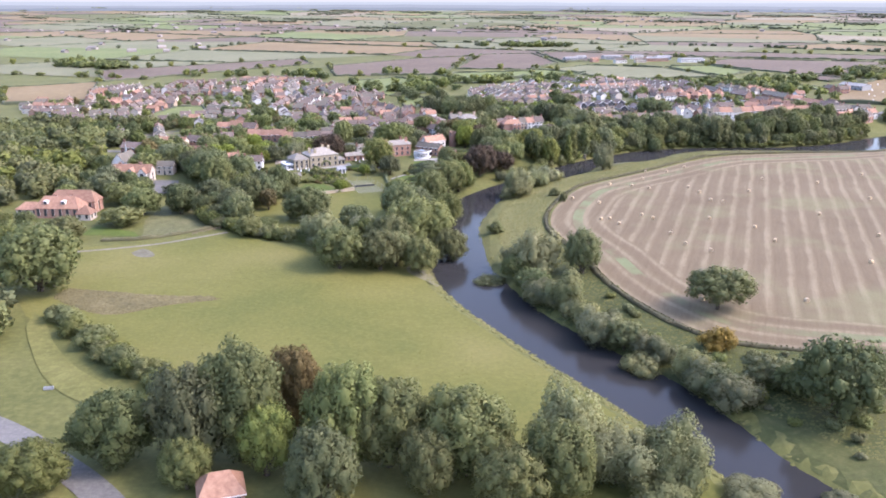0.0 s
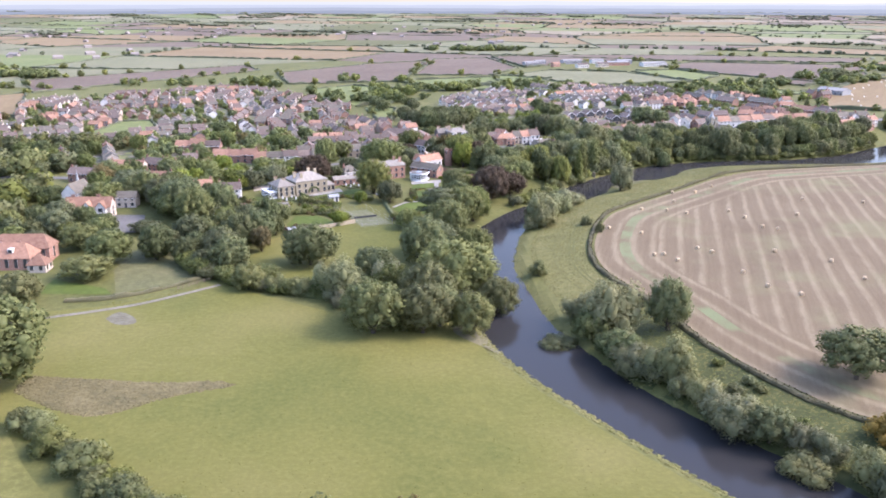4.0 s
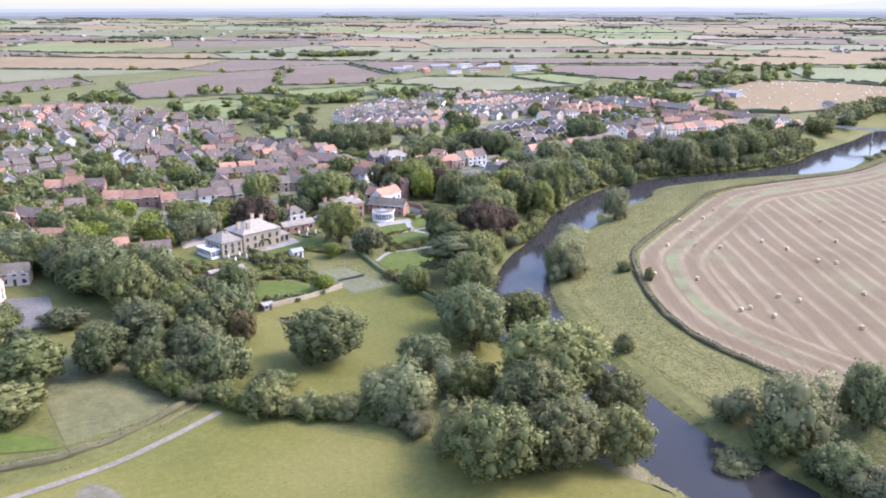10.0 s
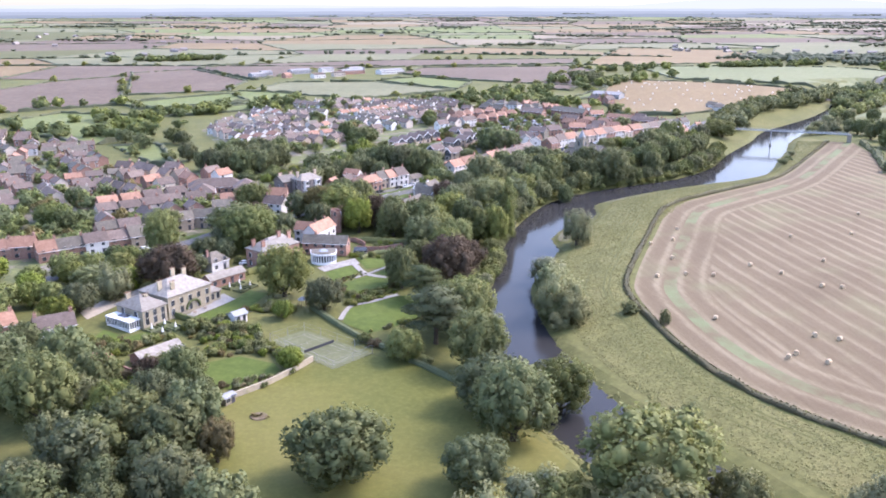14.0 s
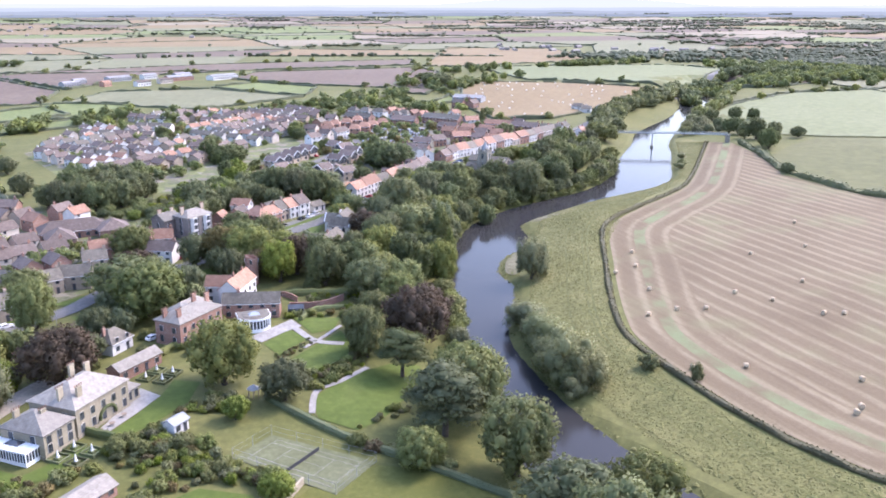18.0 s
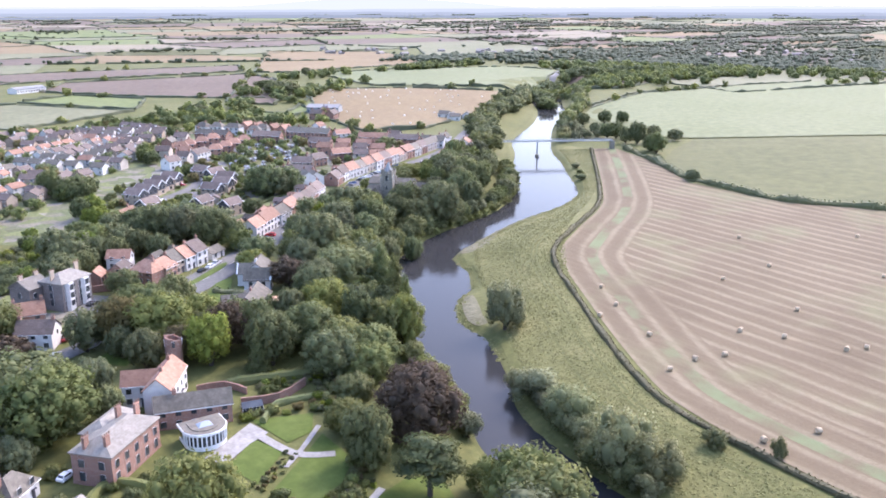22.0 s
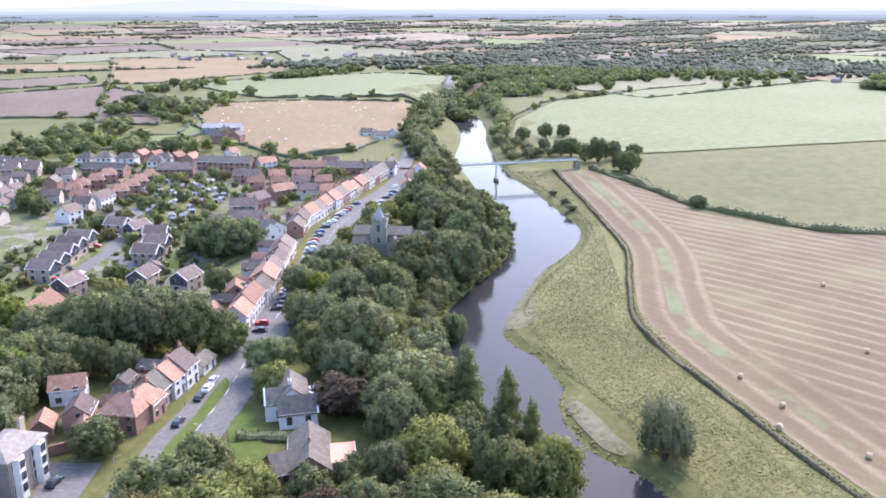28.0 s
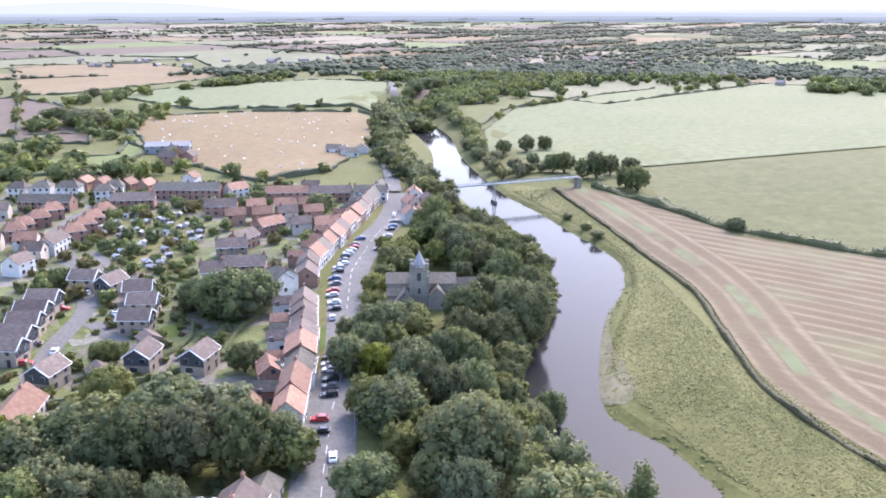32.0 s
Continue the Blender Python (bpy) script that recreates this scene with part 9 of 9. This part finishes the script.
def gazebo(x, y):
    ob = thing("gazebo", "grey timber garden gazebo", "gazebo")
    ob.matrix_world = pose(x, y, ground_z(x, y))
    for k in range(6):
        a = k * math.pi / 3
        bm = bmesh.new()
        tube(bm, (1.4 * math.cos(a), 1.4 * math.sin(a), -0.2), (1.4 * math.cos(a), 1.4 * math.sin(a), 2.3), 0.08, 0.08, 6)
        part("post", bm, WOOD, ob)
    bm = bmesh.new()
    tube(bm, (0, 0, 2.3), (0, 0, 3.4), 1.8, 0.05, 6)
    part("roof", bm, LEAD, ob)


gazebo(-28.6, 438.3)


def trough(x, y):
    ob = thing("water_trough", "grey cattle trough in the meadow", "trough")
    ob.matrix_world = pose(x, y, ground_z(x, y) + 0.1, 0, 0, 15)
    bm = bmesh.new()
    for c in ((-1.2, -0.45, 0, 1.2, -0.35, 0.7), (-1.2, 0.35, 0, 1.2, 0.45, 0.7), (-1.2, -0.35, 0, -1.1, 0.35, 0.7), (1.1, -0.35, 0, 1.2, 0.35, 0.7), (-1.1, -0.35, 0, 1.1, 0.35, 0.1)):
        box(bm, *c)
    part("trough_body", bm, LEAD, ob)


trough(-85.6, 163)


def field_fence(line, name="fence", label="post and rail fence of weathered wood"):
    ob = thing(name, label, "fence")
    pts = smooth_line(line, 2.4)
    z = land(pts)
    for (x, y), h in zip(pts, z):
        solid("post", [(x - 0.07, y - 0.07, h - 0.2, x + 0.07, y + 0.07, h + 1.25)], WOOD, ob)
    for (p, h), (q, g) in zip(zip(pts, z), zip(pts[1:], z[1:])):
        bm = bmesh.new()
        for k in (0.5, 0.85, 1.15):
            tube(bm, (*p, h + k), (*q, g + k), 0.05, 0.05, 4)
        part("rail", bm, WOOD, ob)


field_fence([(-93.8, 305.7), (-85, 316.1), (-81.1, 324.7)])
field_fence([(-114.4, 363.8), (-105.9, 350.2), (-99.6, 343.1)])


def flower_bed(x, y):
    ob = thing("flower_bed", "round flower bed with dark soil", "flower bed")
    ob.matrix_world = pose(x, y, ground_z(x, y) + 0.1)
    bm = bmesh.new()
    tube(bm, (0, 0, -0.3), (0, 0, 0.25), 2.4, 2.0, 20)
    part("soil", bm, SOIL, ob)
    r = np.random.default_rng(3)
    for k in range(7):
        c = r.normal(0, 0.8, 2)
        p = np.c_[c + r.normal(0, 0.22, (18, 2)), r.uniform(0.25, 0.7, 18)]
        v, f = leaf_cards(r, p, np.tile((0, 0, 1.0), (18, 1)), 0.22)
        mesh_object("plant", v, f, LEAF_AUTUMN, ob)


flower_bed(-59.8, 373.2)


def street_lamp(x, y, turn):
    ob = thing("street_lamp", "tall grey steel street lamp beside the road", "street lamp", "street lamps")
    ob.matrix_world = pose(x, y, ground_z(x, y), 0, 0, turn)
    bm = bmesh.new()
    tube(bm, (0, 0, -0.3), (0, 0, 6.0), 0.09, 0.05, 8)
    part("pole", bm, LEAD, ob)
    bm = bmesh.new()
    tube(bm, (0, 0, 5.95), (1.1, 0, 6.25), 0.04, 0.035, 6)
    part("arm", bm, LEAD, ob)
    bm = bmesh.new()
    box(bm, 1.0, -0.13, 6.2, 1.65, 0.13, 6.34)
    bmesh.ops.bevel(bm, geom=list(bm.edges), offset=0.03, segments=1, affect="EDGES")
    part("lamp_head", bm, STONE, ob)
    return ob


first_lamp = street_lamp(46.8, 558.3, 120)
for x, y, a in ((77, 567.2, 120), (108, 583.1, 120), (141.3, 597.1, 120), (174.6, 613.9, 120), (210.1, 629.7, 120), (28.7, 565, -60), (60.6, 576.7, -60), (-21.2, 533.2, -60), (-53.5, 515.6, 90)):
    copy_thing(first_lamp, pose(x, y, ground_z(x, y), 0, 0, a))
PAINT = plain("worn_road_paint", (0.55, 0.55, 0.53), 0.8)
for a in range(1, 10):
    p, q = np.array(STREET[a], float), np.array(STREET[a + 1], float)
    d = (q - p) / np.hypot(*(q - p))
    n = int(np.hypot(*(q - p)) / 8)
    for k in range(n):
        c = p + d * 8 * k
        drape("road_line", ribbon(np.array([c, c + d * 2, c + d * 4]), 0.16), PAINT, "worn white line on the street", 0.27, 3, "road line")


# ---- the allotments ----
def allotments():
    rng = random.Random(9)
    plots = [LAWN, SOIL, OLIVE, PASTURE, ROUGH_GRASS, BRACKEN]
    drape("allotment_ground", allot_ring, ROUGH_GRASS, "patchwork of allotment plots", 0.15, 5, "allotment")
    for n, (x, y) in enumerate(spread(allot_ring, 6.0, 3)):
        a = 0.5
        ring = [(x + u * math.cos(a) - v * math.sin(a), y + u * math.sin(a) + v * math.cos(a)) for u, v in ((-2.3, -1.8), (2.3, -1.8), (2.3, 1.8), (-2.3, 1.8))]
        drape("plot", ring, plots[rng.randrange(6)], "small dug or planted allotment plot", 0.3, 3, "plot")
        k = rng.random()
        if k < 0.35:
            house(x + 1.5, y + 1.2, rng.uniform(0, 180), 2.4, 2.0, 1.9, 0.5, WOOD if k < 0.2 else RENDER, LEAD, "small weathered allotment shed", stacks=(), detail=0, group="allotment sheds")
        elif k < 0.8:
            plant(x - 1, y - 1, rng.uniform(1.2, 3.0), rng.uniform(2, 3.5), "b", 0, "allotment bushes")


allotments()

# ---- outlying farms and sheds ----
STEEL_ROOF = plain("pale_steel_roof", (0.24, 0.235, 0.23), 0.85, 0.1)
for x, y, L, W, t, wall, roof in ((161.5, 1236.2, 30, 14, 20, LEAD, STEEL_ROOF), (224.7, 1271, 40, 18, 15, LEAD, STEEL_ROOF), (283.9, 1238.7, 46, 20, 12, BRICK, STEEL_ROOF), (329.5, 1219.9, 50, 20, 12, RENDER, STEEL_ROOF), (225.9, 1197.7, 24, 12, 15, RENDER, BROWN_TILE), (192.8, 1217, 16, 10, 30, BRICK, RED_TILE),
                                  (256.2, 1210.5, 22, 12, 10, PINK, BROWN_TILE), (300.8, 1269.5, 30, 16, 12, LEAD, STEEL_ROOF), (178.5, 1262.3, 22, 12, 20, LEAD, STEEL_ROOF), (264, 1280.2, 26, 14, 15, RENDER, STEEL_ROOF)):
    house(x, y, t, L * 0.7, W * 0.7, 3.8, 1.9, wall, roof, "long pale industrial shed", stacks=(), detail=0, group="industrial sheds", dz=0.5)
for x, y, t, L in ((448.2, 757.7, 30, 12), (451.9, 768.5, 100, 9), (458.5, 750.6, 30, 10), (443.1, 750.7, 120, 8)):
    house(x, y, t, L, 7, 3.2, 2.4, RENDER, SLATE, "white farm bungalow with grey roof", stacks=(), detail=0, group="white farm")
house(413.7, 870.4, 120, 28, 14, 4.5, 2.2, LEAD, STEEL_ROOF, "pale metal barn at the field edge", stacks=(), detail=0, dz=0.3)
for x, y, t in ((385.9, 833.3, 20), (397.8, 853.1, 60), (377.9, 842.2, 100)):
    house(x, y, t, 11, 7.5, 4.8, 2.8, BRICK, BROWN_TILE, "brick farmhouse at the field edge", detail=0, group="field edge farm", dz=0.3)


# ---- far country ----


def clumps(name, spots, mat, label, category, seed):
    """Many rough tree or bush clumps in one mesh: (x, y, height, width) each."""
    rng = np.random.default_rng(seed)
    bm = bmesh.new()
    bmesh.ops.create_icosphere(bm, subdivisions=1, radius=1)
    bm.verts.index_update()
    base = np.array([tuple(v.co) for v in bm.verts])
    tri = np.array([[v.index for v in f.verts] for f in bm.faces])
    bm.free()
    small = np.array([(0, 0, 1), (0.9, 0, 0.4), (0.28, 0.86, 0.45), (-0.73, 0.53, 0.35), (-0.73, -0.53, 0.45), (0.28, -0.86, 0.35), (0, 0, -0.6)])
    stri = np.array([(0, 1, 2), (0, 2, 3), (0, 3, 4), (0, 4, 5), (0, 5, 1), (6, 2, 1), (6, 3, 2), (6, 4, 3), (6, 5, 4), (6, 1, 5)])
    s = np.array(spots, float)
    z = land(s[:, :2])
    far = np.hypot(s[:, 0], s[:, 1] - 300) > 1500
    verts, faces, n0 = [], [], 0
    for pick, b, t in ((~far, base, tri), (far, small, stri)):
        p, zz = s[pick], z[pick]
        if not len(p):
            continue
        for rep in range(3):
            k = (0.9, 0.65, 0.55)[rep]
            off = rng.normal(0, 0.30 if rep else 0.0, (len(p), 2)) * p[:, 3:4]
            v = b[None] * rng.uniform(0.72, 1.15, (len(p), len(b), 1))
            v = v * np.stack([p[:, 3] * 0.5 * k, p[:, 3] * 0.5 * k, p[:, 2] * 0.5 * k], 1)[:, None, :]
            v = v + np.stack([p[:, 0] + off[:, 0], p[:, 1] + off[:, 1], zz + p[:, 2] * 0.46 * rng.uniform(0.75, 1.1, len(p))], 1)[:, None, :]
            f = t[None] + (n0 + np.arange(len(p)) * len(b))[:, None, None]
            verts.append(v.reshape(-1, 3))
            faces.append(f.reshape(-1, 3))
            n0 += len(p) * len(b)
    verts, faces = np.concatenate(verts), np.concatenate(faces)
    me = bpy.data.meshes.new(name)
    me.from_pydata(verts.tolist(), [], faces.tolist())
    me.materials.append(mat)
    return tagged(new(name, me), label, category, kind="stuff")


# greyer than the near leaves: a little distance haze is mixed into the colour
HAZED_LEAF = foliage("hazed_far_leaves", (0.108, 0.120, 0.074), (0.126, 0.138, 0.086), (0.144, 0.154, 0.100), 0.0)


def hedge_lines(name, lines, mat, label):
    """Long field hedges of uneven height, with a gap here and there, in one mesh."""
    rng = np.random.default_rng(6)
    verts, faces, n0 = [], [], 0
    for a, b in lines:
        a, b = np.array(a, float), np.array(b, float)
        span = np.hypot(*(b - a))
        d = np.hypot(*((a + b) / 2 - (-0.5, 294.1)))
        n = max(2, int(span / (7 if d < 1300 else 14 if d < 2400 else 30)))
        t = np.linspace(0, 1, n + 1)
        side = np.array((a[1] - b[1], b[0] - a[0])) / span
        p = a + (b - a) * t[:, None] + side * rng.normal(0, 0.7, (n + 1, 1))
        h = rng.uniform(1.2, 3.2, n + 1) * rng.choice((0.8, 1.0, 1.3))
        w = rng.uniform(0.9, 1.9, n + 1)
        z = land(p)
        v = np.stack([np.c_[p - side * w[:, None], z - 0.3], np.c_[p - side * w[:, None] * 0.7, z + h * 0.8], np.c_[p + side * rng.normal(0, 0.3, (n + 1, 1)), z + h], np.c_[p + side * w[:, None] * 0.7, z + h * 0.8], np.c_[p + side * w[:, None], z - 0.3]], 1)
        verts.append(v.reshape(-1, 3))
        for i in range(n):
            if rng.random() < 0.06:
                continue
            for j in range(4):
                faces.append([n0 + i * 5 + j, n0 + i * 5 + j + 1, n0 + i * 5 + j + 6, n0 + i * 5 + j + 5])
        n0 += 5 * (n + 1)
    return tagged(mesh_object(name, np.concatenate(verts), faces, mat), label, "hedgerow", kind="stuff")


STRAW = mottled("pale_straw", (0.205, 0.168, 0.108), (0.236, 0.196, 0.128), (0.268, 0.226, 0.152), 0.01, 0.2)


def country():
    rng = random.Random(77)
    cell, ang = 230.0, radians(-24)
    mats = [(PLOUGH, "ploughed field"), (TAN, "stubble field"), (OLIVE, "olive grass field"), (STRAW, "pale straw field"), (PLOUGH, "ploughed field"), (DEEP_CROP, "green crop field"), (OLIVE, "olive grass field"), (TAN, "stubble field"), (PASTURE, "green pasture")]
    grid = {}

    def node(i, j):
        if (i, j) not in grid:
            u, v = (i + rng.uniform(-0.3, 0.3)) * cell * 1.35, (j + rng.uniform(-0.3, 0.3)) * cell
            grid[i, j] = np.array((u * math.cos(ang) - v * math.sin(ang), u * math.sin(ang) + v * math.cos(ang) + 300))
        return grid[i, j]
    hedges, woods, lines, beyond = [], [], [], {}
    for i in range(-22, 23):
        for j in range(-28, 29):
            q = [node(i, j), node(i + 1, j), node(i + 1, j + 1), node(i, j + 1)]
            c = sum(q) / 4
            d = math.hypot(c[0], c[1] - 300)
            bear = math.degrees(math.atan2(c[0], c[1] - 250))
            if d > 4550 or not -36 < bear < 106 or (d < 1100 and not (c[0] > 800 or (c[0] < -420 and c[1] > 700))):
                continue
            if any(inside(np.array([c]), r)[0] for r in FIELD_RINGS) or (320 < c[0] < 900 and 250 < c[1] < 1250) or (-450 < c[0] < 700 and c[1] < 1330):
                continue
            mat, label = mats[rng.randrange(len(mats))]
            ring = [c + (p - c) * 0.99 for p in q]
            if d < 2300:
                drape("farm_field", ring, mat, "distant " + label + " between hedges", 0.6, 80, "field")
            else:
                beyond.setdefault((mat, label), []).append(ring)
            lines += [(q[0], q[1]), (q[0], q[3])] if rng.random() < 0.5 else [(q[0], q[3])]
            k = rng.random()
            if k < 0.16 + 0.14 * (d > 2200) + 0.40 * (bear > 52):
                # a shelter belt or a small wood
                big = 2.0 if bear > 52 and d < 3600 else 1.0
                turn, la, lb = rng.uniform(-0.6, 0.3) + ang, rng.uniform(60, 150) * big, rng.uniform(14, 45) * big
                for _ in range(int(la * lb / (60 if big == 1 else 95))):
                    u, v = rng.uniform(-1, 1), rng.uniform(-1, 1)
                    if u * u + v * v > 1:
                        continue
                    u, v = u * la, v * lb
                    woods.append((c[0] + u * math.cos(turn) - v * math.sin(turn), c[1] + u * math.sin(turn) + v * math.cos(turn), rng.uniform(8, 13), rng.uniform(13, 21)))
            for a, b in ((q[0], q[1]), (q[0], q[3])):
                n = int(np.hypot(*(b - a)) / 13)
                lush = rng.random() < 0.3
                for s in range(n):
                    if rng.random() < (0.45 if lush else 0.07):
                        p = a + (b - a) * (s + rng.random()) / n
                        hedges.append((p[0], p[1], rng.uniform(5, 10), rng.uniform(8, 13)))
    for (mat, label), rings in beyond.items():
        v, f = [], []
        for ring in rings:
            n = len(v)
            grid_pts = [np.array(ring[0]) * (1 - u) * (1 - w) + np.array(ring[1]) * u * (1 - w) + np.array(ring[2]) * u * w + np.array(ring[3]) * (1 - u) * w for w in (0, 0.5, 1) for u in (0, 0.5, 1)]
            v += [(*p, z + 0.9) for p, z in zip(grid_pts, land(grid_pts))]
            f += [[n + 3 * r + c, n + 3 * r + c + 1, n + 3 * r + c + 4, n + 3 * r + c + 3] for r in (0, 1) for c in (0, 1)]
        tagged(mesh_object("far_fields", v, f, mat), "patchwork of far " + label + "s", "fields", kind="stuff")
    # hedges round the nearer fields
    for r in FIELD_RINGS[:-1]:
        for a, b in zip(r, np.roll(r, -1, 0)):
            if (a[1] + b[1]) / 2 < 700 and (a[0] + b[0]) / 2 > 300:
                continue
            lines.append((a, b))
            n = int(np.hypot(*(b - a)) / 12)
            for s in range(n):
                if rng.random() < 0.13:
                    p = a + (b - a) * (s + rng.random()) / n
                    hedges.append((p[0], p[1], rng.uniform(5, 9), rng.uniform(7, 11)))
    for cx, cy, n, sx, sy in ((840, 1108, 40, 34, 9), (957, 1111, 14, 13, 6), (1025, 1078, 14, 14, 6), (512, 1000, 22, 50, 20), (475, 972, 12, 26, 16), (-62, 850, 14, 22, 18), (-20, 860, 10, 16, 16), (20, 925, 20, 60, 10), (92, 955, 18, 60, 10), (-160, 1015, 24, 80, 14),
                              (305, 902, 20, 30, 14), (345, 845, 14, 16, 20), (800, 822, 60, 60, 12), (900, 800, 70, 60, 14), (1080, 760, 170, 90, 30), (1190, 620, 170, 70, 50), (1330, 470, 160, 70, 70), (335, 955, 14, 40, 10), (622, 1115, 14, 30, 10), (760, 790, 30, 60, 10), (1080, 900, 150, 90, 26), (1280, 800, 200, 110, 50), (1350, 1000, 160, 140, 40), (1500, 650, 160, 90, 90)):
        for _ in range(n):
            woods.append((cx + rng.gauss(0, sx), cy + rng.gauss(0, sy), rng.uniform(7, 12), rng.uniform(9, 15)))
    # thin hedge along the skyline of the pale field
    for a, b in (((1010, 632), (880, 690)), ((880, 690), (735, 735)), ((735, 735), (620, 722))):
        lines.append((a, b))
    hedge_lines("hedgerows", lines, HAZED_LEAF, "long field hedges across the country")
    close = lambda p: math.hypot(p[0] + 60, p[1] - 400) < 1250
    for name, spots, label, category, seed in (("hedge_trees", hedges, "trees along the distant hedges", "trees", 1), ("woods", woods, "distant woods and shelter belts", "woodland", 2)):
        wood(name, [(*p, "ddo"[k % 3]) for k, p in enumerate(spots) if close(p)], "nearer " + label, category, fine=-1)
        clumps(name, [p for p in spots if not close(p)], HAZED_LEAF, label, category, seed)
    # scattered far roofs
    rng2 = np.random.default_rng(8)
    spots = []
    for cx, cy, n, s in ((-500, 2600, 90, 260), (-913.9, 2333.7, 90, 260), (100, 2500, 60, 200), (700, 2900, 50, 300), (1191.1, 1515, 40, 70), (1332.9, 1273.3, 30, 60), (1500, 900, 40, 120), (1400, 500, 26, 160), (216.3, 1885.8, 30, 120), (-646.8, 1608.8, 40, 140)):
        spots += (np.array((cx, cy)) + rng2.normal(0, s, (n, 2))).tolist()[:n // 4]
    bm = bmesh.new()
    for x, y in spots:
        L, W, h = rng2.uniform(8, 18), rng2.uniform(7, 10), rng2.uniform(3, 5)
        z = ground_z(x, y)
        m = pose(x, y, z, 0, 0, rng2.uniform(0, 180))
        vs = box(bm, -L / 2, -W / 2, -1, L / 2, W / 2, h)
        ridge = [bm.verts.new((-L / 2, 0, h + 2.5)), bm.verts.new((L / 2, 0, h + 2.5))]
        bm.faces.new((vs[4], vs[5], ridge[1], ridge[0]))
        bm.faces.new((vs[6], vs[7], ridge[0], ridge[1]))
        bmesh.ops.transform(bm, matrix=m, verts=vs + ridge)
    me = bpy.data.meshes.new("far_buildings")
    bm.to_mesh(me)
    bm.free()
    me.materials.append(plain("far_walls", (0.24, 0.21, 0.19), 0.9))
    tagged(new("far_buildings", me), "scattered pale buildings of distant villages", "buildings", kind="stuff")


country()


def skyline():
    """Wooded ridges and hills at the edge of the country, distance haze painted in as blue glow."""
    # each farther ridge gets a paler, stronger glow to stand for thicker haze
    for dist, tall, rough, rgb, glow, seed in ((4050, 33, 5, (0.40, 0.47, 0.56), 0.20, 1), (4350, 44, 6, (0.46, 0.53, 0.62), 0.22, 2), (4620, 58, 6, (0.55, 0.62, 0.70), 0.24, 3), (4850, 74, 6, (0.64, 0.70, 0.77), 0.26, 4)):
        m = bpy.data.materials.new("haze_glow_hills")
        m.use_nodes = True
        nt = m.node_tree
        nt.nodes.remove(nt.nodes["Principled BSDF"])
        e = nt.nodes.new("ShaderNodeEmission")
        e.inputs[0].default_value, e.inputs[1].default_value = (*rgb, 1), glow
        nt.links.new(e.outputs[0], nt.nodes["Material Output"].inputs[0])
        verts, faces = [], []
        n = 420
        for k in range(n + 1):
            a = radians(-45 + 165 * k / n)
            x, y = dist * math.sin(a), 300 + dist * math.cos(a)
            h = tall + rough * (1.2 * noise.noise((k * 0.025, seed * 9.0, 0)) + 0.5 * noise.noise((k * 0.17, seed * 9.0, 4)))
            hill = max(0.0, 1 - ((math.degrees(a) - 47) / 9) ** 2)
            h += 40 * hill ** 1.3 * (seed == 4)
            verts += [(x, y, -40), (x, y, h), (x * 1.01, y * 1.01, -40)]
            if k:
                faces += [[3 * k - 3, 3 * k, 3 * k + 1, 3 * k - 2], [3 * k - 2, 3 * k + 1, 3 * k + 2, 3 * k - 1]]
        tagged(mesh_object("backdrop", verts, faces, m), "hills on the horizon with blue haze painted in", "hills", kind="structure")


skyline()
